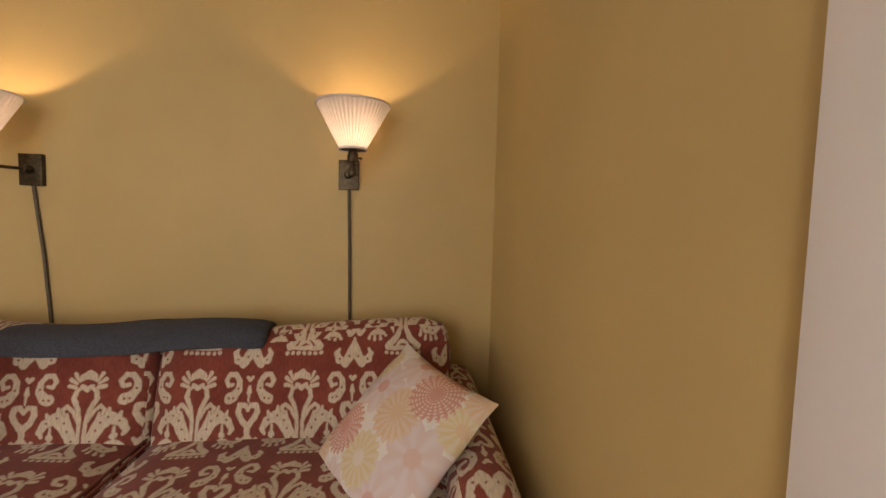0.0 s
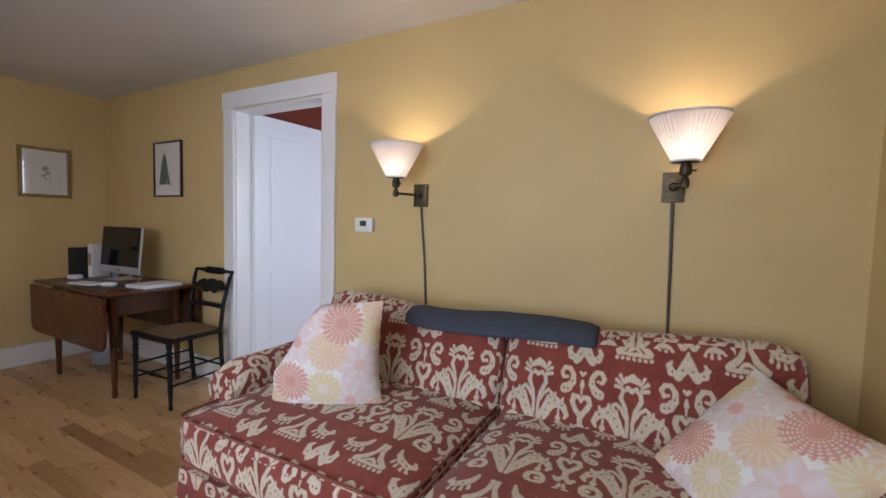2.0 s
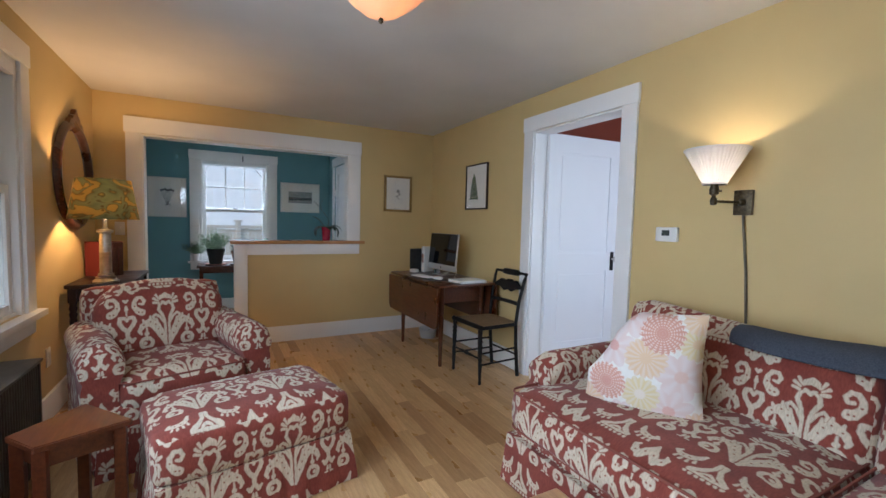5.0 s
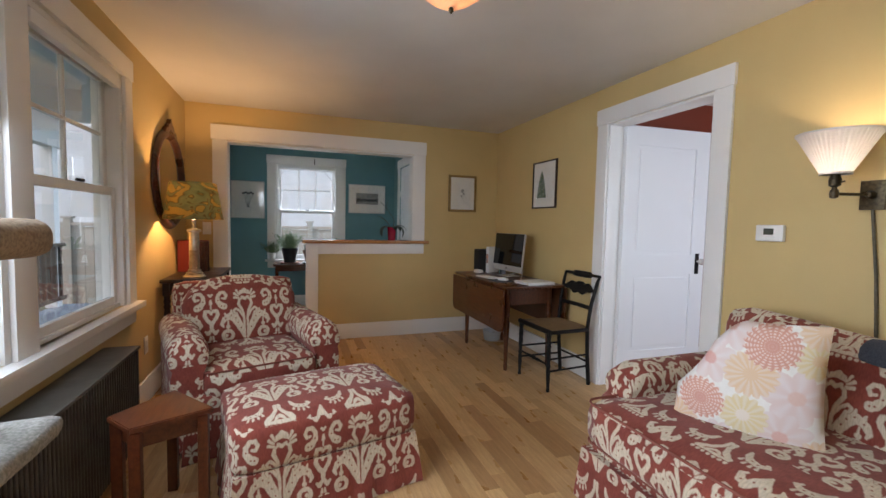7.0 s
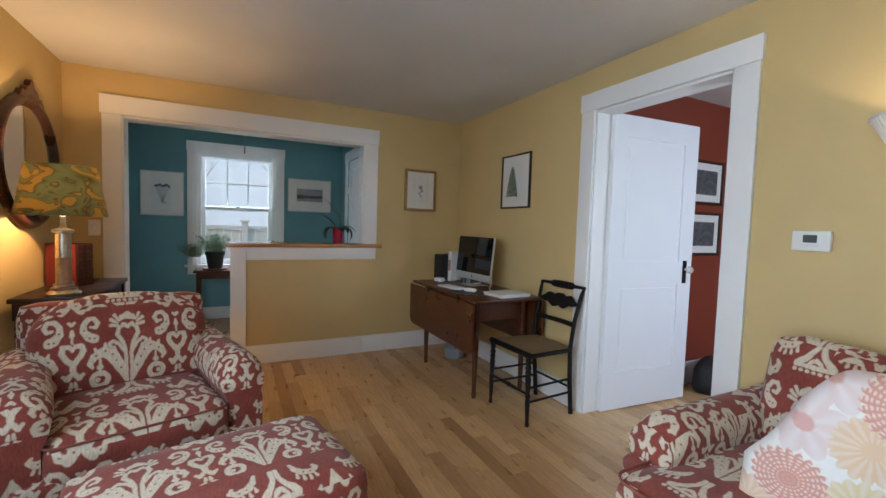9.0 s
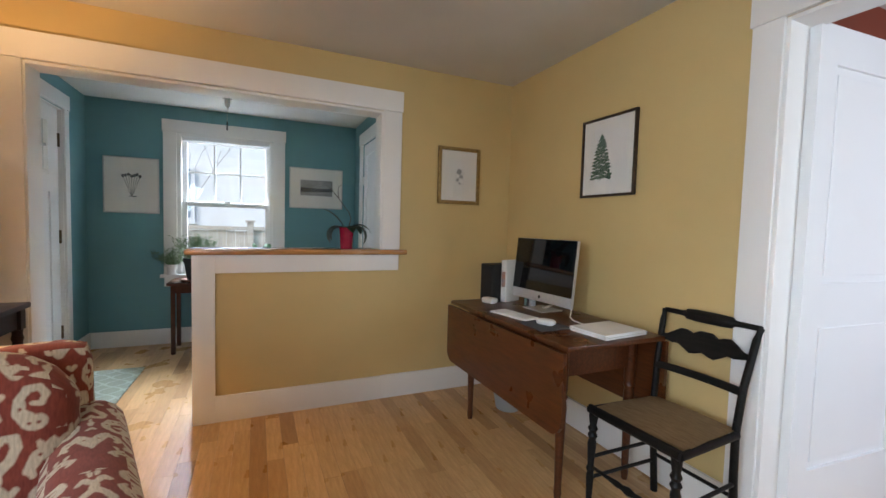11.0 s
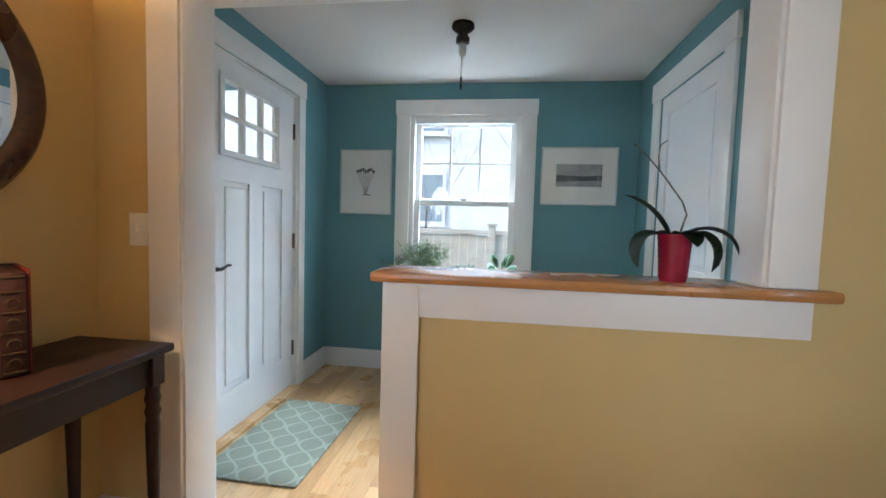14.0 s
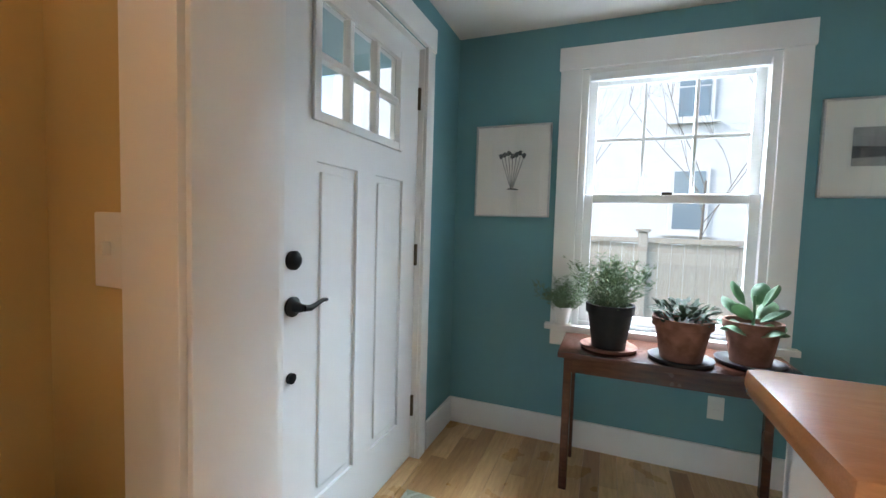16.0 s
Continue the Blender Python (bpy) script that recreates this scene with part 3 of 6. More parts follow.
# closet door in the entry
d3 = setting("door_3", "white painted flush closet door, closed", "door")
casing_set(d3, "y", NN_Y, -1, -6.92, -6.12, 2.04, w=0.10)
panel_door(d3, pose(-6.915, NN_Y + 0.045, 0), 0.79, 2.035, [(0.10, 0.69, 0.98, 1.92), (0.10, 0.69, 0.22, 0.84)])
for z in (0.30, 1.62):
    part("hinge", one_box(-6.925, -6.908, NN_Y - 0.004, NN_Y + 0.01, z, z + 0.085, 0.002), TRIM, d3)
# door beside the start of the walk
d4 = setting("door_4", "white painted door in the end wall, closed", "door")
casing_set(d4, "x", E, -1, 0.0, 0.79, 2.035)
part("leaf", one_box(E + 0.012, E + 0.052, 0.004, 0.786, FLOOR + 0.008, 2.03, 0.002), DOOR_WHITE, d4)


def sash(parent, axis, f0, f1, a0, a1, z0, z1, rail, cols, rows):
    """A window sash between depth f0 and f1 with its panes and bars."""
    def bx(bm, p, q, r, s, u0, u1, bv=0.003):
        if axis == "y":
            box(bm, p, q, u0, u1, r, s, bv)
        else:
            box(bm, u0, u1, p, q, r, s, bv)
    bm = bmesh.new()
    bx(bm, a0, a0 + rail, z0, z1, f0, f1)
    bx(bm, a1 - rail, a1, z0, z1, f0, f1)
    bx(bm, a0 + rail, a1 - rail, z0, z0 + rail, f0 + 0.001, f1 - 0.001)
    bx(bm, a0 + rail, a1 - rail, z1 - rail, z1, f0 + 0.001, f1 - 0.001)
    s = part("sash", bm, TRIM, parent)
    p0, p1, q0, q1 = a0 + rail, a1 - rail, z0 + rail, z1 - rail
    for k in range(1, cols):
        c = p0 + (p1 - p0) * k / cols
        bm = bmesh.new()
        bx(bm, c - 0.009, c + 0.009, q0, q1, f0 + 0.006, f1 - 0.006)
        part("muntin", bm, TRIM, s)
    for k in range(1, rows):
        c = q0 + (q1 - q0) * k / rows
        bm = bmesh.new()
        bx(bm, p0, p1, c - 0.009, c + 0.009, f0 + 0.007, f1 - 0.007)
        part("muntin", bm, TRIM, s)
    mid = (f0 + f1) / 2
    for i in range(cols):
        for j in range(rows):
            bm = bmesh.new()
            bx(bm, p0 + (p1 - p0) * i / cols, p0 + (p1 - p0) * (i + 1) / cols, q0 + (q1 - q0) * j / rows, q0 + (q1 - q0) * (j + 1) / rows, mid - 0.002, mid + 0.002, 0)
            part("pane", bm, GLASS, s).visible_shadow = False
    return s


# entry window
w1 = setting("window_1", "white double-hung entry window, six panes above", "window")
casing_set(w1, "x", NW_X, 1, -0.19, 0.69, 2.05, w=0.112, sill=0.66)
board(w1, "sill", NW_X - 0.02, NW_X + 0.05, -0.33, 0.83, 0.63, 0.66)
board(w1, "apron", NW_X + 0.001, NW_X + 0.018, -0.30, 0.80, 0.54, 0.629)
for a, b in ((-0.192, -0.155), (0.655, 0.692)):
    board(w1, "side_jamb", NW_X - T - 0.01, NW_X + 0.001, a, b, 0.66, 2.05, 0.001)
board(w1, "head_jamb", NW_X - T - 0.01, NW_X + 0.001, -0.155, 0.655, 2.02, 2.052, 0.001)
board(w1, "bottom_jamb", NW_X - T - 0.01, NW_X - 0.02, -0.155, 0.655, 0.645, 0.68, 0.001)
sash(w1, "x", -7.435, -7.40, -0.155, 0.655, 1.345, 2.02, 0.045, 3, 2)
sash(w1, "x", -7.398, -7.363, -0.155, 0.655, 0.68, 1.385, 0.045, 1, 1)
board(w1, "sash_lock", -7.362, -7.345, 0.225, 0.275, 1.38, 1.395, 0.003, BRONZE, "dark sash lock")
board(w1, "shade_roll", -7.36, -7.325, -0.15, 0.65, 1.985, 2.03, 0.012, DOOR_WHITE, "rolled-up white shade")

# row of living room windows; the third is unseen, added to light the sofa
w2 = setting("window_2", "row of white double-hung windows over the radiator", "window")
for a, b in S_WINS:
    for p, q in ((a - 0.002, a + 0.035), (b - 0.035, b + 0.002)):
        board(w2, "side_jamb", p, q, S - T - 0.01, S + 0.001, 0.70, 2.06, 0.001)
    board(w2, "head_jamb", a + 0.035, b - 0.035, S - T - 0.01, S + 0.001, 2.035, 2.062, 0.001)
    board(w2, "bottom_jamb", a + 0.035, b - 0.035, S - T - 0.01, S - 0.02, 0.69, 0.72, 0.001)
    sash(w2, "y", S - 0.105, S - 0.07, a + 0.035, b - 0.035, 1.36, 2.035, 0.045, 2, 2)
    sash(w2, "y", S - 0.068, S - 0.033, a + 0.035, b - 0.035, 0.72, 1.40, 0.045, 1, 1)
    board(w2, "shade_roll", a + 0.04, b - 0.04, S - 0.03, S + 0.012, 1.97, 2.03, 0.014, DOOR_WHITE, "rolled-up white shade")
board(w2, "casing", -3.915, -3.80, S + 0.001, S + 0.02, 0.70, 2.06)
board(w2, "casing", -0.64, -0.525, S + 0.001, S + 0.02, 0.70, 2.06)
for a, b in ((-2.84, -2.70), (-1.74, -1.60)):
    board(w2, "mullion", a, b, S + 0.001, S + 0.02, 0.70, 2.06)
board(w2, "head_casing", -3.925, -0.515, S + 0.001, S + 0.025, 2.061, 2.18)
board(w2, "sill", -3.95, -0.49, S - 0.02, S + 0.06, 0.665, 0.70)
board(w2, "apron", -3.90, -0.54, S + 0.001, S + 0.018, 0.575, 0.664)
board(w2, "sash_lock", -3.35, -3.29, S - 0.033, S - 0.015, 1.40, 1.415, 0.003, BRONZE, "dark sash lock")


# ---- soft furniture ----
def rolled_arm(length, h, w, roll):
    """An upholstered arm along +x from its back, with a rolled top."""
    bm = bmesh.new()
    prof = [(-w / 2, 0.02), (-w / 2, h - 2 * roll)]
    for k in range(13):
        a = radians(200 - k * 235 / 12)
        prof.append((0.0 + roll * 1.05 * math.cos(a) - 0.01, h - roll + roll * math.sin(a)))
    prof += [(w / 2, h - 2 * roll), (w / 2, 0.02)]
    n, rings = 12, []
    for i in range(n + 1):
        f = i / n
        x = length * f
        shrink = 1.0 - 0.10 * max(0, (f - 0.88) / 0.12) ** 2
        rings.append([bm.verts.new((x, y * shrink, h * 0.5 + (z - h * 0.5) * shrink + 0.004 * noise.noise(Vector((x * 5, y * 5, z * 5))))) for y, z in prof])
    for a, b in zip(rings, rings[1:]):
        for k in range(len(prof) - 1):
            bm.faces.new((a[k], a[k + 1], b[k + 1], b[k]))
    for r, last in ((rings[0], False), (rings[-1], True)):
        c = Vector((0, 0, 0))
        for v in r:
            c += v.co
        c = c / len(r) + Vector((0.012 if last else 0, 0, 0))
        cv = bm.verts.new(c)
        for k in range(len(r)):
            bm.faces.new((r[k], r[(k + 1) % len(r)], cv))
    for f in bm.faces:
        f.smooth = True
    return bm


def skirt_mesh(sx, sy, h, flare=0.02):
    """A cloth skirt round a rectangle, with soft folds and a kick pleat at each corner; open below."""
    bm = bmesh.new()
    pts = []
    n = 22
    cs = [(-sx / 2, -sy / 2), (sx / 2, -sy / 2), (sx / 2, sy / 2), (-sx / 2, sy / 2)]
    for (ax, ay), (bx, by) in zip(cs, cs[1:] + cs[:1]):
        for k in range(n):
            f = k / n
            pts.append((ax + (bx - ax) * f, ay + (by - ay) * f, f))
    top, low = [], []
    for x, y, f in pts:
        l = math.hypot(x, y)
        out = 1 + (flare + 0.006 * math.sin(f * 40) + (0.012 if f == 0 else 0)) / l
        top.append(bm.verts.new((x, y, h)))
        low.append(bm.verts.new((x * out, y * out, 0.004)))
    for k in range(len(pts)):
        j = (k + 1) % len(pts)
        bm.faces.new((low[k], low[j], top[j], top[k]))
    bm.faces.new(top)
    return bm


def piping(sx, sy, sz, r, parent, m, heights):
    """Welted seams that run round a seat cushion."""
    for z in heights:
        pts = []
        a, b, c = sx / 2 - 0.006, sy / 2 - 0.006, 0.055
        for cx, cy, t0 in ((a - c, b - c, 0), (-(a - c), b - c, 90), (-(a - c), -(b - c), 180), (a - c, -(b - c), 270)):
            for k in range(5):
                t = radians(t0 + k * 22.5)
                pts.append((cx + c * math.cos(t), cy + c * math.sin(t), z))
        pts.append(pts[0])
        part("piping", tube(pts, 0.005, 6), RED_COTTON, parent, m=m, smooth=60)


def sofa(m):
    t = thing("sofa", stand(0.80) @ m, "two-seat sofa in red and cream scroll-patterned cotton", "sofa")
    # local: x along the sofa, y 0 at the back to -1.05 at the front
    part("skirt", box_uv(skirt_mesh(2.24, 0.90, 0.24), shift=(0.1675, -0.19)), IKAT, t, m=pose(0, -0.58, 0))
    part("base", box_uv(cushion_mesh(2.22, 0.86, 0.14, 0.03), shift=(0.1675, 0.08)), IKAT, t, m=pose(0, -0.57, 0.27), smooth=60)
    for s in (-1, 1):
        part("arm", box_uv(rolled_arm(0.84, 0.63, 0.20, 0.085), swap=True), IKAT, t, m=pose(s * 1.06, -0.06, 0, 0, 0, -90) @ Matrix.Diagonal((1, s, 1, 1)), smooth=70)
        c = part("seat_cushion", box_uv(cushion_mesh(1.04, 0.86, 0.20, 0.065, (0.0, 0.02, 0.022), seed=s), shift=(0.1675, 0.12), top=0.05), IKAT, t, m=pose(s * 0.525, -0.665, 0.405), smooth=70)
        piping(1.04, 0.86, 0.20, 0.065, c, pose(s * 0.525, -0.665, 0.405), (0.085, -0.075))
        bm = cushion_mesh(1.0, 0.27, 0.45, 0.075, (0.01, 0.03, 0.012), seed=s + 3)
        for v in bm.verts:
            v.co.z += 0.045 * (s * v.co.x + 0.1) * (v.co.z / 0.225 + 1) / 1.2
        part("back_cushion", box_uv(bm, shift=(0.1675, 0.17)), IKAT, t, m=pose(s * 0.505, -0.25, 0.595, -15, 0, 0), smooth=70)
    part("back_frame", box_uv(cushion_mesh(2.08, 0.16, 0.54, 0.07), shift=(0.0, 0.0)), IKAT, t, m=pose(0, -0.095, 0.485, -4, 0, 0), smooth=70)
    for x in (-0.92, 0.92):
        for y in (-0.20, -0.95):
            part("foot", one_box(x - 0.03, x + 0.03, y - 0.03, y + 0.03, 0, 0.2), WALNUT, t)
    return t


sofa(pose(-1.215, N - 0.02, 0))


def armchair(m):
    t = thing("armchair", stand(0.80) @ m, "armchair in red and cream scroll-patterned cotton", "armchair")
    # local: faces -y
    part("skirt", box_uv(skirt_mesh(0.78, 0.80, 0.23), shift=(0.1675, 0.16)), IKAT, t, m=pose(0, -0.50, 0))
    part("base", box_uv(cushion_mesh(0.78, 0.80, 0.14, 0.03)), IKAT, t, m=pose(0, -0.50, 0.26), smooth=60)
    for s in (-1, 1):
        part("arm", box_uv(rolled_arm(0.74, 0.625, 0.16, 0.095), swap=True), IKAT, t, m=pose(s * 0.375, -0.12, 0, 0, 0, -90) @ Matrix.Diagonal((1, s, 1, 1)), smooth=70)
    part("seat_cushion", box_uv(cushion_mesh(0.62, 0.72, 0.17, 0.06, (0.0, 0.02, 0.025), seed=9), 0.85, (0.1675, 0.26), top=0.1), IKAT, t, m=pose(0, -0.54, 0.365), smooth=70)
    piping(0.62, 0.72, 0.17, 0.06, t.children[-1], pose(0, -0.54, 0.365), (0.07, -0.06))
    bm = cushion_mesh(0.70, 0.25, 0.46, 0.09, (0.0, 0.035, 0.03), 13, 5)
    for v in bm.verts:
        if v.co.z > 0:
            v.co.z -= 0.085 * (abs(v.co.x) / 0.35) ** 3.5 * (v.co.z / 0.23)
    part("back_cushion", box_uv(bm, 0.85, (0.1675, 0.13)), IKAT, t, m=pose(0, -0.25, 0.595, -14, 0, 0), smooth=70)
    part("back_frame", box_uv(cushion_mesh(0.77, 0.15, 0.62, 0.05)), IKAT, t, m=pose(0, -0.09, 0.50, -5, 0, 0), smooth=70)
    for x in (-0.33, 0.33):
        for y in (-0.2, -0.8):
            part("foot", one_box(x - 0.03, x + 0.03, y - 0.03, y + 0.03, 0, 0.2), WALNUT, t)
    return t


armchair(pose(-4.15, -0.355, 0, 0, 0, 107))


def ottoman(m):
    t = thing("ottoman", stand(0.42) @ m, "skirted ottoman in red and cream scroll-patterned cotton", "ottoman")
    part("skirt", box_uv(skirt_mesh(0.80, 0.54, 0.235, 0.03), shift=(0.05, -0.085)), IKAT, t)
    part("top_cushion", box_uv(cushion_mesh(0.82, 0.56, 0.20, 0.06, (0, 0, 0.025), seed=2), shift=(0.05, 0.20), top=0.38), IKAT, t, m=pose(0, 0, 0.32), smooth=70)
    for x in (-0.35, 0.35):
        for y in (-0.22, 0.22):
            part("foot", one_box(x - 0.025, x + 0.025, y - 0.025, y + 0.025, 0, 0.24), WALNUT, t)
    return t


ottoman(pose(-2.875, 0.168, 0, 0, 0, 102))


# ---- materials of the smaller things ----
def speckled(name, a, b, scale, rough=0.8, strength=0.3, metal=0.0):
    m = mat(name, a, rough, metal)
    nt, bs = parts_of(m)
    n = tex(nt, "ShaderNodeTexNoise", scale, Detail=4.0)
    nt.links.new(ramp(nt, n.outputs[0], [(0.35, a), (0.65, b)]), bs.inputs["Base Color"])
    bump(m, n.outputs[0], strength, 0.002)
    return m


def translucent(name, color, amount=0.45):
    m = bpy.data.materials.new(name)
    m.use_nodes = True
    nt = m.node_tree
    b = nt.nodes["Principled BSDF"]
    b.inputs["Base Color"].default_value = (*color, 1)
    b.inputs["Roughness"].default_value = 0.8
    t = nt.nodes.new("ShaderNodeBsdfTranslucent")
    t.inputs[0].default_value = (*color, 1)
    x = nt.nodes.new("ShaderNodeMixShader")
    x.inputs[0].default_value = amount
    nt.links.new(b.outputs[0], x.inputs[1])
    nt.links.new(t.outputs[0], x.inputs[2])
    nt.links.new(x.outputs[0], nt.nodes["Material Output"].inputs[0])
    return m, b, t


SHADE_WHITE = translucent("pleated_white_shade", (0.58, 0.575, 0.58), 0.0035)[0]
BOWL_GLASS = translucent("frosted_peach_glass", (0.85, 0.60, 0.44), 0.28)[0]


def leafy_shade(name):
    m, b, t = translucent(name, (0.5, 0.36, 0.10), 0.006)
    nt = m.node_tree
    n = tex(nt, "ShaderNodeTexNoise", 6.5, stretch=(1, 1, 1.7), Detail=1.0, Distortion=0.9)
    v = tex(nt, "ShaderNodeTexVoronoi", 14.0)
    col = ramp(nt, n.outputs[0], [(0.40, (0.20, 0.14, 0.04)), (0.43, (0.06, 0.04, 0.016)), (0.455, (0.075, 0.095, 0.055)), (0.54, (0.11, 0.125, 0.07)), (0.56, (0.05, 0.035, 0.015)), (0.59, (0.22, 0.155, 0.045))])
    dots = ramp(nt, v.outputs["Distance"], [(0.10, (0.16, 0.05, 0.03)), (0.16, (1, 1, 1))])
    col = mixc(nt, 0.6, col, dots, "MULTIPLY")
    nt.links.new(col, b.inputs["Base Color"])
    nt.links.new(col, t.inputs[0])
    return m


SHADE_LEAFY = leafy_shade("printed_leaf_shade")


def blossom(name):
    """White cotton printed with large pink, peach and yellow blossoms."""
    m = mat(name, (0.7, 0.6, 0.55), 0.9, spec=0.1)
    nt, b = parts_of(m)
    uv = nt.nodes.new("ShaderNodeUVMap")
    wob = tex(nt, "ShaderNodeTexNoise", 90, coord="UV", Detail=2.0)
    push = nt.nodes.new("ShaderNodeVectorMath")
    push.operation = "MULTIPLY_ADD"
    nt.links.new(wob.outputs["Color"], push.inputs[0])
    push.inputs[1].default_value = (0.006, 0.006, 0)
    nt.links.new(uv.outputs[0], push.inputs[2])
    sp = nt.nodes.new("ShaderNodeSeparateXYZ")
    nt.links.new(push.outputs[0], sp.inputs[0])
    x, y = Ex(nt, sp.outputs[0]), Ex(nt, sp.outputs[1])
    col = ramp(nt, tex(nt, "ShaderNodeTexNoise", 40, coord="UV", Detail=2.0).outputs[0], [(0.3, (0.74, 0.71, 0.66)), (0.7, (0.80, 0.78, 0.73))])
    ROSE, PEACH, YELLOW, BLUSH = (0.62, 0.32, 0.25), (0.72, 0.52, 0.34), (0.70, 0.58, 0.34), (0.70, 0.57, 0.53)
    # centre, radius, colour, petals, heart colour, speckle
    flowers = (
        (-0.04, 0.205, 0.085, BLUSH, 8, ROSE, 0.0), (-0.095, 0.075, 0.082, BLUSH, 8, (0.66, 0.33, 0.28), 0.0), (0.155, -0.01, 0.090, BLUSH, 7, (0.70, 0.48, 0.40), 0.0),
        (0.115, -0.155, 0.085, BLUSH, 8, (0.68, 0.38, 0.32), 0.0), (-0.195, 0.135, 0.075, YELLOW, 14, PEACH, 0.0), (0.205, 0.120, 0.070, YELLOW, 14, PEACH, 0.0),
        (0.215, 0.215, 0.070, PEACH, 16, PEACH, 0.0), (0.215, -0.215, 0.075, PEACH, 16, PEACH, 0.0), (-0.205, -0.180, 0.080, PEACH, 16, PEACH, 0.0), (-0.06, -0.215, 0.062, BLUSH, 8, ROSE, 0.0),
        (0.030, 0.045, 0.088, PEACH, 17, PEACH, 0.0), (0.012, -0.105, 0.080, YELLOW, 15, (0.76, 0.68, 0.62), 0.0), (0.085, 0.150, 0.088, ROSE, 22, ROSE, 1.0), (-0.120, -0.080, 0.085, ROSE, 22, ROSE, 1.0),
    )
    for cx, cy, rad, tint, count, heart, speck in flowers:
        dx, dy = x - cx, y - cy
        r = (dx * dx + dy * dy).op("SQRT")
        ang = dy.op("ARCTAN2", dx)
        lobe = (ang * (count / 2)).op("SINE").abs()
        rim = lobe * (rad * (0.30 if count < 10 else 0.16)) + rad * 0.78 - r
        soft = nt.nodes.new("ShaderNodeMapRange")
        nt.links.new(rim.sock, soft.inputs[0])
        soft.inputs[1].default_value, soft.inputs[2].default_value = -0.0025, 0.0025
        pale = tuple(min(0.8, c * 0.35 + 0.49) for c in tint)
        if speck:
            dots = ((ang * count).op("SINE") * 0.5 + 0.5) * ((r * (2 * math.pi / 0.0095)).op("SINE") * 0.5 + 0.5)
            body = mixc(nt, (dots * 1.3).sock, tint, (0.76, 0.60, 0.52))
        else:
            body = mixc(nt, (lobe.op("POWER", 3.0) * 0.55).sock, tint, pale)
        hm = nt.nodes.new("ShaderNodeMapRange")
        nt.links.new((r - rad * 0.26).sock, hm.inputs[0])
        hm.inputs[1].default_value, hm.inputs[2].default_value, hm.inputs[3].default_value, hm.inputs[4].default_value = -0.003, 0.003, 0.75, 0.0
        body = mixc(nt, hm.outputs[0], body, heart)
        col = mixc(nt, soft.outputs[0], col, body)
    nt.links.new(col, b.inputs["Base Color"])
    bump(m, tex(nt, "ShaderNodeTexNoise", 260, coord="UV").outputs[0], 0.2, 0.001)
    bump(m, tex(nt, "ShaderNodeTexNoise", 9).outputs[0], 0.35, 0.012)
    return m


BLOSSOM = blossom("blossom_print_cotton")
FLEECE = speckled("slate_fleece", (0.035, 0.042, 0.058), (0.060, 0.068, 0.088), 220, 0.95, 0.6)
ANT_BRASS = speckled("antique_bronze", (0.055, 0.042, 0.026), (0.11, 0.085, 0.05), 60, 0.42, 0.1, 0.85)
CORD_BRONZE = speckled("painted_bronze_tube", (0.085, 0.07, 0.045), (0.13, 0.11, 0.075), 60, 0.5, 0.1, 0.4)
PLASTIC_WHITE = speckled("white_plastic", (0.74, 0.73, 0.70), (0.78, 0.77, 0.74), 5, 0.4, 0.02)
PLASTIC_BLACK = speckled("black_plastic", (0.006, 0.006, 0.006), (0.011, 0.011, 0.011), 30, 0.6, 0.1)
SCREEN = mat("dark_glossy_screen", (0.004, 0.004, 0.005), 0.04)
ALU = speckled("silver_aluminium", (0.60, 0.61, 0.62), (0.66, 0.67, 0.68), 90, 0.35, 0.03, 0.6)
PEWTER = speckled("brushed_pewter", (0.42, 0.38, 0.32), (0.55, 0.50, 0.43), 40, 0.28, 0.06, 0.9)
RUSH = wood("woven_rush", (0.26, 0.165, 0.08), (0.42, 0.29, 0.15), 0.75, along=(2, 22, 2), scale=9)
GOLD = speckled("aged_gilt", (0.26, 0.165, 0.055), (0.40, 0.27, 0.105), 45, 0.42, 0.2, 0.5)
PAPER = speckled("white_paper", (0.72, 0.71, 0.68), (0.76, 0.75, 0.72), 8, 0.85, 0.05)
MATBOARD = speckled("warm_white_mat", (0.75, 0.73, 0.68), (0.79, 0.77, 0.72), 90, 0.9, 0.1)
FRAME_DARK = wood("dark_frame_wood", (0.02, 0.011, 0.007), (0.05, 0.028, 0.018), 0.35)
FRAME_SILVER = speckled("silver_frame", (0.50, 0.50, 0.50), (0.60, 0.60, 0.60), 50, 0.3, 0.03, 0.9)
GREY_PAINT = speckled("grey_radiator_paint", (0.075, 0.072, 0.063), (0.110, 0.106, 0.095), 12, 0.45, 0.1, 0.3)
TERRACOTTA = speckled("weathered_terracotta", (0.15, 0.058, 0.032), (0.27, 0.125, 0.085), 18, 0.85, 0.3)
RED_GLAZE = speckled("crimson_glaze", (0.26, 0.006, 0.025), (0.33, 0.010, 0.038), 12, 0.25, 0.05)
LEAF_DARK = speckled("dark_orchid_leaf", (0.010, 0.026, 0.010), (0.025, 0.052, 0.020), 16, 0.4, 0.2)
LEAF_GREEN = speckled("kalanchoe_leaf", (0.10, 0.20, 0.10), (0.18, 0.29, 0.165), 14, 0.55, 0.2)
LEAF_GREY = speckled("rosemary_needles", (0.09, 0.14, 0.07), (0.17, 0.23, 0.12), 20, 0.7, 0.1)
LEAF_JADE = speckled("jade_leaf", (0.018, 0.04, 0.018), (0.05, 0.085, 0.04), 20, 0.65, 0.1)
SOIL = speckled("potting_soil", (0.018, 0.012, 0.008), (0.05, 0.035, 0.025), 60, 0.95, 0.6)
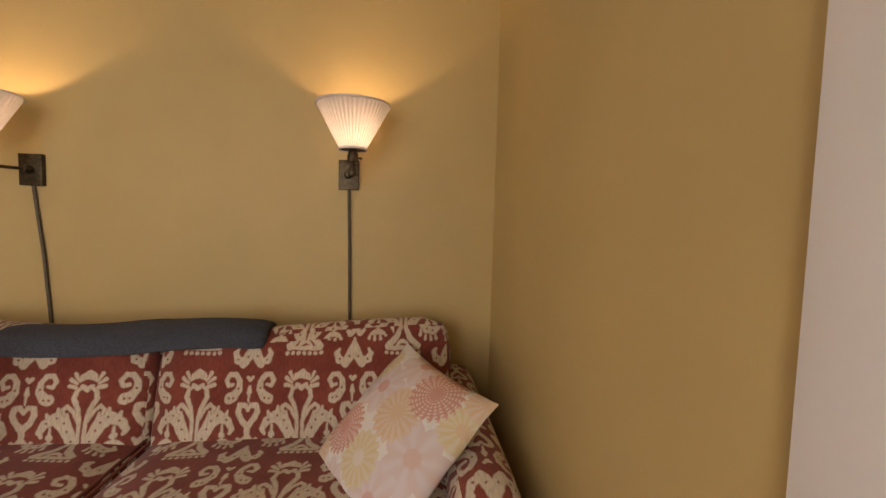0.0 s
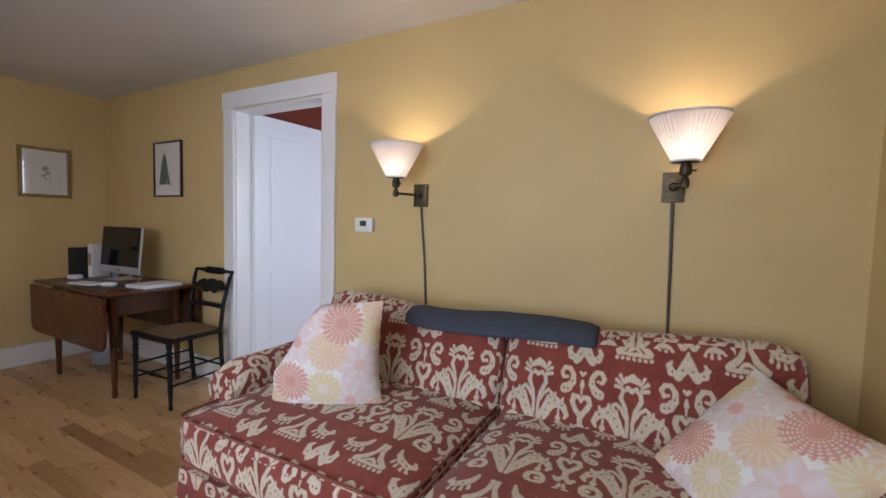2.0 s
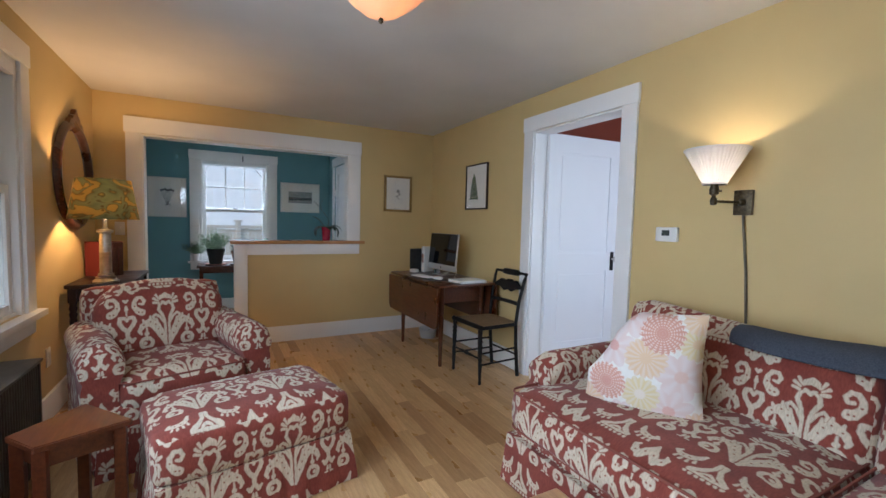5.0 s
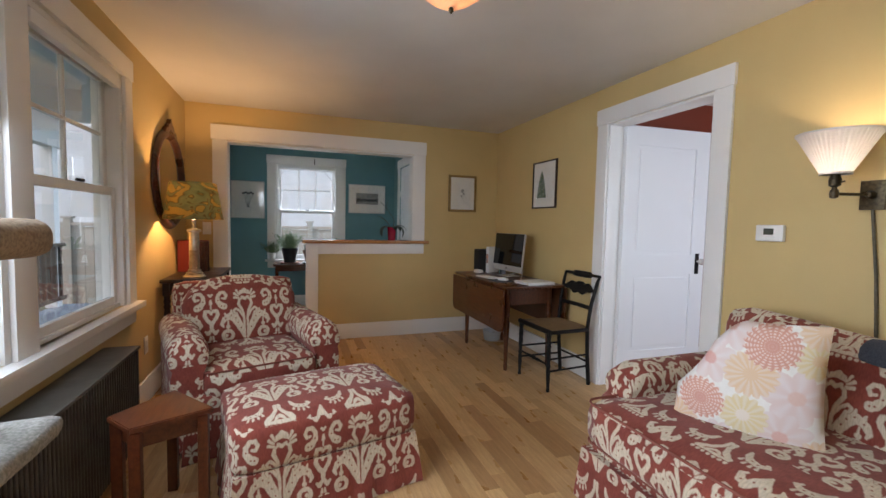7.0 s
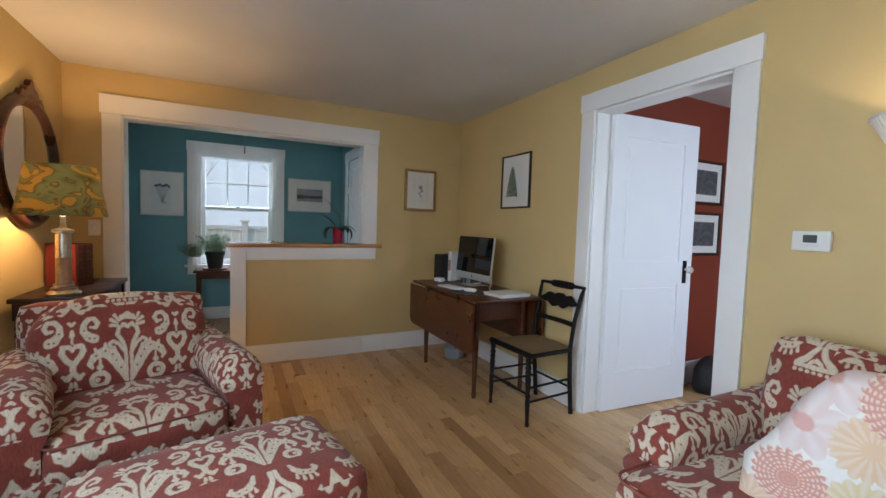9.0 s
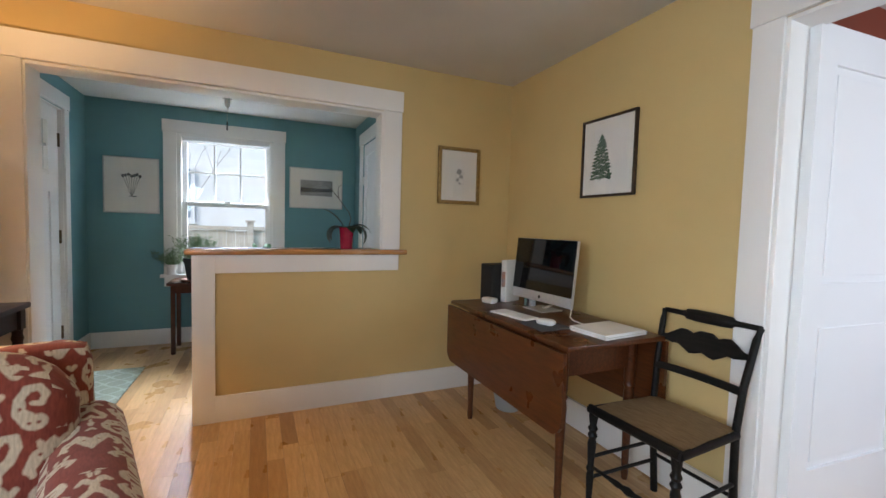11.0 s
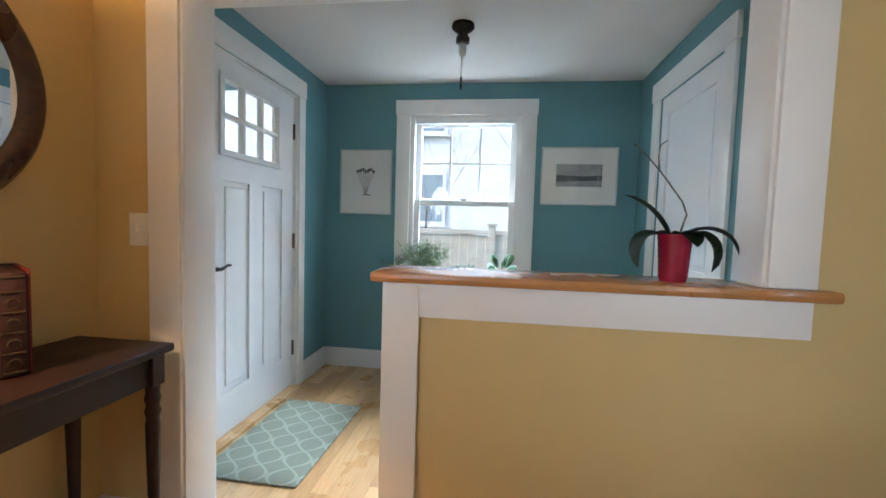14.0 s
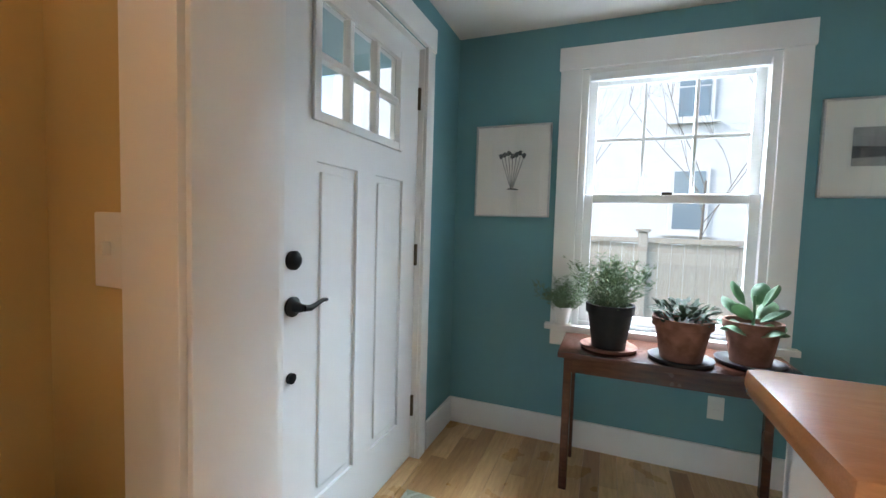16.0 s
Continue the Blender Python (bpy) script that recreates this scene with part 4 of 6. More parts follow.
BARK = speckled("grey_bark", (0.10, 0.085, 0.07), (0.19, 0.17, 0.15), 30, 0.9, 0.5)
CARPET = speckled("beige_plush", (0.24, 0.17, 0.11), (0.36, 0.27, 0.18), 130, 0.98, 1.0)
CARPET_GREY = speckled("grey_plush", (0.22, 0.22, 0.20), (0.38, 0.37, 0.34), 130, 0.98, 1.0)
SISAL = speckled("sisal_rope", (0.50, 0.46, 0.40), (0.62, 0.58, 0.52), 120, 0.95, 0.8)
DULL_GILT = speckled("rubbed_gilt", (0.035, 0.024, 0.014), (0.07, 0.05, 0.03), 60, 0.5, 0.2, 0.5)
RED_COVER = speckled("dark_red_leather", (0.014, 0.0022, 0.003), (0.026, 0.004, 0.005), 45, 0.55, 0.3)
CANVAS_BLACK = speckled("black_nylon", (0.008, 0.008, 0.009), (0.02, 0.02, 0.022), 120, 0.7, 0.5)
MIRROR = mat("mirror_silver", (0.9, 0.9, 0.9), 0.01, 1.0)
INK = speckled("dark_ink", (0.05, 0.055, 0.06), (0.12, 0.125, 0.13), 40, 0.9, 0.0)
INK_GREY = speckled("grey_ink", (0.26, 0.26, 0.255), (0.36, 0.36, 0.35), 15, 0.9, 0.0)
INK_GREEN = speckled("green_ink", (0.035, 0.075, 0.045), (0.10, 0.16, 0.10), 30, 0.9, 0.0)
LIT_BULB = mat("lit_bulb_glass", (0.9, 0.8, 0.6), 0.3)
LIT_BULB.node_tree.nodes["Principled BSDF"].inputs["Emission Color"].default_value = (1.0, 0.72, 0.42, 1)
LIT_BULB.node_tree.nodes["Principled BSDF"].inputs["Emission Strength"].default_value = 4.0
LAMP_GLASS = mat("frosted_bulb", (0.82, 0.82, 0.80), 0.3)

# ---- on the sofa ----


def throw_pillow(m, size, label, seed, slump=0.0):
    bm = bmesh.new()
    n = 20
    grid = {}
    for side in (1, -1):
        for i in range(n + 1):
            for j in range(n + 1):
                a, b = 2 * i / n - 1, 2 * j / n - 1
                edge = i in (0, n) or j in (0, n)
                if side == -1 and edge:
                    grid[side, i, j] = grid[1, i, j]
                    continue
                t = ((1 - abs(a) ** 2.2) * (1 - abs(b) ** 2.2)) ** 0.55
                pull = 1 - 0.07 * (1 - a * a * b * b) * max(abs(a), abs(b)) ** 3
                z = side * 0.078 * t + 0.006 * noise.noise(Vector((a * 3 + seed, b * 3, side)))
                low = slump * max(0, -a) ** 1.3 * max(0, b + 0.3)
                grid[side, i, j] = bm.verts.new((a * size / 2 * pull + 1.2 * low, b * size / 2 * pull - low, z))
        for i in range(n):
            for j in range(n):
                q = [grid[side, i, j], grid[side, i + 1, j], grid[side, i + 1, j + 1], grid[side, i, j + 1]]
                bm.faces.new(q if side == 1 else q[::-1])
    uv = bm.loops.layers.uv.verify()
    for f in bm.faces:
        for l in f.loops:
            px, py = l.vert.co.x, l.vert.co.y
            l[uv].uv = (px, py) if seed == 1 else (-py, px)
    t = part("throw_pillow", bm, BLOSSOM, smooth=70)
    t.matrix_world = m
    return tagged(t, label, "pillow", "pillows on the sofa")


def facing(center, right, up):
    """A pose whose x runs along right and whose y runs along up."""
    x = Vector(right).normalized()
    z = x.cross(Vector(up)).normalized()
    y = z.cross(x)
    r = Matrix((x, y, z)).transposed().to_4x4()
    return Matrix.Translation(center) @ r


throw_pillow(facing((-1.825, 1.605, 0.688), (0.902, 0.431, 0.019), (-0.032, 0.022, 0.999)), 0.465, "blossom-print throw pillow leaning on the sofa arm", 1, 0.085)
throw_pillow(facing((-0.39, 1.712, 0.623), (0.642, 0.308, 0.702), (-0.523, 0.846, 0.107)), 0.455, "blossom-print throw pillow standing on its corner", 2)

# folded throw along the back of the sofa
bm = cushion_mesh(0.82, 0.24, 0.068, 0.022, (0, 0, 0.006), 16, 4, 0.012)
for v in bm.verts:
    v.co.z += -0.05 * (abs(v.co.y) / 0.11) ** 2 + 0.010 * math.sin(v.co.x * 7)
    v.co.y += 0.012 * math.sin(v.co.x * 5 + 1)
blanket = solid("folded_blanket", bm, FLEECE, "slate grey fleece blanket folded over the sofa back", "blanket", smooth=75)
blanket.matrix_world = pose(-1.26, 2.085, 0.815, -22, 0.0, 3)


# ---- wall lamps ----
def sconce(plate_x, z, shade_at, elbow, label):
    t = thing("wall_lamp", Matrix.Translation((plate_x, N, z)), label, "wall lamp", "sconces over the sofa")
    part("backplate", one_box(-0.042, 0.042, -0.022, -0.001, -0.062, 0.062, 0.003), ANT_BRASS, t, smooth=40)
    p = Vector(shade_at) - Vector((plate_x, N, z))
    e = Vector(elbow) - Vector((plate_x, N, z))
    part("boss", turned([(0.016, 0), (0.018, 0.012), (0.010, 0.03)], 16, pose(0, -0.021, 0.0, 90, 0, 0)), ANT_BRASS, t, smooth=40)
    part("arm", tube([(0, -0.03, 0), (e.x * 0.5, -0.03 + (e.y + 0.03) * 0.5, 0), (e.x, e.y, 0)], 0.0065, 10), ANT_BRASS, t, smooth=60)
    part("joint", turned([(0.004, -0.02), (0.014, -0.016), (0.016, 0), (0.014, 0.014), (0.009, 0.02), (0.008, 0.045), (0.013, 0.05), (0.014, 0.06)], 16, Matrix.Translation((e.x, e.y, 0))), ANT_BRASS, t, smooth=50)
    part("socket", turned([(0.010, 0), (0.020, 0.006), (0.021, 0.03), (0.017, 0.045), (0.015, 0.06)], 16, Matrix.Translation((p.x, p.y, p.z - 0.055))), ANT_BRASS, t, smooth=40)
    part("switch_key", tube([(p.x, p.y, p.z - 0.035), (p.x + 0.035, p.y - 0.004, p.z - 0.035)], 0.004, 8), ANT_BRASS, t)
    bm = bmesh.new()
    n = 96
    h0, h1, r0, r1 = 0.0, 0.162, 0.050, 0.136
    lo, hi = [], []
    for k in range(n):
        a = 2 * math.pi * k / n
        w = 1 + (0.010 if k % 2 else -0.010)
        lo.append(bm.verts.new((r0 * w * math.cos(a), r0 * w * math.sin(a), h0)))
        hi.append(bm.verts.new((r1 * w * math.cos(a), r1 * w * math.sin(a), h1)))
    for k in range(n):
        j = (k + 1) % n
        bm.faces.new((lo[k], lo[j], hi[j], hi[k]))
    bmesh.ops.solidify(bm, geom=bm.faces[:], thickness=0.0015)
    shade = part("shade", bm, SHADE_WHITE, t, "white pleated fabric cone shade", m=Matrix.Translation(p))
    part("fitter", turned([(0.001, -0.003), (r0, -0.003), (r0, 0.002), (0.001, 0.002)], 32, Matrix.Translation(p), cap=False), ANT_BRASS, t)
    for r, z0 in ((r0, h0), (r1, h1)):
        part("shade_trim", turned([(r + 0.003, -0.004), (r + 0.003, 0.004), (r - 0.003, 0.004), (r - 0.003, -0.004), (r + 0.003, -0.004)], 48, Matrix.Translation(p + Vector((0, 0, z0))), cap=False), SHADE_WHITE, shade)
    bulb("sconce_bulb", Vector(shade_at) + Vector((0, 0, 0.070)), SCONCE_W, (1.0, 0.79, 0.53), 0.018)
    return t


SCONCE_W = 2.2
sconce(-1.845, 1.392, (-1.888, 2.165, 1.475), (-1.888, 2.165, 1.392), "antique bronze swing-arm wall lamp, lit, arm swung sideways")
sconce(-0.618, 1.415, (-0.582, 2.18, 1.497), (-0.582, 2.18, 1.415), "antique bronze swing-arm wall lamp, lit, arm pointing outwards")
for xa, za, xb in ((-1.845, 1.33, -1.788), (-0.618, 1.353, -0.606)):
    solid("cord_cover", tube([(xa, N - 0.009, za), ((xa + xb) / 2, N - 0.009, 1.05), (xb, N - 0.009, 0.60)], 0.0065, 8), CORD_BRONZE, "bronze cord cover running down the wall", "cord cover", smooth=60, group="cord covers")

# thermostat
th = thing("thermostat", Matrix.Translation((-2.236, N, 1.221)), "white thermostat on the yellow wall", "thermostat")
part("case", one_box(-0.066, 0.066, -0.026, -0.001, -0.042, 0.042, 0.008), PLASTIC_WHITE, th, smooth=50)
part("display", one_box(-0.026, 0.022, -0.0275, -0.0255, -0.008, 0.024, 0.001), mat("grey_display", (0.06, 0.075, 0.07), 0.2), th, "dark grey display")
part("button", one_box(-0.030, 0.030, -0.0285, -0.0255, -0.026, -0.017, 0.001), PLASTIC_WHITE, th)


# ---- pictures ----
def picture(name, center, yaw, w, h, fw, material, label, mat_w, deep=0.022, cw=None, ch=None, dz=0.0):
    """A framed picture whose back is on the wall; its front looks along local -y."""
    t = thing(name, pose(*center, 0, 0, yaw), label, "picture")
    for nm, a, b, c, d in (("frame_side", -w / 2, -w / 2 + fw, -h / 2, h / 2), ("frame_side", w / 2 - fw, w / 2, -h / 2, h / 2), ("frame_rail", -w / 2 + fw, w / 2 - fw, -h / 2, -h / 2 + fw), ("frame_rail", -w / 2 + fw, w / 2 - fw, h / 2 - fw, h / 2)):
        part(nm, one_box(a, b, -deep, -0.002, c, d, 0.003), material, t, smooth=40)
    part("mat_board", one_box(-w / 2 + fw, w / 2 - fw, -deep * 0.5, -deep * 0.4, -h / 2 + fw, h / 2 - fw), MATBOARD, t, "off-white mat")
    cw, ch = cw or w - 2 * fw - 2 * mat_w, ch or h - 2 * fw - 2 * mat_w
    part("print", one_box(-cw / 2, cw / 2, -deep * 0.5 - 0.002, -deep * 0.5 - 0.0004, dz - ch / 2, dz + ch / 2), PAPER, t, "cream paper print")
    g = part("glass", one_box(-w / 2 + fw, w / 2 - fw, -deep * 0.82, -deep * 0.74, -h / 2 + fw, h / 2 - fw), PICTURE_GLASS, t)
    g.visible_shadow = False
    return t, -deep * 0.5 - 0.0032


def flat_shape(pts, y, parent, material, label=""):
    """A printed shape: a thin outline extruded by half a millimetre."""
    bm = bmesh.new()
    f = bm.faces.new([bm.verts.new((x, y, z)) for x, z in pts])
    r = bmesh.ops.extrude_face_region(bm, geom=[f])
    bmesh.ops.translate(bm, verts=[v for v in r["geom"] if isinstance(v, bmesh.types.BMVert)], vec=(0, 0.0008, 0))
    return part("printed_shape", bm, material, parent, label)


# spruce print on the north wall
pn, y0 = picture("picture_frame", (-4.304, N, 1.632), 0, 0.40, 0.457, 0.014, FRAME_DARK, "botanical print of a green spruce in a thin dark frame", 0.05)
rg = random.Random(3)
for k in range(13):
    f = k / 12
    z, half = 0.125 - 0.235 * f, 0.014 + 0.075 * f ** 0.7
    pts = []
    for q in range(11):
        a = -1 + q / 5
        pts.append((-0.045 + a * half * rg.uniform(0.88, 1.08), z - 0.012 * abs(a) ** 1.5 + (0.010 if q % 2 else 0.002) * (1 - 0.5 * abs(a))))
    low = [(x, y - rg.uniform(0.010, 0.026)) for x, y in reversed(pts[1:-1])]
    flat_shape(pts + low, y0 - 0.0002 * (k % 3), pn, INK_GREEN, "dark green spruce boughs" if k == 0 else "")
flat_shape([(-0.048, -0.115), (-0.042, -0.115), (-0.043, -0.135), (-0.047, -0.135)], y0, pn, INK)
# gilt-framed sketch on the west wall
pw, y0 = picture("picture_frame", (W, 1.908, 1.587), 90, 0.345, 0.42, 0.026, GOLD, "small pencil sketch in a gilt frame", 0.06)
for cx, cz, r in ((0.0, 0.03, 0.022), (0.015, -0.005, 0.016), (-0.012, -0.03, 0.014), (0.004, -0.055, 0.009)):
    flat_shape([(cx + r * math.cos(a * 0.7) * (1 + 0.2 * math.sin(a * 3)), cz + r * math.sin(a * 0.7)) for a in range(9)], y0, pw, INK_GREY)
# flower print and sea print in the entry
pf, y0 = picture("picture_frame", (NW_X, -0.554, 1.514), 90, 0.435, 0.525, 0.010, FRAME_SILVER, "botanical print of dark irises in a thin silver frame", 0.02, cw=0.24, ch=0.30)
for k in range(7):
    x1 = -0.066 + 0.022 * k
    flat_shape([(-0.006 + 0.002 * k - 0.002, -0.10), (-0.006 + 0.002 * k + 0.002, -0.10), (x1 + 0.003, 0.08), (x1 - 0.003, 0.08)], y0, pf, INK_GREY)
    flat_shape([(x1 + 0.013 * math.cos(a) * (1 + 0.3 * math.sin(3 * a + k)), 0.085 + 0.008 * (k % 3) + 0.016 * math.sin(a)) for a in [0.7 * q for q in range(9)]], y0 - 0.001, pf, INK)
flat_shape([(-0.03, -0.105), (0.04, -0.11), (0.035, -0.102), (-0.01, -0.097)], y0, pf, INK)
ps, y0 = picture("picture_frame", (NW_X, 1.132, 1.585), 90, 0.565, 0.44, 0.010, FRAME_SILVER, "grey seascape print in a thin silver frame", 0.05, cw=0.36, ch=0.20)
flat_shape([(-0.17, -0.08), (0.17, -0.08), (0.17, 0.09), (-0.17, 0.09)], y0, ps, INK_GREY, "grey sea and sky")
flat_shape([(-0.17, -0.045), (0.17, -0.03), (0.17, 0.005), (0.05, 0.0), (-0.17, 0.008)], y0 - 0.001, ps, INK, "dark shore band")
# pair in the red room
for z in (1.66, 1.235):
    pr, y0 = picture("picture_frame", (RX, 3.72, z), 90, 0.44, 0.36, 0.022, FRAME_DARK, "small framed print on the terracotta wall", 0.05)
    flat_shape([(-0.14, -0.10), (0.14, -0.10), (0.14, 0.10), (-0.14, 0.10)], y0, pr, INK, "dark photograph")
    tagged(pr, group="prints in the red room")


def wall_plate(name, m, label, category):
    t = thing(name, m, label, category)
    part("plate", one_box(-0.036, 0.036, -0.007, -0.0005, -0.058, 0.058, 0.003), PLASTIC_WHITE, t, smooth=40)
    return t


sw = wall_plate("light_switch", pose(W, -0.727, 1.140, 0, 0, 90), "white toggle light switch beside the opening", "light switch")
part("toggle", one_box(-0.006, 0.006, -0.02, -0.007, -0.008, 0.014, 0.002), PLASTIC_WHITE, sw)
sw = wall_plate("light_switch", pose(RX, 3.46, 1.17, 0, 0, 90), "white light switch on the red wall", "light switch")
part("toggle", one_box(-0.006, 0.006, -0.02, -0.007, -0.008, 0.014, 0.002), PLASTIC_WHITE, sw)
for m in (pose(NW_X, 0.522, 0.317, 0, 0, 90), pose(-4.12, S, 0.36, 0, 0, 180)):
    o = wall_plate("power_outlet", m, "white double power outlet low on the wall", "power outlet")
    for z in (0.02, -0.02):
        part("socket_face", one_box(-0.016, 0.016, -0.010, -0.0065, z - 0.014, z + 0.014, 0.003), PLASTIC_WHITE, o)


# ---- desk corner ----
def turned_leg(h, r, kind="tapered"):
    if kind == "tapered":
        return turned([(r * 0.55, 0), (r * 0.7, 0.03), (r * 0.62, 0.06), (r * 0.95, h * 0.6), (r * 0.8, h * 0.64), (r * 1.1, h * 0.66), (r * 0.85, h * 0.68), (r, h * 0.70), (r, h)], 16)
    return turned([(r * 0.6, 0), (r * 0.8, 0.025), (r * 0.62, 0.06), (r * 0.7, h * 0.3), (r * 1.0, h * 0.80), (r * 0.85, h * 0.83), (r * 1.1, h * 0.86), (r * 0.85, h * 0.89), (r * 1.1, h * 0.92), (r * 0.9, h * 0.95), (r * 1.05, h)], 16)


desk = thing("drop_leaf_table", stand(0.722) @ pose(-4.385, 2.01, 0), "brown walnut drop-leaf table used as a desk", "table")
part("tabletop", one_box(-0.565, 0.565, -0.315, 0.27, 0.700, 0.722, 0.006), WALNUT, desk, smooth=40)


def leaf_board(y, parent):
    bm = bmesh.new()
    pts = [(-0.565, 0.695), (-0.565, 0.42)]
    pts += [(-0.565 + 0.07 * (1 - math.cos(a)), 0.42 - 0.07 * math.sin(a)) for a in (0.4, 0.8, 1.2, 1.57)]
    pts += [(0.565 - 0.07 * (1 - math.cos(a)), 0.42 - 0.07 * math.sin(a)) for a in (1.57, 1.2, 0.8, 0.4)]
    pts += [(0.565, 0.42), (0.565, 0.695)]
    f = bm.faces.new([bm.verts.new((x, y, z)) for x, z in pts])
    r = bmesh.ops.extrude_face_region(bm, geom=[f])
    bmesh.ops.translate(bm, verts=[v for v in r["geom"] if isinstance(v, bmesh.types.BMVert)], vec=(0, 0.018, 0))
    return part("drop_leaf", bm, WALNUT, parent, "hanging table leaf with rounded corners")


leaf_board(-0.335, desk)
leaf_board(0.272, desk)
for y in (-0.24, 0.22):
    part("apron", one_box(-0.42, 0.42, y - 0.01, y + 0.01, 0.58, 0.699), WALNUT, desk)
for x in (-0.43, 0.43):
    part("apron", one_box(x - 0.01, x + 0.01, -0.23, 0.21, 0.55, 0.699), WALNUT, desk)
    for y in (-0.22, 0.20):
        part("leg", turned_leg(0.70, 0.026), WALNUT, desk, m=Matrix.Translation((x, y, 0)), smooth=40)

mon = thing("desktop_computer", pose(-4.523, 2.085, 0.722, 0, 0, 3.4), "all-in-one desktop computer, black screen, silver chin", "computer")
lean = pose(0, 0, 0.048, -5.4)
part("shell", one_box(-0.262, 0.262, -0.010, 0.012, 0.0, 0.379, 0.008), ALU, mon, smooth=50, m=lean)
part("screen", one_box(-0.260, 0.260, -0.0125, -0.0102, 0.059, 0.377, 0.001), SCREEN, mon, "glossy black screen", m=lean)
part("chin_emblem", turned([(0.010, 0), (0.010, 0.001)], 12, lean @ pose(0, -0.0105, 0.029, 90, 0, 0)), PLASTIC_BLACK, mon, "small dark round emblem")
part("stand", tube([(0, 0.030, 0.20), (0, 0.075, 0.10), (0, 0.09, 0.02), (0, 0.03, 0.006)], 0.012, 10), ALU, mon, smooth=60)
part("foot", one_box(-0.09, 0.09, -0.06, 0.10, 0, 0.006, 0.002), ALU, mon)
kb = thing("keyboard", pose(-4.42, 1.835, 0.722, 0, 0, 10), "slim white computer keyboard", "keyboard")
part("body", one_box(-0.14, 0.14, -0.057, 0.057, 0, 0.009, 0.003), PLASTIC_WHITE, kb)
for r in range(5):
    for q in range(13):
        part("key", one_box(-0.133 + q * 0.0206, -0.133 + q * 0.0206 + 0.018, -0.050 + r * 0.0205, -0.050 + r * 0.0205 + 0.017, 0.009, 0.0112), PLASTIC_WHITE, kb)
solid("mouse_pad", one_box(-4.29, -4.07, 1.755, 1.945, 0.722, 0.725, 0.001), speckled("grey_felt", (0.06, 0.065, 0.075), (0.09, 0.095, 0.105), 200, 0.95, 0.3), "dark grey felt mouse pad", "mouse pad")
mouse = solid("computer_mouse", cushion_mesh(0.052, 0.095, 0.024, 0.011, (0, 0, 0.006), 5), PLASTIC_WHITE, "white computer mouse on a grey pad", "mouse", smooth=70)
mouse.matrix_world = pose(-4.18, 1.865, 0.738, 0, 0, -60)
spk = thing("speaker", pose(-4.885, 2.00, 0.722, 0, 0, 8), "black desktop speaker box", "speaker")
part("cabinet", one_box(-0.065, 0.065, -0.085, 0.085, 0, 0.245, 0.006), PLASTIC_BLACK, spk, smooth=40)
part("grille", one_box(-0.058, 0.058, -0.090, -0.0845, 0.012, 0.233, 0.004), CANVAS_BLACK, spk, "black cloth grille")
bx = thing("white_adapter", pose(-4.80, 1.90, 0.722, 0, 0, 15), "small white power adapter box", "adapter")
part("body", one_box(-0.045, 0.045, -0.03, 0.03, 0, 0.034, 0.009), PLASTIC_WHITE, bx, smooth=50)
fh = thing("paper_holder", pose(-4.825, 2.07, 0.722, 0, 0, 20), "white upright file holder with papers", "file holder")
part("case", one_box(-0.022, 0.022, -0.075, 0.075, 0, 0.275, 0.006), PLASTIC_WHITE, fh, smooth=40)
part("paper", one_box(-0.014, 0.014, -0.078, -0.0745, 0.10, 0.20, 0.001), speckled("orange_print", (0.45, 0.20, 0.13), (0.30, 0.25, 0.25), 30, 0.8, 0.0), fh, "orange and grey printed paper")
for k, (x, h, c) in enumerate(((-4.66, 0.075, (0.20, 0.32, 0.30)), (-4.635, 0.07, (0.03, 0.03, 0.035)), (-4.61, 0.06, (0.25, 0.27, 0.30)))):
    solid("desk_trinket", one_box(x - 0.010, x + 0.010, 2.075, 2.115, 0.722, 0.722 + h, 0.003), mat("trinket_paint", c, 0.5), "small coloured box under the monitor", "box", group="boxes under the monitor")
pp = thing("paper_stack", pose(-3.965, 2.06, 0.722, 0, 0, 4), "loose stack of white papers on the desk", "papers")
rg = random.Random(5)
for k in range(5):
    part("sheet", one_box(-0.105, 0.105, -0.14, 0.14, k * 0.0045, k * 0.0045 + 0.0038), PAPER, pp, m=pose(rg.uniform(-0.004, 0.004), rg.uniform(-0.005, 0.005), 0, 0, 0, rg.uniform(-2, 2)))
solid("computer_cable", tube([(-4.33, 2.16, 0.79), (-4.31, 2.14, 0.75), (-4.27, 2.10, 0.728), (-4.20, 2.06, 0.727), (-4.12, 2.05, 0.727)], 0.0035, 8), PLASTIC_WHITE, "white computer cable lying on the desk", "cable", smooth=60)
cb = thing("plastic_tub", pose(-4.86, 2.11, FLOOR, 0, 0, 20), "clear plastic tub with yellow and green packets", "tub")
part("tub", turned([(0.075, 0.0), (0.085, 0.008), (0.10, 0.10), (0.104, 0.104), (0.100, 0.108), (0.094, 0.10), (0.08, 0.012), (0.0, 0.012)], 28, cap=False), translucent("cloudy_plastic", (0.62, 0.66, 0.68), 0.5)[0], cb, smooth=50)
part("packet", one_box(-0.05, 0.05, -0.04, 0.03, 0.014, 0.06, 0.008), mat("yellow_packet", (0.55, 0.48, 0.10), 0.5), cb, "yellow packet")
part("packet", one_box(-0.03, 0.05, 0.03, 0.06, 0.014, 0.075, 0.008), mat("green_packet", (0.12, 0.22, 0.12), 0.5), cb, "green packet")


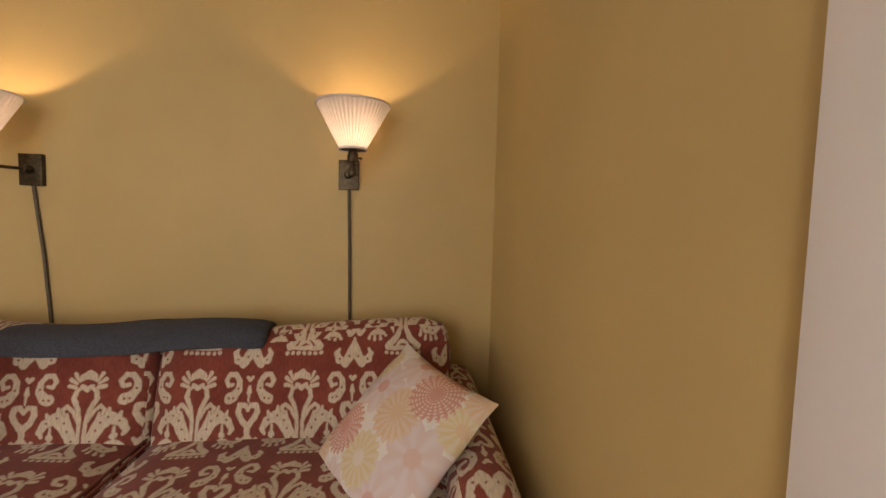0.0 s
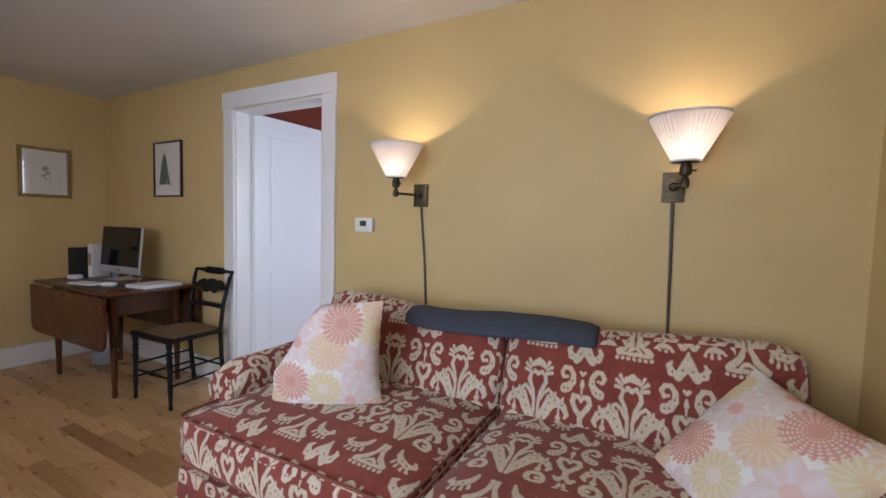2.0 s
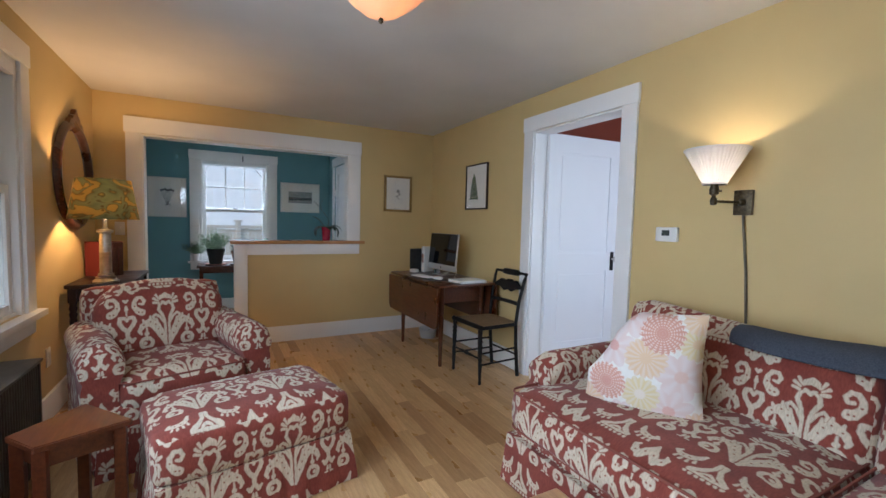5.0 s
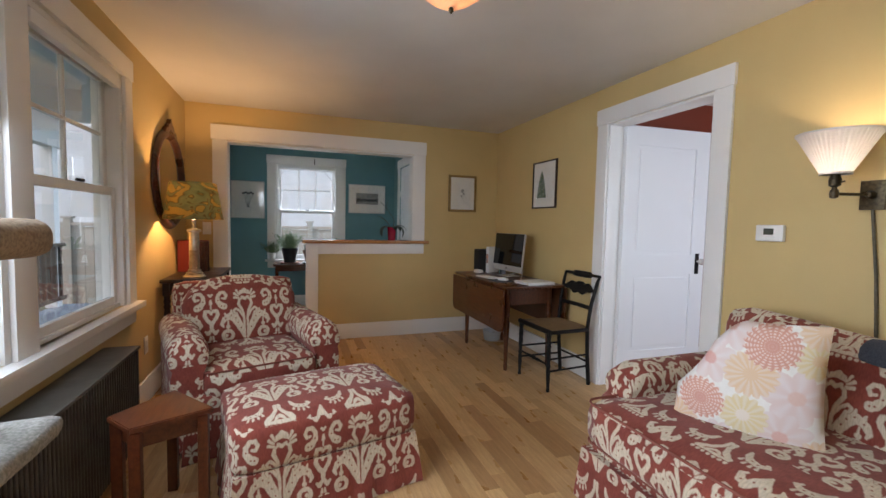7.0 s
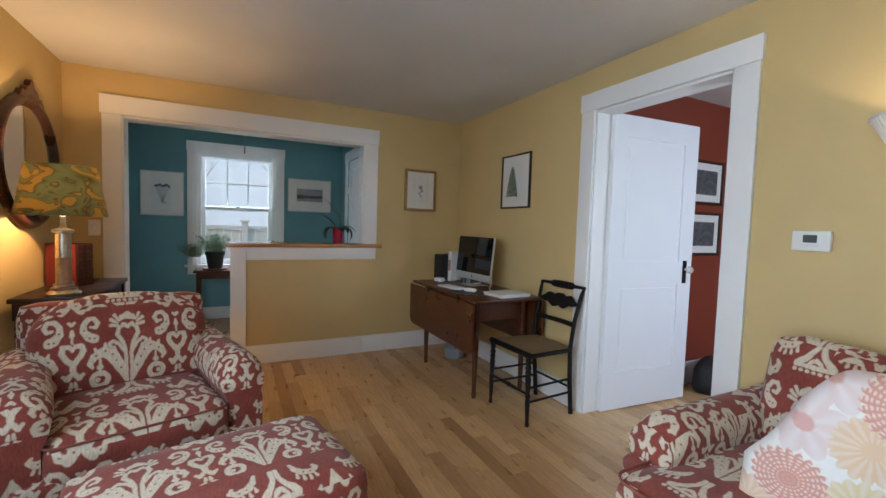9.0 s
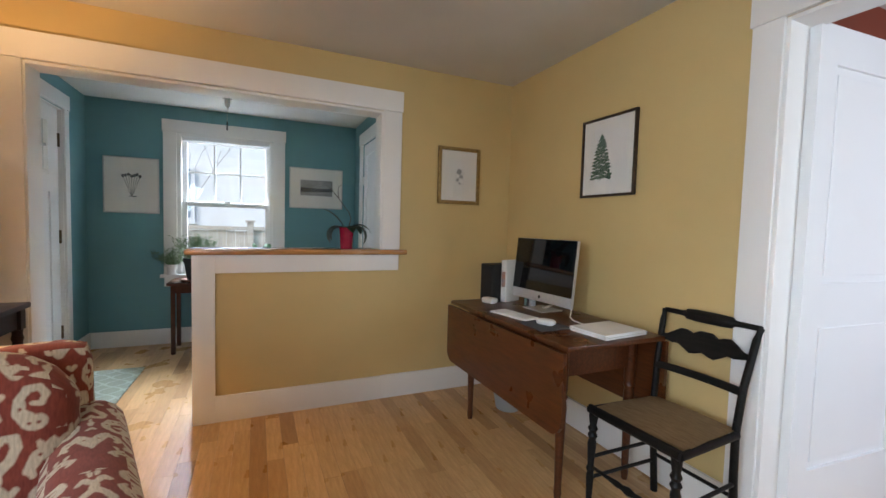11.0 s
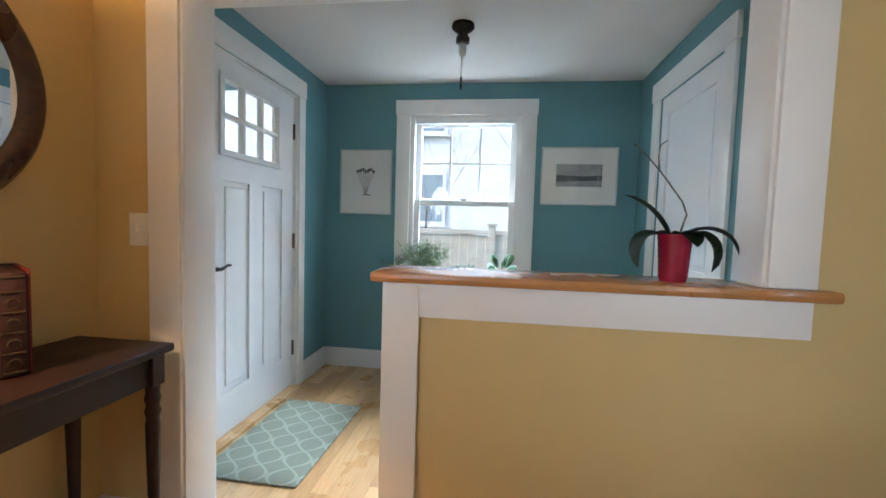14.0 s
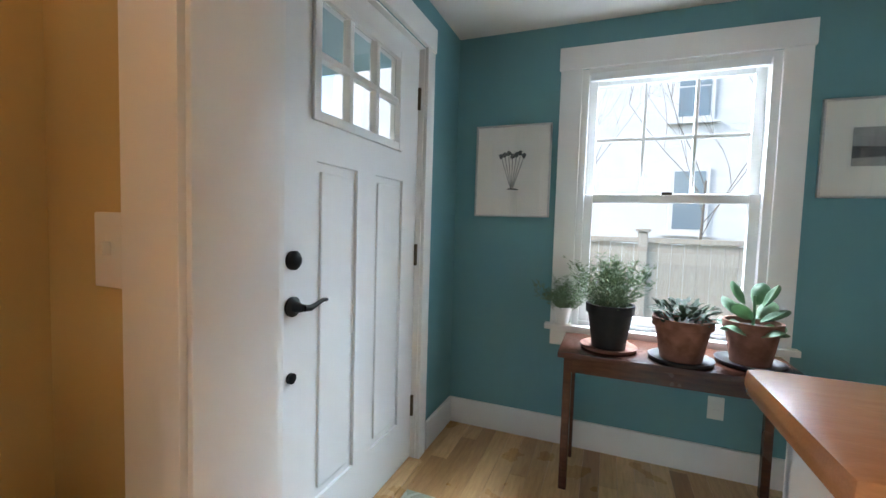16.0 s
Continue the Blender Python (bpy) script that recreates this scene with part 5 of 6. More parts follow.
def hitchcock_chair(m):
    t = thing("side_chair", stand(0.85) @ m, "black painted side chair with a woven rush seat", "chair")
    bm = bmesh.new()
    n = 10
    top, low = [], []
    outline = [(-0.21, -0.20), (-0.10, -0.215), (0.10, -0.215), (0.21, -0.20), (0.185, 0.17), (-0.185, 0.17)]
    part("seat_frame", tube([(-0.21, -0.195, 0.445), (0.21, -0.195, 0.445)], 0.019, 10), BLACK_PAINT, t, smooth=60)
    for s in (-1, 1):
        part("seat_rail", tube([(s * 0.205, -0.195, 0.44), (s * 0.185, 0.18, 0.435)], 0.015, 10), BLACK_PAINT, t, smooth=60)
    f = bmesh.new()
    vs = []
    for i in range(13):
        row = []
        for j in range(13):
            a, b = 2 * i / 12 - 1, 2 * j / 12 - 1
            w = 0.205 - 0.012 * (b + 1)
            row.append(f.verts.new((a * w, b * 0.19, 0.452 + 0.012 * (1 - max(abs(a), abs(b))) + 0.004 * abs(abs(a) - abs(b)))))
        vs.append(row)
    for i in range(12):
        for j in range(12):
            f.faces.new((vs[i][j], vs[i + 1][j], vs[i + 1][j + 1], vs[i][j + 1]))
    r = bmesh.ops.solidify(f, geom=f.faces[:], thickness=0.02)
    part("seat", f, RUSH, t, "woven brown rush seat", smooth=50)
    for s in (-1, 1):
        part("front_leg", turned([(0.011, 0), (0.014, 0.01), (0.011, 0.03), (0.017, 0.16), (0.013, 0.175), (0.019, 0.19), (0.013, 0.205), (0.019, 0.30), (0.014, 0.32), (0.021, 0.335), (0.014, 0.35), (0.021, 0.365), (0.014, 0.38), (0.019, 0.41), (0.019, 0.445)], 14, pose(s * 0.20, -0.19, 0, 0, -s * 1.2, 0)), BLACK_PAINT, t, smooth=40)
        part("back_post", tube([(s * 0.178, 0.215, 0), (s * 0.178, 0.19, 0.25), (s * 0.18, 0.18, 0.44), (s * 0.188, 0.20, 0.62), (s * 0.20, 0.245, 0.80), (s * 0.205, 0.262, 0.842)], 0.016, 12, 0.013), BLACK_PAINT, t, smooth=60)
        for z, ya, yb in ((0.15, -0.188, 0.20), (0.24, -0.188, 0.192)):
            part("side_stretcher", tube([(s * 0.196, ya, z), (s * 0.18, yb, z)], 0.008, 8), BLACK_PAINT, t, smooth=60)
    for z in (0.20,):
        part("front_stretcher", turned([(0.007, -0.195), (0.008, -0.10), (0.013, -0.05), (0.010, -0.03), (0.017, 0.0), (0.010, 0.03), (0.013, 0.05), (0.008, 0.10), (0.007, 0.195)], 12, pose(0, -0.19, z, 0, 90, 0)), BLACK_PAINT, t, smooth=40)
    part("back_stretcher", tube([(-0.178, 0.20, 0.18), (0.178, 0.20, 0.18)], 0.008, 8), BLACK_PAINT, t, smooth=60)
    # crest, shaped splat and lower slat, bowed slightly backwards
    part("crest", turned([(0.011, -0.205), (0.012, -0.12), (0.014, -0.105), (0.023, -0.095), (0.026, -0.05), (0.026, 0.05), (0.023, 0.095), (0.014, 0.105), (0.012, 0.12), (0.011, 0.205)], 14, pose(0, 0.266, 0.840, 0, 90, 0)), BLACK_PAINT, t, smooth=40)

    def slat(z0, y0, prof_top, prof_low, label=""):
        b = bmesh.new()
        k = len(prof_top)
        rows = []
        for i in range(k):
            a = 2 * i / (k - 1) - 1
            x, y = a * 0.188, y0 + 0.018 * (1 - a * a)
            rows.append([b.verts.new((x, y + dy + lean * 0.22, z0 + z)) for dy, z, lean in ((-0.006, prof_low[i], prof_low[i]), (-0.006, prof_top[i], prof_top[i]), (0.006, prof_top[i], prof_top[i]), (0.006, prof_low[i], prof_low[i]))])
        for p, q in zip(rows, rows[1:]):
            for j in range(4):
                b.faces.new((p[j], p[(j + 1) % 4], q[(j + 1) % 4], q[j]))
        b.faces.new(rows[0])
        b.faces.new(rows[-1][::-1])
        return part("back_slat", b, BLACK_PAINT, t, label, smooth=50)

    slat(0.73, 0.222, [0.008, 0.012, 0.03, 0.046, 0.044, 0.035, 0.05, 0.05, 0.05, 0.035, 0.044, 0.046, 0.03, 0.012, 0.008], [-0.010, -0.016, -0.022, -0.02, -0.035, -0.05, -0.045, -0.035, -0.045, -0.05, -0.035, -0.02, -0.022, -0.016, -0.010], "scroll-cut black back splat")
    slat(0.60, 0.190, [0.014] * 9, [-0.014] * 9)
    return t


hitchcock_chair(pose(-3.645, 2.06, 0, 0, 0, 2))

# ---- armchair corner ----
ct = thing("console_table", stand(0.772) @ pose(-4.805, -0.695, 0), "dark mahogany console table with turned legs", "console table")
part("tabletop", one_box(-0.43, 0.43, -0.185, 0.185, 0.745, 0.772, 0.008), MAHOGANY, ct, smooth=40)
for y in (-0.15, 0.15):
    part("apron", one_box(-0.36, 0.36, y - 0.009, y + 0.009, 0.655, 0.744), MAHOGANY, ct)
for x in (-0.375, 0.375):
    part("apron", one_box(x - 0.009, x + 0.009, -0.13, 0.13, 0.655, 0.744), MAHOGANY, ct)
    for y in (-0.15, 0.15):
        part("leg", turned_leg(0.66, 0.022, "ringed"), MAHOGANY, ct, m=Matrix.Translation((x, y, 0)), smooth=40)
        part("leg_block", one_box(x - 0.024, x + 0.024, y - 0.024, y + 0.024, 0.65, 0.745, 0.003), MAHOGANY, ct)

part("base_shelf", one_box(-0.40, 0.40, -0.165, 0.165, 0.028, 0.05, 0.004), MAHOGANY, ct)

tl = thing("table_lamp", pose(-4.48, -0.67, 0.772), "pewter column table lamp with a leaf-print shade, lit", "table lamp")
part("base", turned([(0.075, 0), (0.078, 0.012), (0.066, 0.022), (0.058, 0.03), (0.060, 0.04), (0.04, 0.052)], 32), PEWTER, tl, smooth=40)
bm = bmesh.new()
prof = [(0.046, 0.05), (0.046, 0.062), (0.036, 0.068), (0.035, 0.21), (0.037, 0.213), (0.037, 0.219), (0.035, 0.222), (0.034, 0.352), (0.048, 0.358), (0.050, 0.368), (0.046, 0.376), (0.020, 0.382), (0.014, 0.395), (0.014, 0.45)]
lathe(bm, prof, 24)
part("column", bm, PEWTER, tl, smooth=40)
part("harp", tube([(0.02, 0, 0.42), (0.06, 0, 0.52), (0.05, 0, 0.66), (0, 0, 0.70)], 0.003, 6), PEWTER, tl)
bm = turned([(0.205, 0.452), (0.158, 0.732)], 64, cap=False)
bmesh.ops.solidify(bm, geom=bm.faces[:], thickness=0.002)
part("shade", bm, SHADE_LEAFY, tl, "printed shade with green leaves on mustard", smooth=40)
part("bulb", turned([(0.013, 0.45), (0.014, 0.47), (0.03, 0.51), (0.03, 0.53), (0.018, 0.55), (0.004, 0.556)], 16), LIT_BULB, tl, smooth=60)
bulb("table_lamp_bulb", (-4.48, -0.67, 0.772 + 0.62), 11.0, (1.0, 0.60, 0.27), 0.03)

sc = thing("book_slipcase", pose(-4.905, -0.755, 0.772, 0, 0, -30), "red slipcase holding two gilt leather books", "books")
part("slipcase", one_box(-0.062, -0.056, -0.11, 0.095, 0, 0.272, 0.001), mat("red_cloth_board", (0.15, 0.014, 0.011), 0.7), sc, "bright red cloth slipcase side")
part("slipcase", one_box(0.056, 0.062, -0.11, 0.095, 0, 0.272, 0.001), mat("red_cloth_board_two", (0.15, 0.014, 0.011), 0.7), sc, "bright red cloth slipcase side")
part("slipcase_back", one_box(-0.056, 0.056, -0.11, -0.104, 0, 0.272, 0.001), RED_COVER, sc)
for s in (-1, 1):
    bk = part("book", one_box(s * 0.0275 - 0.026, s * 0.0275 + 0.026, -0.10, 0.108, 0.002, 0.268, 0.008), RED_COVER, sc, "dark red leather book spine", smooth=40)
    for z in (0.012, 0.06, 0.112, 0.164, 0.216, 0.254):
        part("spine_band", one_box(s * 0.0275 - 0.022, s * 0.0275 + 0.022, 0.106, 0.1105, z, z + 0.005, 0.001), DULL_GILT, bk, "gilt spine band")
    for z in (0.036, 0.086, 0.138, 0.19):
        part("spine_ornament", turned([(0.012, 0), (0.015, 0.001), (0.010, 0.002)], 12, pose(s * 0.0275, 0.1075, z, -90, 0, 0), cap=False), DULL_GILT, bk, "round gilt ornament")


# oval mirror with a carved crest
mir = thing("wall_mirror", pose(-4.725, S, 1.535, 0, 0, 180), "oval wall mirror in a carved walnut frame", "mirror")


def oval_ring(a, b, w, depth, segs=64):
    bm = bmesh.new()
    prof = [(0.0, 0.0), (0.0, 0.4), (0.25, 0.9), (0.55, 1.0), (0.85, 0.6), (1.0, 0.25), (1.0, 0.0)]
    rings = []
    for k in range(segs):
        t = 2 * math.pi * k / segs
        rings.append([bm.verts.new(((a - w * p) * math.cos(t), -0.004 - depth * d, (b - w * p) * math.sin(t))) for p, d in prof])
    for k in range(segs):
        p, q = rings[k], rings[(k + 1) % segs]
        for j in range(len(prof) - 1):
            bm.faces.new((p[j], p[j + 1], q[j + 1], q[j]))
    return bm


part("frame", oval_ring(0.43, 0.395, 0.075, 0.038), wood("mirror_walnut", (0.028, 0.009, 0.005), (0.07, 0.024, 0.011), 0.28), mir, smooth=50)
bm = bmesh.new()
bm.faces.new([bm.verts.new((0.372 * math.cos(2 * math.pi * k / 64), -0.012, 0.337 * math.sin(2 * math.pi * k / 64))) for k in range(64)])
part("mirror_glass", bm, MIRROR, mir, "silvered mirror glass")
bm = bmesh.new()
pts = [(-0.17, 0.355), (-0.13, 0.40), (-0.10, 0.395), (-0.07, 0.43), (-0.035, 0.44), (-0.015, 0.475), (0, 0.485), (0.015, 0.475), (0.035, 0.44), (0.07, 0.43), (0.10, 0.395), (0.13, 0.40), (0.17, 0.355), (0.09, 0.375), (0, 0.38), (-0.09, 0.375)]
f = bm.faces.new([bm.verts.new((x, -0.036, z)) for x, z in pts])
r = bmesh.ops.extrude_face_region(bm, geom=[f])
bmesh.ops.translate(bm, verts=[v for v in r["geom"] if isinstance(v, bmesh.types.BMVert)], vec=(0, 0.030, 0))
part("crest", bm, WALNUT, mir, "carved crest on top of the frame")

# wedge-shaped cherry side table
stb = thing("side_table", stand(0.428), "small wedge-shaped cherry wood side table", "side table")


def prism(pts, z0, z1, bevel=0.004):
    bm = bmesh.new()
    f = bm.faces.new([bm.verts.new((x, y, z0)) for x, y in pts])
    r = bmesh.ops.extrude_face_region(bm, geom=[f])
    bmesh.ops.translate(bm, verts=[v for v in r["geom"] if isinstance(v, bmesh.types.BMVert)], vec=(0, 0, z1 - z0))
    bmesh.ops.recalc_face_normals(bm, faces=bm.faces[:])
    if bevel:
        bmesh.ops.bevel(bm, geom=bm.edges[:], offset=bevel, segments=2, affect="EDGES")
    return bm


wedge = [(-3.02, -0.47), (-2.76, -0.265), (-2.64, -0.535), (-2.785, -0.655)]
cxy = (sum(p[0] for p in wedge) / 4, sum(p[1] for p in wedge) / 4)
part("tabletop", prism(wedge, 0.405, 0.428), CHERRY, stb, smooth=40)
inner = [(cxy[0] + (x - cxy[0]) * 0.80, cxy[1] + (y - cxy[1]) * 0.80) for x, y in wedge]
part("apron", prism([(cxy[0] + (x - cxy[0]) * 0.76, cxy[1] + (y - cxy[1]) * 0.76) for x, y in wedge], 0.335, 0.404, 0), CHERRY, stb)
for x, y in inner:
    part("leg", one_box(x - 0.02, x + 0.02, y - 0.02, y + 0.02, 0, 0.404, 0.003), CHERRY, stb)

# radiator under the window
rad = thing("radiator", stand(0.545) @ pose(-2.62, S + 0.02, 0), "grey painted ribbed radiator under the window", "radiator")
part("cabinet", one_box(-0.78, 0.78, 0.0, 0.125, 0.03, 0.50, 0.004), GREY_PAINT, rad)
part("top_plate", one_box(-0.80, 0.80, -0.005, 0.16, 0.53, 0.545, 0.004), GREY_PAINT, rad)
part("end_panel", one_box(-0.80, -0.781, 0.0, 0.15, 0.0, 0.529, 0.003), GREY_PAINT, rad)
part("end_panel", one_box(0.781, 0.80, 0.0, 0.15, 0.0, 0.529, 0.003), GREY_PAINT, rad)
for k in range(60):
    x = -0.768 + k * 0.026
    part("rib", one_box(x - 0.007, x + 0.007, 0.126, 0.146, 0.04, 0.528, 0.004), GREY_PAINT, rad)

# cat tree beside the window
cat = thing("cat_tree", stand(1.2) @ pose(-1.92, -0.60, 0), "beige plush cat tree with two padded perches", "cat tree")
part("base", cushion_mesh(0.36, 0.30, 0.06, 0.026, n=5), CARPET_GREY, cat, m=Matrix.Translation((0.02, 0, 0.031)), smooth=60)
part("post", turned([(0.045, 0.05), (0.045, 0.71)], 20), SISAL, cat, "pale sisal post", smooth=40)
part("post", turned([(0.040, 0.73), (0.040, 1.15)], 20, Matrix.Translation((-0.04, 0, 0))), SISAL, cat, "pale sisal post", smooth=40)
part("platform", cushion_mesh(0.30, 0.24, 0.055, 0.026, n=7, seed=6, rough=0.010), CARPET_GREY, cat, "grey plush platform", m=Matrix.Translation((0, 0, 0.73)), smooth=60)
part("perch", cushion_mesh(0.24, 0.22, 0.085, 0.036, n=7, seed=3, rough=0.006), CARPET, cat, "beige plush top perch", m=Matrix.Translation((-0.04, 0, 1.18)), smooth=60)

# coffee table in front of the sofa
cf = thing("coffee_table", stand(0.445) @ pose(-1.20, 0.80, 0, 0, 0, 0), "honey pine coffee table before the sofa", "coffee table")
part("tabletop", one_box(-0.44, 0.44, -0.20, 0.17, 0.415, 0.445, 0.010), PINE, cf, smooth=40)
for x in (-0.39, 0.39):
    for y in (-0.15, 0.12):
        part("leg", one_box(x - 0.025, x + 0.025, y - 0.025, y + 0.025, 0, 0.414, 0.004), PINE, cf)

# ceiling lights
cl = thing("ceiling_light", pose(-2.34, 0.62, H), "frosted peach glass bowl ceiling light, lit", "ceiling light")
part("canopy", turned([(0.07, -0.001), (0.07, -0.02), (0.03, -0.035), (0.008, -0.04), (0.006, -0.26)], 24), ANT_BRASS, cl, smooth=40)
bm = bmesh.new()
prof = [(0.0, -0.262), (0.03, -0.258), (0.08, -0.235), (0.15, -0.18), (0.20, -0.125), (0.225, -0.10)]
n = 48
rings = []
for r, z in prof:
    ring = []
    for k in range(n):
        a = 2 * math.pi * k / n
        w = 1 + 0.05 * (r / 0.225) ** 2 * math.cos(4 * a)
        ring.append(bm.verts.new((max(r, 0.001) * w * math.cos(a), max(r, 0.001) * w * math.sin(a), z + 0.012 * (r / 0.225) ** 3 * math.cos(8 * a))))
    rings.append(ring)
for a, b in zip(rings, rings[1:]):
    for k in range(n):
        bm.faces.new((a[k], a[(k + 1) % n], b[(k + 1) % n], b[k]))
bmesh.ops.solidify(bm, geom=bm.faces[:], thickness=0.004)
part("glass_bowl", bm, BOWL_GLASS, cl, "scalloped frosted glass bowl", smooth=60)
part("finial", turned([(0.004, -0.285), (0.010, -0.278), (0.010, -0.268), (0.004, -0.262)], 12), ANT_BRASS, cl, smooth=50)
bulb("ceiling_bulb", (-2.34, 0.62, H - 0.14), 0.9, WARM, 0.04)

el = thing("entry_light", pose(-6.37, 0.305, NH), "small dark bronze ceiling light with pull chain, off", "ceiling light")
part("base", turned([(0.062, -0.001), (0.064, -0.02), (0.05, -0.035), (0.028, -0.045), (0.026, -0.07), (0.038, -0.075), (0.038, -0.10), (0.03, -0.105)], 24), BRONZE, el, smooth=40)
part("bulb", turned([(0.014, -0.105), (0.020, -0.12), (0.022, -0.15), (0.016, -0.172), (0.004, -0.178)], 16), LAMP_GLASS, el, "white frosted bulb", smooth=60)
part("pull_chain", tube([(0.03, 0.0, -0.09), (0.032, 0, -0.2), (0.032, 0, -0.30)], 0.0015, 6), PEWTER, el)
part("pull_weight", turned([(0.003, -0.365), (0.006, -0.36), (0.005, -0.30), (0.002, -0.295)], 10, Matrix.Translation((0.032, 0, 0))), BLACK_IRON, el)

# bag in the red room
bag = thing("tote_bag", pose(-3.33, 3.66, FLOOR, 0, 0, 20), "black nylon bag slumped on the floor", "bag")
part("body", cushion_mesh(0.22, 0.34, 0.26, 0.07, (0.01, 0.02, 0.02), 7, 8, 0.02), CANVAS_BLACK, bag, m=Matrix.Translation((0, 0, 0.125)), smooth=60)
part("strap", tube([(0.09, -0.08, 0.22), (0.12, -0.05, 0.19), (0.13, 0.03, 0.20), (0.10, 0.08, 0.23)], 0.007, 8), mat("grey_strap", (0.35, 0.35, 0.36), 0.6), bag, "light grey strap")

# ---- entry ----


def trellis(name):
    """Grey-green rug with a pale interlaced lattice."""
    m = mat(name, (0.4, 0.45, 0.4), 0.95, spec=0.1)
    nt, b = parts_of(m)
    tc = nt.nodes.new("ShaderNodeTexCoord")
    sp = nt.nodes.new("ShaderNodeSeparateXYZ")
    nt.links.new(tc.outputs["Object"], sp.inputs[0])
    x, y = Ex(nt, sp.outputs[0]) * (2 * math.pi / 0.30), Ex(nt, sp.outputs[1]) * (2 * math.pi / 0.155)
    wave = x.op("SINE") * 1.40
    s = (y * 0.5 + wave).op("SINE").abs().min((y * 0.5 - wave).op("SINE").abs())
    mr = nt.nodes.new("ShaderNodeMapRange")
    nt.links.new(s.sock, mr.inputs[0])
    mr.inputs[1].default_value, mr.inputs[2].default_value, mr.inputs[3].default_value, mr.inputs[4].default_value = 0.14, 0.24, 1.0, 0.0
    pile = tex(nt, "ShaderNodeTexNoise", 180, Detail=2.0)
    base = ramp(nt, pile.outputs[0], [(0.3, (0.25, 0.275, 0.22)), (0.7, (0.32, 0.345, 0.28))])
    line = ramp(nt, pile.outputs[0], [(0.3, (0.36, 0.385, 0.32)), (0.7, (0.43, 0.455, 0.39))])
    nt.links.new(mixc(nt, mr.outputs[0], base, line), b.inputs["Base Color"])
    bump(m, pile.outputs[0], 0.6, 0.003)
    return m


rug = solid("entry_rug", cushion_mesh(0.86, 0.51, 0.012, 0.005, n=6, rough=0.001), trellis("trellis_rug"), "grey-green rug with a pale lattice by the front door", "rug", smooth=60)
rug.matrix_world = pose(-6.15, -0.572, FLOOR + 0.0065, 0, 0, -1)

pt = thing("plant_table", stand(0.63) @ pose(-7.06, 0.27, 0), "narrow red-brown plant table under the window", "table")
part("tabletop", one_box(-0.20, 0.20, -0.48, 0.48, 0.605, 0.63, 0.005), PLANT_TABLE, pt, smooth=40)
for x in (-0.15, 0.15):
    part("apron", one_box(x - 0.009, x + 0.009, -0.42, 0.42, 0.535, 0.604), PLANT_TABLE, pt)
    for y in (-0.435, 0.435):
        part("leg", prism([(x - 0.018, y - 0.018), (x + 0.018, y - 0.018), (x + 0.018, y + 0.018), (x - 0.018, y + 0.018)], 0, 0.604, 0.002), PLANT_TABLE, pt)
for y in (-0.43, 0.43):
    part("apron", one_box(-0.13, 0.13, y - 0.009, y + 0.009, 0.535, 0.604), PLANT_TABLE, pt)


def pot(name, at, r, h, material, label, saucer, saucer_mat):
    t = thing(name, Matrix.Translation(at), label, "potted plant")
    part("saucer", turned([(saucer * 0.8, 0), (saucer, 0.004), (saucer * 1.04, 0.018), (saucer * 0.98, 0.018), (saucer * 0.9, 0.008), (0.0, 0.008)], 28, cap=False), saucer_mat, t, smooth=50)
    part("pot", turned([(r * 0.72, 0.009), (r * 0.95, h * 0.80), (r * 1.04, h * 0.80), (r * 1.06, h), (r * 0.96, h), (r * 0.90, h * 0.82), (r * 0.86, h * 0.80)], 28, cap=False), material, t, smooth=40)
    part("soil", turned([(r * 0.88, h * 0.80), (r * 0.88, h * 0.86), (r * 0.3, h * 0.89)], 20), SOIL, t)
    return t


def blades(count, spread, height, width, length, seed, z0, droop=0.3, fleck=6):
    """Many small leaves along thin bending shoots."""
    rg = random.Random(seed)
    bm = bmesh.new()
    for s in range(count):
        a, tilt = rg.uniform(0, 2 * math.pi), rg.uniform(0.05, 1.0) * spread
        top = height * rg.uniform(0.55, 1.0)
        p0 = Vector((0.3 * tilt * math.cos(a), 0.3 * tilt * math.sin(a), z0))
        d = Vector((tilt * math.cos(a), tilt * math.sin(a), top))
        side = Vector((-math.sin(a), math.cos(a), 0)) * 0.0016
        prev = None
        for k in range(6):
            f = k / 5
            c = p0 + d * f + Vector((0.02 * math.sin(f * 3 + s), 0.02 * math.cos(f * 2 + s), -droop * tilt * f * f))
            now = (bm.verts.new(c + side), bm.verts.new(c - side))
            if prev:
                bm.faces.new((prev[0], prev[1], now[1], now[0]))
            prev = now
            for q in range(fleck if k else 0):
                b = rg.uniform(0, 2 * math.pi)
                up = rg.uniform(0.2, 1.0)
                v = Vector((math.cos(b), math.sin(b), up)).normalized() * length * rg.uniform(0.6, 1.2)
                w = v.cross(Vector((rg.uniform(-1, 1), rg.uniform(-1, 1), 0.3))).normalized() * width
                e = c + d * rg.uniform(-0.1, 0.1)
                bm.faces.new((bm.verts.new(e), bm.verts.new(e + v * 0.5 + w), bm.verts.new(e + v), bm.verts.new(e + v * 0.5 - w)))
    return bm


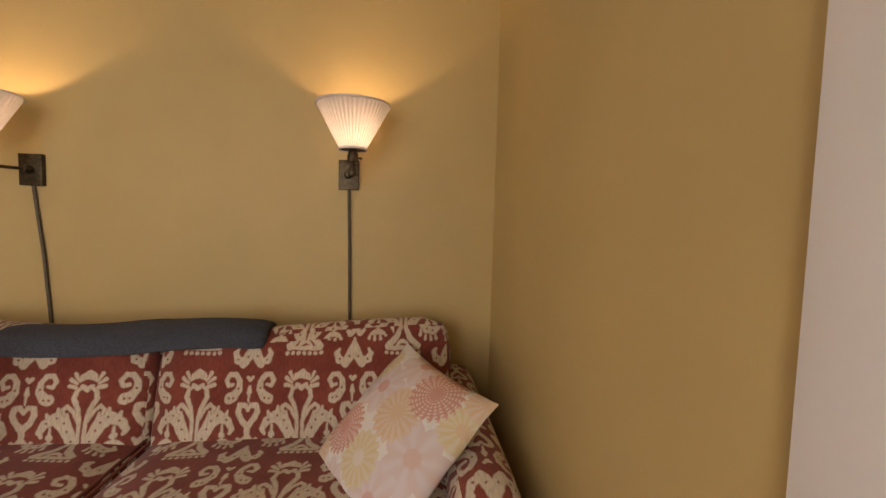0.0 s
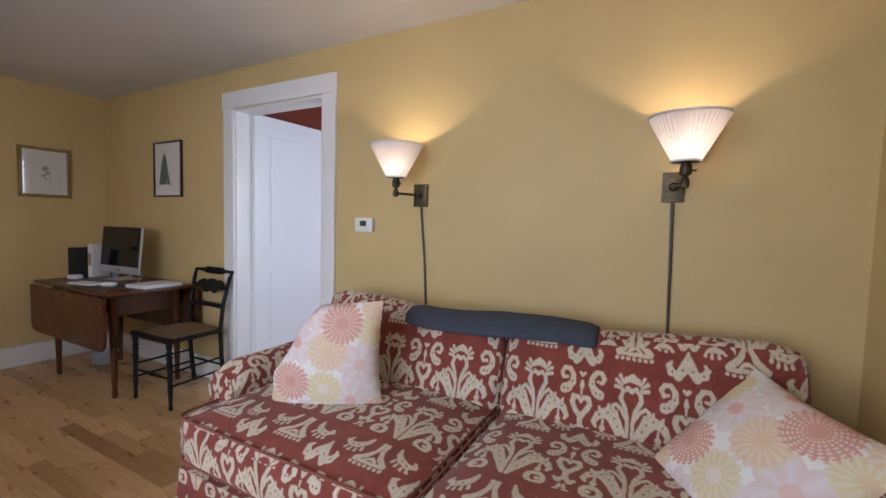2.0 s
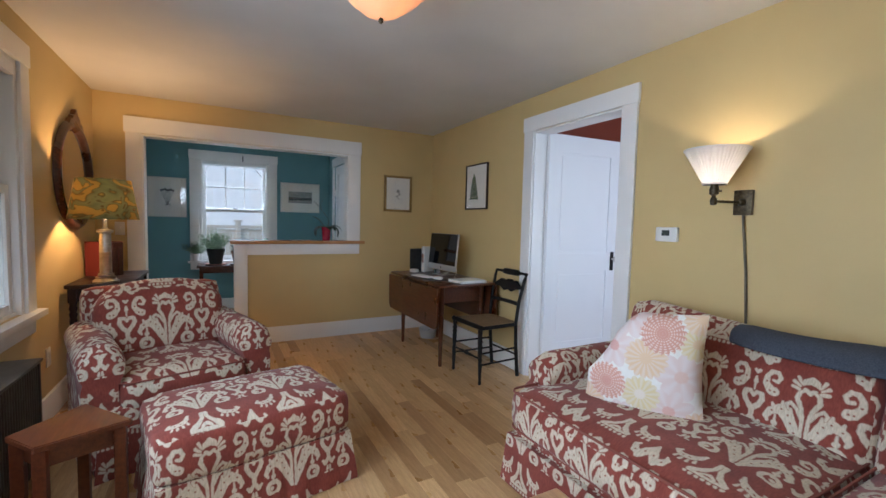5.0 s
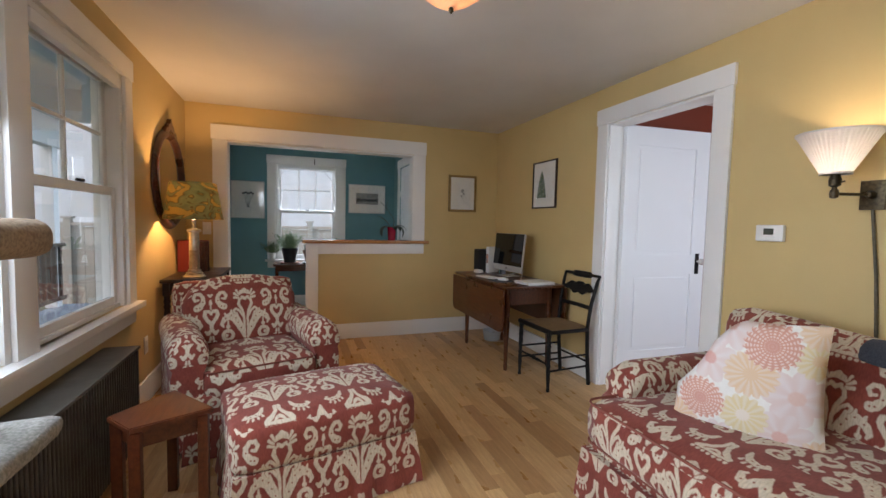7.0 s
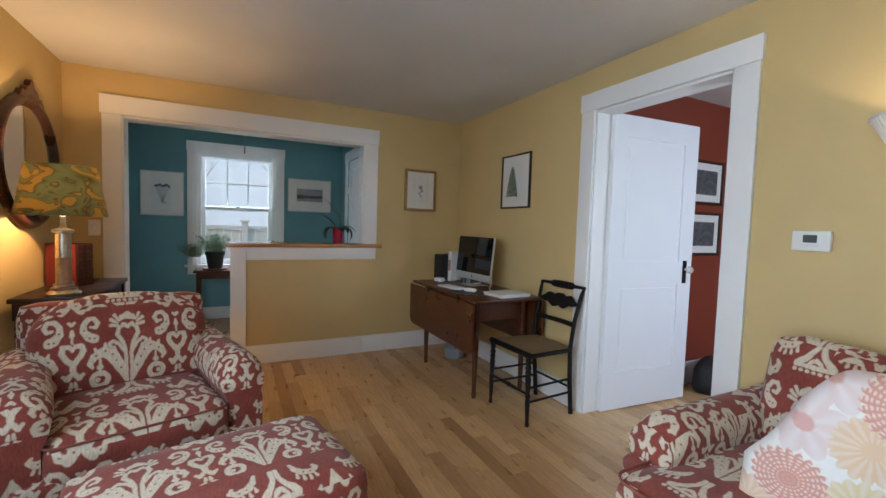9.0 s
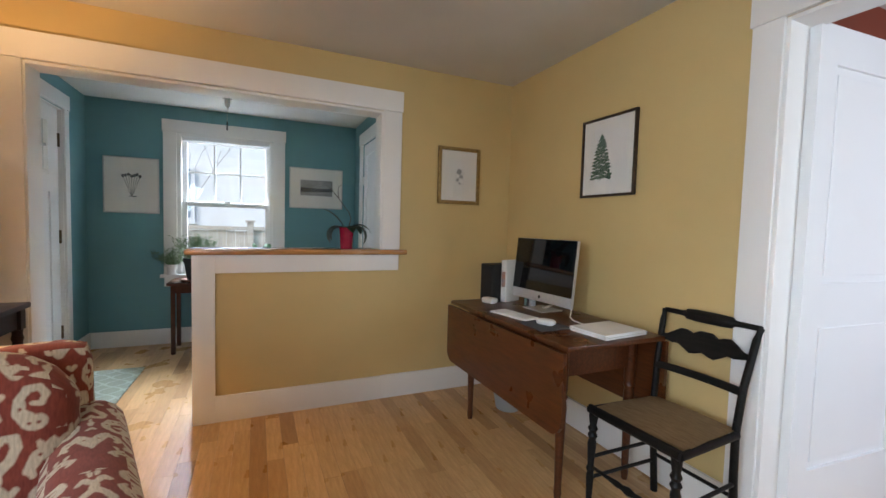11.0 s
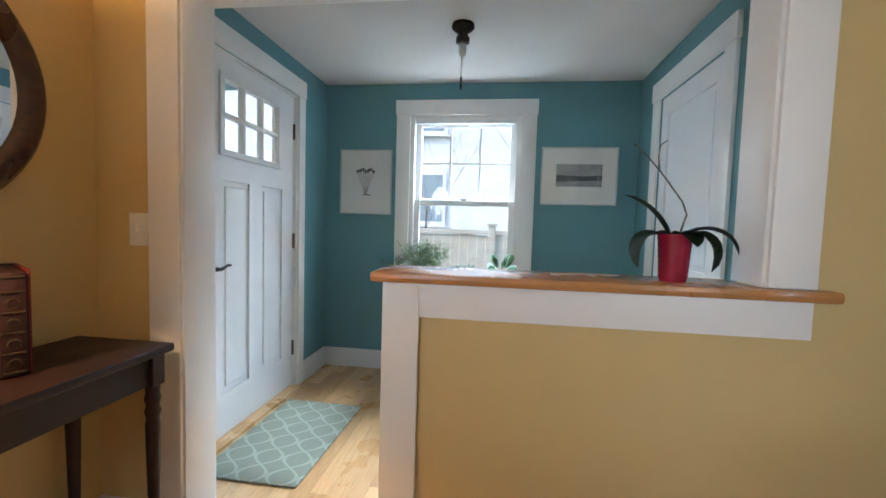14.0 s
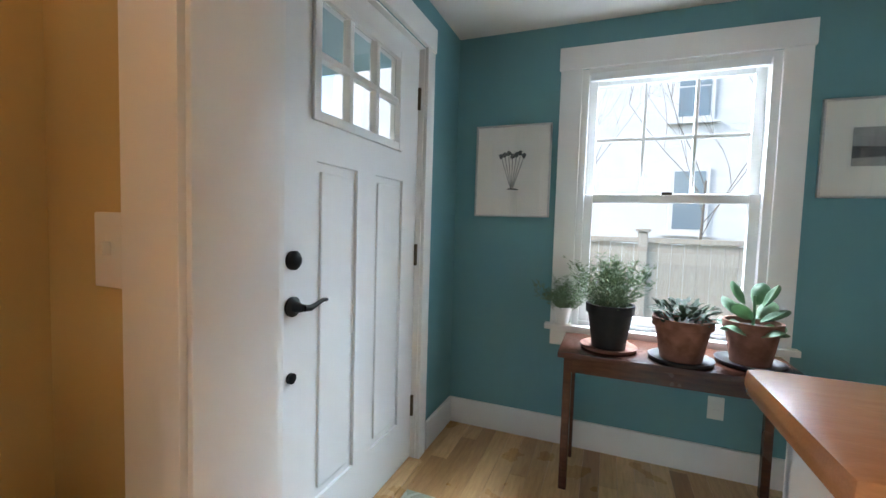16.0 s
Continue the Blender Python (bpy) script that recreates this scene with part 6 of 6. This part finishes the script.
def leaf_mesh(bm, base, direction, length, width, droop, thick=0.002, fold=0.2, segs=8):
    """A broad leaf that arches from its base."""
    d = Vector(direction).normalized()
    flat = Vector((d.x, d.y, 0)).normalized()
    side = Vector((-flat.y, flat.x, 0))
    prev = None
    pos = Vector(base)
    ang = math.asin(max(-1, min(1, d.z)))
    for k in range(segs + 1):
        f = k / segs
        w = width * (math.sin(math.pi * min(1, 0.10 + f * 0.86)) ** 0.6) * (0.6 if k == 0 else 1)
        if k == segs:
            w = width * 0.06
        up = Vector((0, 0, 1)) * (fold * w)
        now = [bm.verts.new(pos + side * w + up), bm.verts.new(pos), bm.verts.new(pos - side * w + up)]
        if prev:
            bm.faces.new((prev[0], prev[1], now[1], now[0]))
            bm.faces.new((prev[1], prev[2], now[2], now[1]))
        prev = now
        a = ang - droop * f
        pos = pos + (flat * math.cos(a) + Vector((0, 0, 1)) * math.sin(a)) * length / segs


def leaves(rows, thick=0.003):
    bm = bmesh.new()
    for r in rows:
        leaf_mesh(bm, *r)
    bmesh.ops.solidify(bm, geom=bm.faces[:], thickness=thick)
    return bm


TZ = 0.63
p1 = pot("potted_rosemary", (-7.03, 0.005, TZ), 0.104, 0.215, PLASTIC_BLACK, "bushy grey-green rosemary in a black pot on a clay saucer", 0.122, TERRACOTTA)
tagged(part("foliage", blades(85, 0.17, 0.26, 0.0024, 0.032, 11, 0.17, 0.22, 11), LEAF_GREY, p1), kind="stuff")
p0 = pot("potted_herb", (-7.295, -0.235, 0.66), 0.046, 0.10, PLASTIC_WHITE, "feathery green herb in a small white pot on the sill", 0.048, PLASTIC_WHITE)
tagged(part("foliage", blades(70, 0.12, 0.20, 0.0016, 0.030, 12, 0.08, 0.5, 10), LEAF_GREY, p0), kind="stuff")
p2 = pot("potted_succulent", (-6.98, 0.30, TZ), 0.114, 0.19, TERRACOTTA, "trailing dark succulent in a brown clay pot", 0.125, PLASTIC_BLACK)
rg = random.Random(21)
rows = []
for k in range(210):
    a, r = rg.uniform(0, 6.28), 0.115 * rg.random() ** 0.6
    rows.append(((r * math.cos(a), r * math.sin(a), 0.165 + rg.uniform(0, 0.085)), (math.cos(a) * 0.8 + rg.uniform(-0.3, 0.3), math.sin(a) * 0.8, rg.uniform(0.0, 1.2)), rg.uniform(0.028, 0.05), rg.uniform(0.007, 0.012), 0.4, 0.003, 0.3, 4))
tagged(part("foliage", leaves(rows, 0.004), LEAF_JADE, p2, smooth=60), kind="stuff")
p3 = pot("potted_kalanchoe", (-7.06, 0.575, TZ), 0.104, 0.19, TERRACOTTA, "broad-leaved green kalanchoe in a terracotta pot", 0.128, PLASTIC_BLACK)
rg = random.Random(4)


def paddle(base, a, lift, length, width):
    """A thick rounded leaf blade that leans outwards, cupped a little."""
    d = Vector((math.cos(a) * math.cos(lift), math.sin(a) * math.cos(lift), math.sin(lift)))
    side = Vector((-math.sin(a), math.cos(a), 0))
    n = d.cross(side)
    bm = bmesh.new()
    rings = []
    for q in range(1, 5):
        rho = q / 4
        ring = []
        for w in range(16):
            th = 2 * math.pi * w / 16
            u, v = rho * math.cos(th), rho * math.sin(th)
            taper = 0.72 + 0.28 * u
            ring.append(bm.verts.new(Vector(base) + d * (0.02 + length / 2 * (1 + u)) + side * width * v * taper - n * (0.25 * length * (rho * rho * (0.5 + 0.5 * abs(v)) - 0.3 * u))))
        rings.append(ring)
    mid = bm.verts.new(Vector(base) + d * (0.02 + length / 2))
    for w in range(16):
        bm.faces.new((mid, rings[0][w], rings[0][(w + 1) % 16]))
        for p, q in zip(rings, rings[1:]):
            bm.faces.new((p[w], q[w], q[(w + 1) % 16], p[(w + 1) % 16]))
    bmesh.ops.solidify(bm, geom=bm.faces[:], thickness=0.004)
    return bm


for k in range(11):
    tier = k // 4
    a = k * 1.63 + 0.5
    part("leaf", paddle((0, 0, 0.165 + 0.045 * tier), a, radians((4, 24, 48)[tier] + 8 * rg.random()), 0.135 - 0.012 * tier, 0.060 - 0.006 * tier), LEAF_GREEN, p3, smooth=70)
part("stem", tube([(0, 0, 0.15), (0.004, 0.003, 0.23), (0, 0, 0.30)], 0.006, 8), LEAF_GREEN, p3)

# orchid on the cap
orc = thing("potted_orchid", Matrix.Translation((-5.385, 1.09, 1.032)), "leafy orchid with bare stems in a crimson glazed pot", "potted plant")
prof = [(0.037, 0.0), (0.039, 0.004)]
for k in range(7):
    z = 0.010 + k * 0.019
    prof += [(0.040 + 0.0012 * k, z), (0.042 + 0.0012 * k, z + 0.009)]
prof += [(0.050, 0.150), (0.046, 0.150), (0.043, 0.128), (0.0, 0.126)]
part("pot", turned(prof, 32, cap=False), RED_GLAZE, orc, "ribbed crimson glazed pot", smooth=35)
part("soil", turned([(0.044, 0.12), (0.044, 0.130), (0.02, 0.138)], 20), SOIL, orc)
for a, length, w, z, droop in ((-95, 0.22, 0.030, 2.2, 0.85), (-80, 0.22, 0.038, 0.7, 3.0), (-115, 0.18, 0.034, 0.6, 2.8), (75, 0.22, 0.034, 1.0, 2.3), (100, 0.25, 0.022, 0.8, 3.1), (40, 0.15, 0.032, 0.9, 2.2), (10, 0.13, 0.030, 0.9, 2.0), (170, 0.15, 0.030, 0.7, 2.2)):
    a = radians(a)
    part("leaf", leaves([((0.012 * math.cos(a), 0.012 * math.sin(a), 0.132), (math.cos(a), math.sin(a), z), length * 0.93, w * 1.2, droop, 0.003, 0.25, 10)], 0.003), LEAF_DARK, orc, "long dark green strap leaf", smooth=70)
part("stem", tube([(0, 0.01, 0.14), (0.0, 0.03, 0.21), (0.0, 0.015, 0.25), (-0.005, -0.05, 0.34), (-0.01, -0.10, 0.40), (-0.01, -0.135, 0.43)], 0.0032, 8, 0.002), BARK, orc, "bare flower stem", smooth=60)
part("stem", tube([(-0.005, -0.055, 0.345), (-0.008, -0.06, 0.39), (-0.008, -0.055, 0.425), (-0.01, -0.035, 0.44)], 0.0026, 8, 0.0016), BARK, orc, "bare flower stem", smooth=60)

# ---- outside ----
GRASS = speckled("winter_lawn", (0.10, 0.105, 0.05), (0.17, 0.15, 0.085), 3, 0.95, 0.5)
SIDING = speckled("white_siding", (0.62, 0.625, 0.63), (0.67, 0.675, 0.68), 3, 0.6, 0.1)
FENCE = wood("weathered_fence", (0.36, 0.31, 0.26), (0.45, 0.40, 0.34), 0.85, along=(9, 9, 1))
PORCH = speckled("grey_porch_paint", (0.16, 0.19, 0.22), (0.21, 0.24, 0.27), 8, 0.6, 0.1)
PORCH_RAIL = speckled("brown_porch_stain", (0.05, 0.035, 0.027), (0.09, 0.065, 0.05), 20, 0.7, 0.2)
GLASS_DARK = mat("far_window_glass", (0.20, 0.26, 0.31), 0.1)
G0 = -0.55
bm = bmesh.new()
for k, (x0, x1, y0, y1) in enumerate(((-600, 600, -600, 600),)):
    bm.faces.new([bm.verts.new(p) for p in ((x0, y0, G0), (x1, y0, G0), (x1, y1, G0), (x0, y1, G0))])
solid("ground", bm, GRASS, "winter lawn round the house", "ground", "structure")

fen = thing("fence", Matrix.Identity(4), "weathered board fence in the neighbouring yard", "fence")
rg = random.Random(8)
for k in range(64):
    y = -5.0 + k * 0.152
    part("board", one_box(-11.22, -11.20, y, y + 0.146, G0, 1.02 + rg.uniform(-0.01, 0.01)), FENCE, fen)
for y in (-4.2, -1.9, 0.42, 2.75):
    part("post", one_box(-11.26, -11.14, y - 0.06, y + 0.06, G0, 1.18, 0.01), FENCE, fen)
    part("post_cap", one_box(-11.29, -11.11, y - 0.09, y + 0.09, 1.181, 1.22, 0.01), FENCE, fen)
part("rail", one_box(-11.25, -11.15, -5.0, 4.7, 1.03, 1.10, 0.01), FENCE, fen)

hs = thing("house", Matrix.Identity(4), "white clapboard house beyond the fence", "house")
part("wall", one_box(-26, -17, -9, 7.5, G0, 7.2), SIDING, hs)
for k in range(46):
    z = G0 + 0.1 + k * 0.165
    part("clapboard", one_box(-16.995, -16.985, -9, 7.5, z, z + 0.164, 0.002), SIDING, hs)
bm = bmesh.new()
vs = [bm.verts.new(p) for p in ((-26.4, -9.4, 7.2), (-16.6, -9.4, 7.2), (-16.6, 7.9, 7.2), (-26.4, 7.9, 7.2), (-21.5, -9.4, 11), (-21.5, 7.9, 11))]
for f in ((0, 1, 4), (2, 3, 5), (1, 2, 5, 4), (3, 0, 4, 5), (0, 3, 2, 1)):
    bm.faces.new([vs[k] for k in f])
part("roof", bm, speckled("grey_shingles", (0.10, 0.10, 0.105), (0.16, 0.16, 0.165), 9, 0.9, 0.4), hs, "grey shingle roof")
for y, z in ((-5.2, 1.2), (-1.6, 1.2), (1.8, 1.2), (5.8, 1.2), (-5.2, 4.0), (-1.6, 4.0), (1.8, 4.0), (5.8, 4.0)):
    win = part("window", one_box(-16.96, -16.90, y - 0.44, y + 0.44, z - 0.06, z + 1.62, 0.01), SIDING, hs)
    part("pane", one_box(-16.92, -16.885, y - 0.34, y + 0.34, z + 0.06, z + 0.76), GLASS_DARK, win)
    part("pane", one_box(-16.92, -16.885, y - 0.34, y + 0.34, z + 0.80, z + 1.50), GLASS_DARK, win)
    part("sill", one_box(-16.95, -16.84, y - 0.58, y + 0.58, z - 0.12, z - 0.061), SIDING, win)


def bare_tree(at, height, seed, spread=0.5):
    """A leafless tree: trunk and branches that fork and thin out."""
    rg = random.Random(seed)
    t = thing("bare_tree", Matrix.Translation(at), "leafless grey winter tree with thin branches", "tree", "winter trees")
    bm_trunk = tube([(0, 0, -0.05), (0.03, 0.02, height * 0.2), (0.0, 0.06, height * 0.42)], 0.020 * height / 4, 10, 0.012 * height / 4)
    part("trunk", bm_trunk, BARK, t, smooth=60)
    bm = bmesh.new()

    def grow(p, d, l, r, depth):
        pts, q, v = [p], p, d
        for _ in range(4):
            v = (v + Vector((rg.uniform(-1, 1), rg.uniform(-1, 1), rg.uniform(-0.3, 0.6))) * 0.22).normalized()
            q = q + v * l / 4
            pts.append(q)
        tb = tube(pts, r, 5, r * 0.5)
        me = bpy.data.meshes.new("limb")
        tb.to_mesh(me)
        tb.free()
        bm.from_mesh(me)
        bpy.data.meshes.remove(me)
        if depth:
            for _ in range(rg.choice((2, 3, 3))):
                k = rg.choice((2, 3, 4))
                nd = (v + Vector((rg.uniform(-1, 1), rg.uniform(-1, 1), rg.uniform(0.0, 0.8))) * spread * 1.5).normalized()
                grow(pts[k], nd, l * rg.uniform(0.6, 0.8), r * 0.55, depth - 1)

    for k in range(5):
        a = k * 1.3 + rg.random()
        grow(Vector((0, 0.03, height * (0.25 + 0.04 * k))), Vector((math.cos(a) * 0.6, math.sin(a) * 0.6, 1)).normalized(), height * 0.36, 0.006 * height / 4, 3)
    part("crown", bm, BARK, t, "fine bare branches")
    return t


bare_tree((-13.0, -1.1, G0), 5.5, 1)
bare_tree((-14.2, 1.6, G0), 6.5, 2)
bare_tree((-9.0, -9.0, G0), 7.0, 3)
bare_tree((-4.0, -12.0, G0), 8.0, 4)

# porch before the south wall
solid("porch_floor", one_box(-8.2, 0.3, -3.1, S - T - 0.01, -0.14, -0.04), PORCH, "grey painted porch floor", "porch", "structure")
solid("porch_ceiling", one_box(-8.2, 0.3, -3.3, S - T - 0.01, 2.55, 2.72), speckled("pale_porch_ceiling", (0.30, 0.42, 0.47), (0.34, 0.46, 0.51), 4, 0.6, 0.05), "blue-grey painted porch ceiling", "ceiling", "structure")
# added beam that cuts the sky's light into the south windows
solid("porch_beam", one_box(-8.2, 0.3, -3.16, -3.0, 2.16, 2.549, 0.01), SIDING, "white beam added under the porch roof edge to block sky", "beam", "structure")
pr = thing("porch_railing", Matrix.Identity(4), "stained porch railing with square balusters", "railing")
part("top_rail", one_box(-8.1, 0.2, -3.04, -2.96, 0.80, 0.85, 0.006), PORCH_RAIL, pr)
part("bottom_rail", one_box(-8.1, 0.2, -3.03, -2.97, 0.06, 0.11, 0.006), PORCH_RAIL, pr)
for k in range(64):
    x = -8.0 + k * 0.128
    part("baluster", one_box(x - 0.02, x + 0.02, -3.02, -2.98, 0.11, 0.80), PORCH_RAIL, pr)
for x in (-8.0, -5.2, -2.4, 0.1):
    solid("porch_post", one_box(x - 0.07, x + 0.07, -3.15, -3.01, -0.04, 2.159, 0.01), SIDING, "white square porch post", "post", group="porch posts")


# ---- oak strip floor ----
bm = one_box(NW_X - T, E + T, S - T, N + T, FLOOR - 0.12, FLOOR - 0.0125)
box(bm, RX - 0.1, -1.2, N + T + 0.001, RN, FLOOR - 0.12, FLOOR - 0.0125)
structure("floor", bm, SUBFLOOR, "narrow oak strip floor, satin varnished", "floor")
floor = bpy.data.objects["floor"]
PW = 0.083
plank_meshes = {}


def plank_mesh(length):
    key = round(length, 2)
    if key not in plank_meshes:
        bm = bmesh.new()
        l, w, b = key / 2 - 0.0002, PW / 2 - 0.0002, 0.0004
        lo = [bm.verts.new((x, y, -0.012)) for x, y in ((-l, -w), (l, -w), (l, w), (-l, w))]
        hi = [bm.verts.new((x, y, 0)) for x, y in ((-l + b, -w + b), (l - b, -w + b), (l - b, w - b), (-l + b, w - b))]
        bm.faces.new(hi)
        for k in range(4):
            j = (k + 1) % 4
            bm.faces.new((lo[k], lo[j], hi[j], hi[k]))
        me = bpy.data.meshes.new("plank")
        bm.to_mesh(me)
        bm.free()
        me.materials.append(OAK_NEAR)
        plank_meshes[key] = me
    return plank_meshes[key]


rest_v, rest_f = [], []
rng = random.Random(7)
rows_n = int((RN - S + T) / PW) + 1
near = 0
for r in range(rows_n):
    y = S - 0.10 + (r + 0.5) * PW
    x = NW_X - 0.08 - rng.random() * 0.8
    x_start, x_end = NW_X - 0.08, 0.10
    if y > NN_Y + T:
        x_start = W - 0.08
    if y > N + T:
        x, x_start, x_end = RX - rng.random() * 0.5, RX - 0.05, -1.25
    while x < x_end:
        l = round(rng.uniform(0.32, 1.25), 1)
        a, b = max(x, x_start), min(x + l, x_end)
        whole = a == x and b == x + l
        x += l
        if b - a < 0.05:
            continue
        cx = (a + b) / 2
        if near < 300 and -5.6 < cx < -1.6 and 0.0 < y < 2.1 and whole:
            ob = new("plank", plank_mesh(l))
            ob.location = (cx, y, FLOOR)
            ob.parent = floor
            near += 1
        else:
            k = len(rest_v)
            p, q, w, e = a + 0.0002, b - 0.0002, PW / 2 - 0.0002, 0.0004
            rest_v += [(p, y - w, FLOOR - 0.012), (q, y - w, FLOOR - 0.012), (q, y + w, FLOOR - 0.012), (p, y + w, FLOOR - 0.012), (p + e, y - w + e, FLOOR), (q - e, y - w + e, FLOOR), (q - e, y + w - e, FLOOR), (p + e, y + w - e, FLOOR)]
            rest_f += [(k + 4, k + 5, k + 6, k + 7), (k, k + 1, k + 5, k + 4), (k + 1, k + 2, k + 6, k + 5), (k + 2, k + 3, k + 7, k + 6), (k + 3, k, k + 4, k + 7)]
me = bpy.data.meshes.new("planks")
me.from_pydata(rest_v, [], rest_f)
me.materials.append(OAK_FAR)
tagged(new("planks", me), kind="stuff").parent = floor
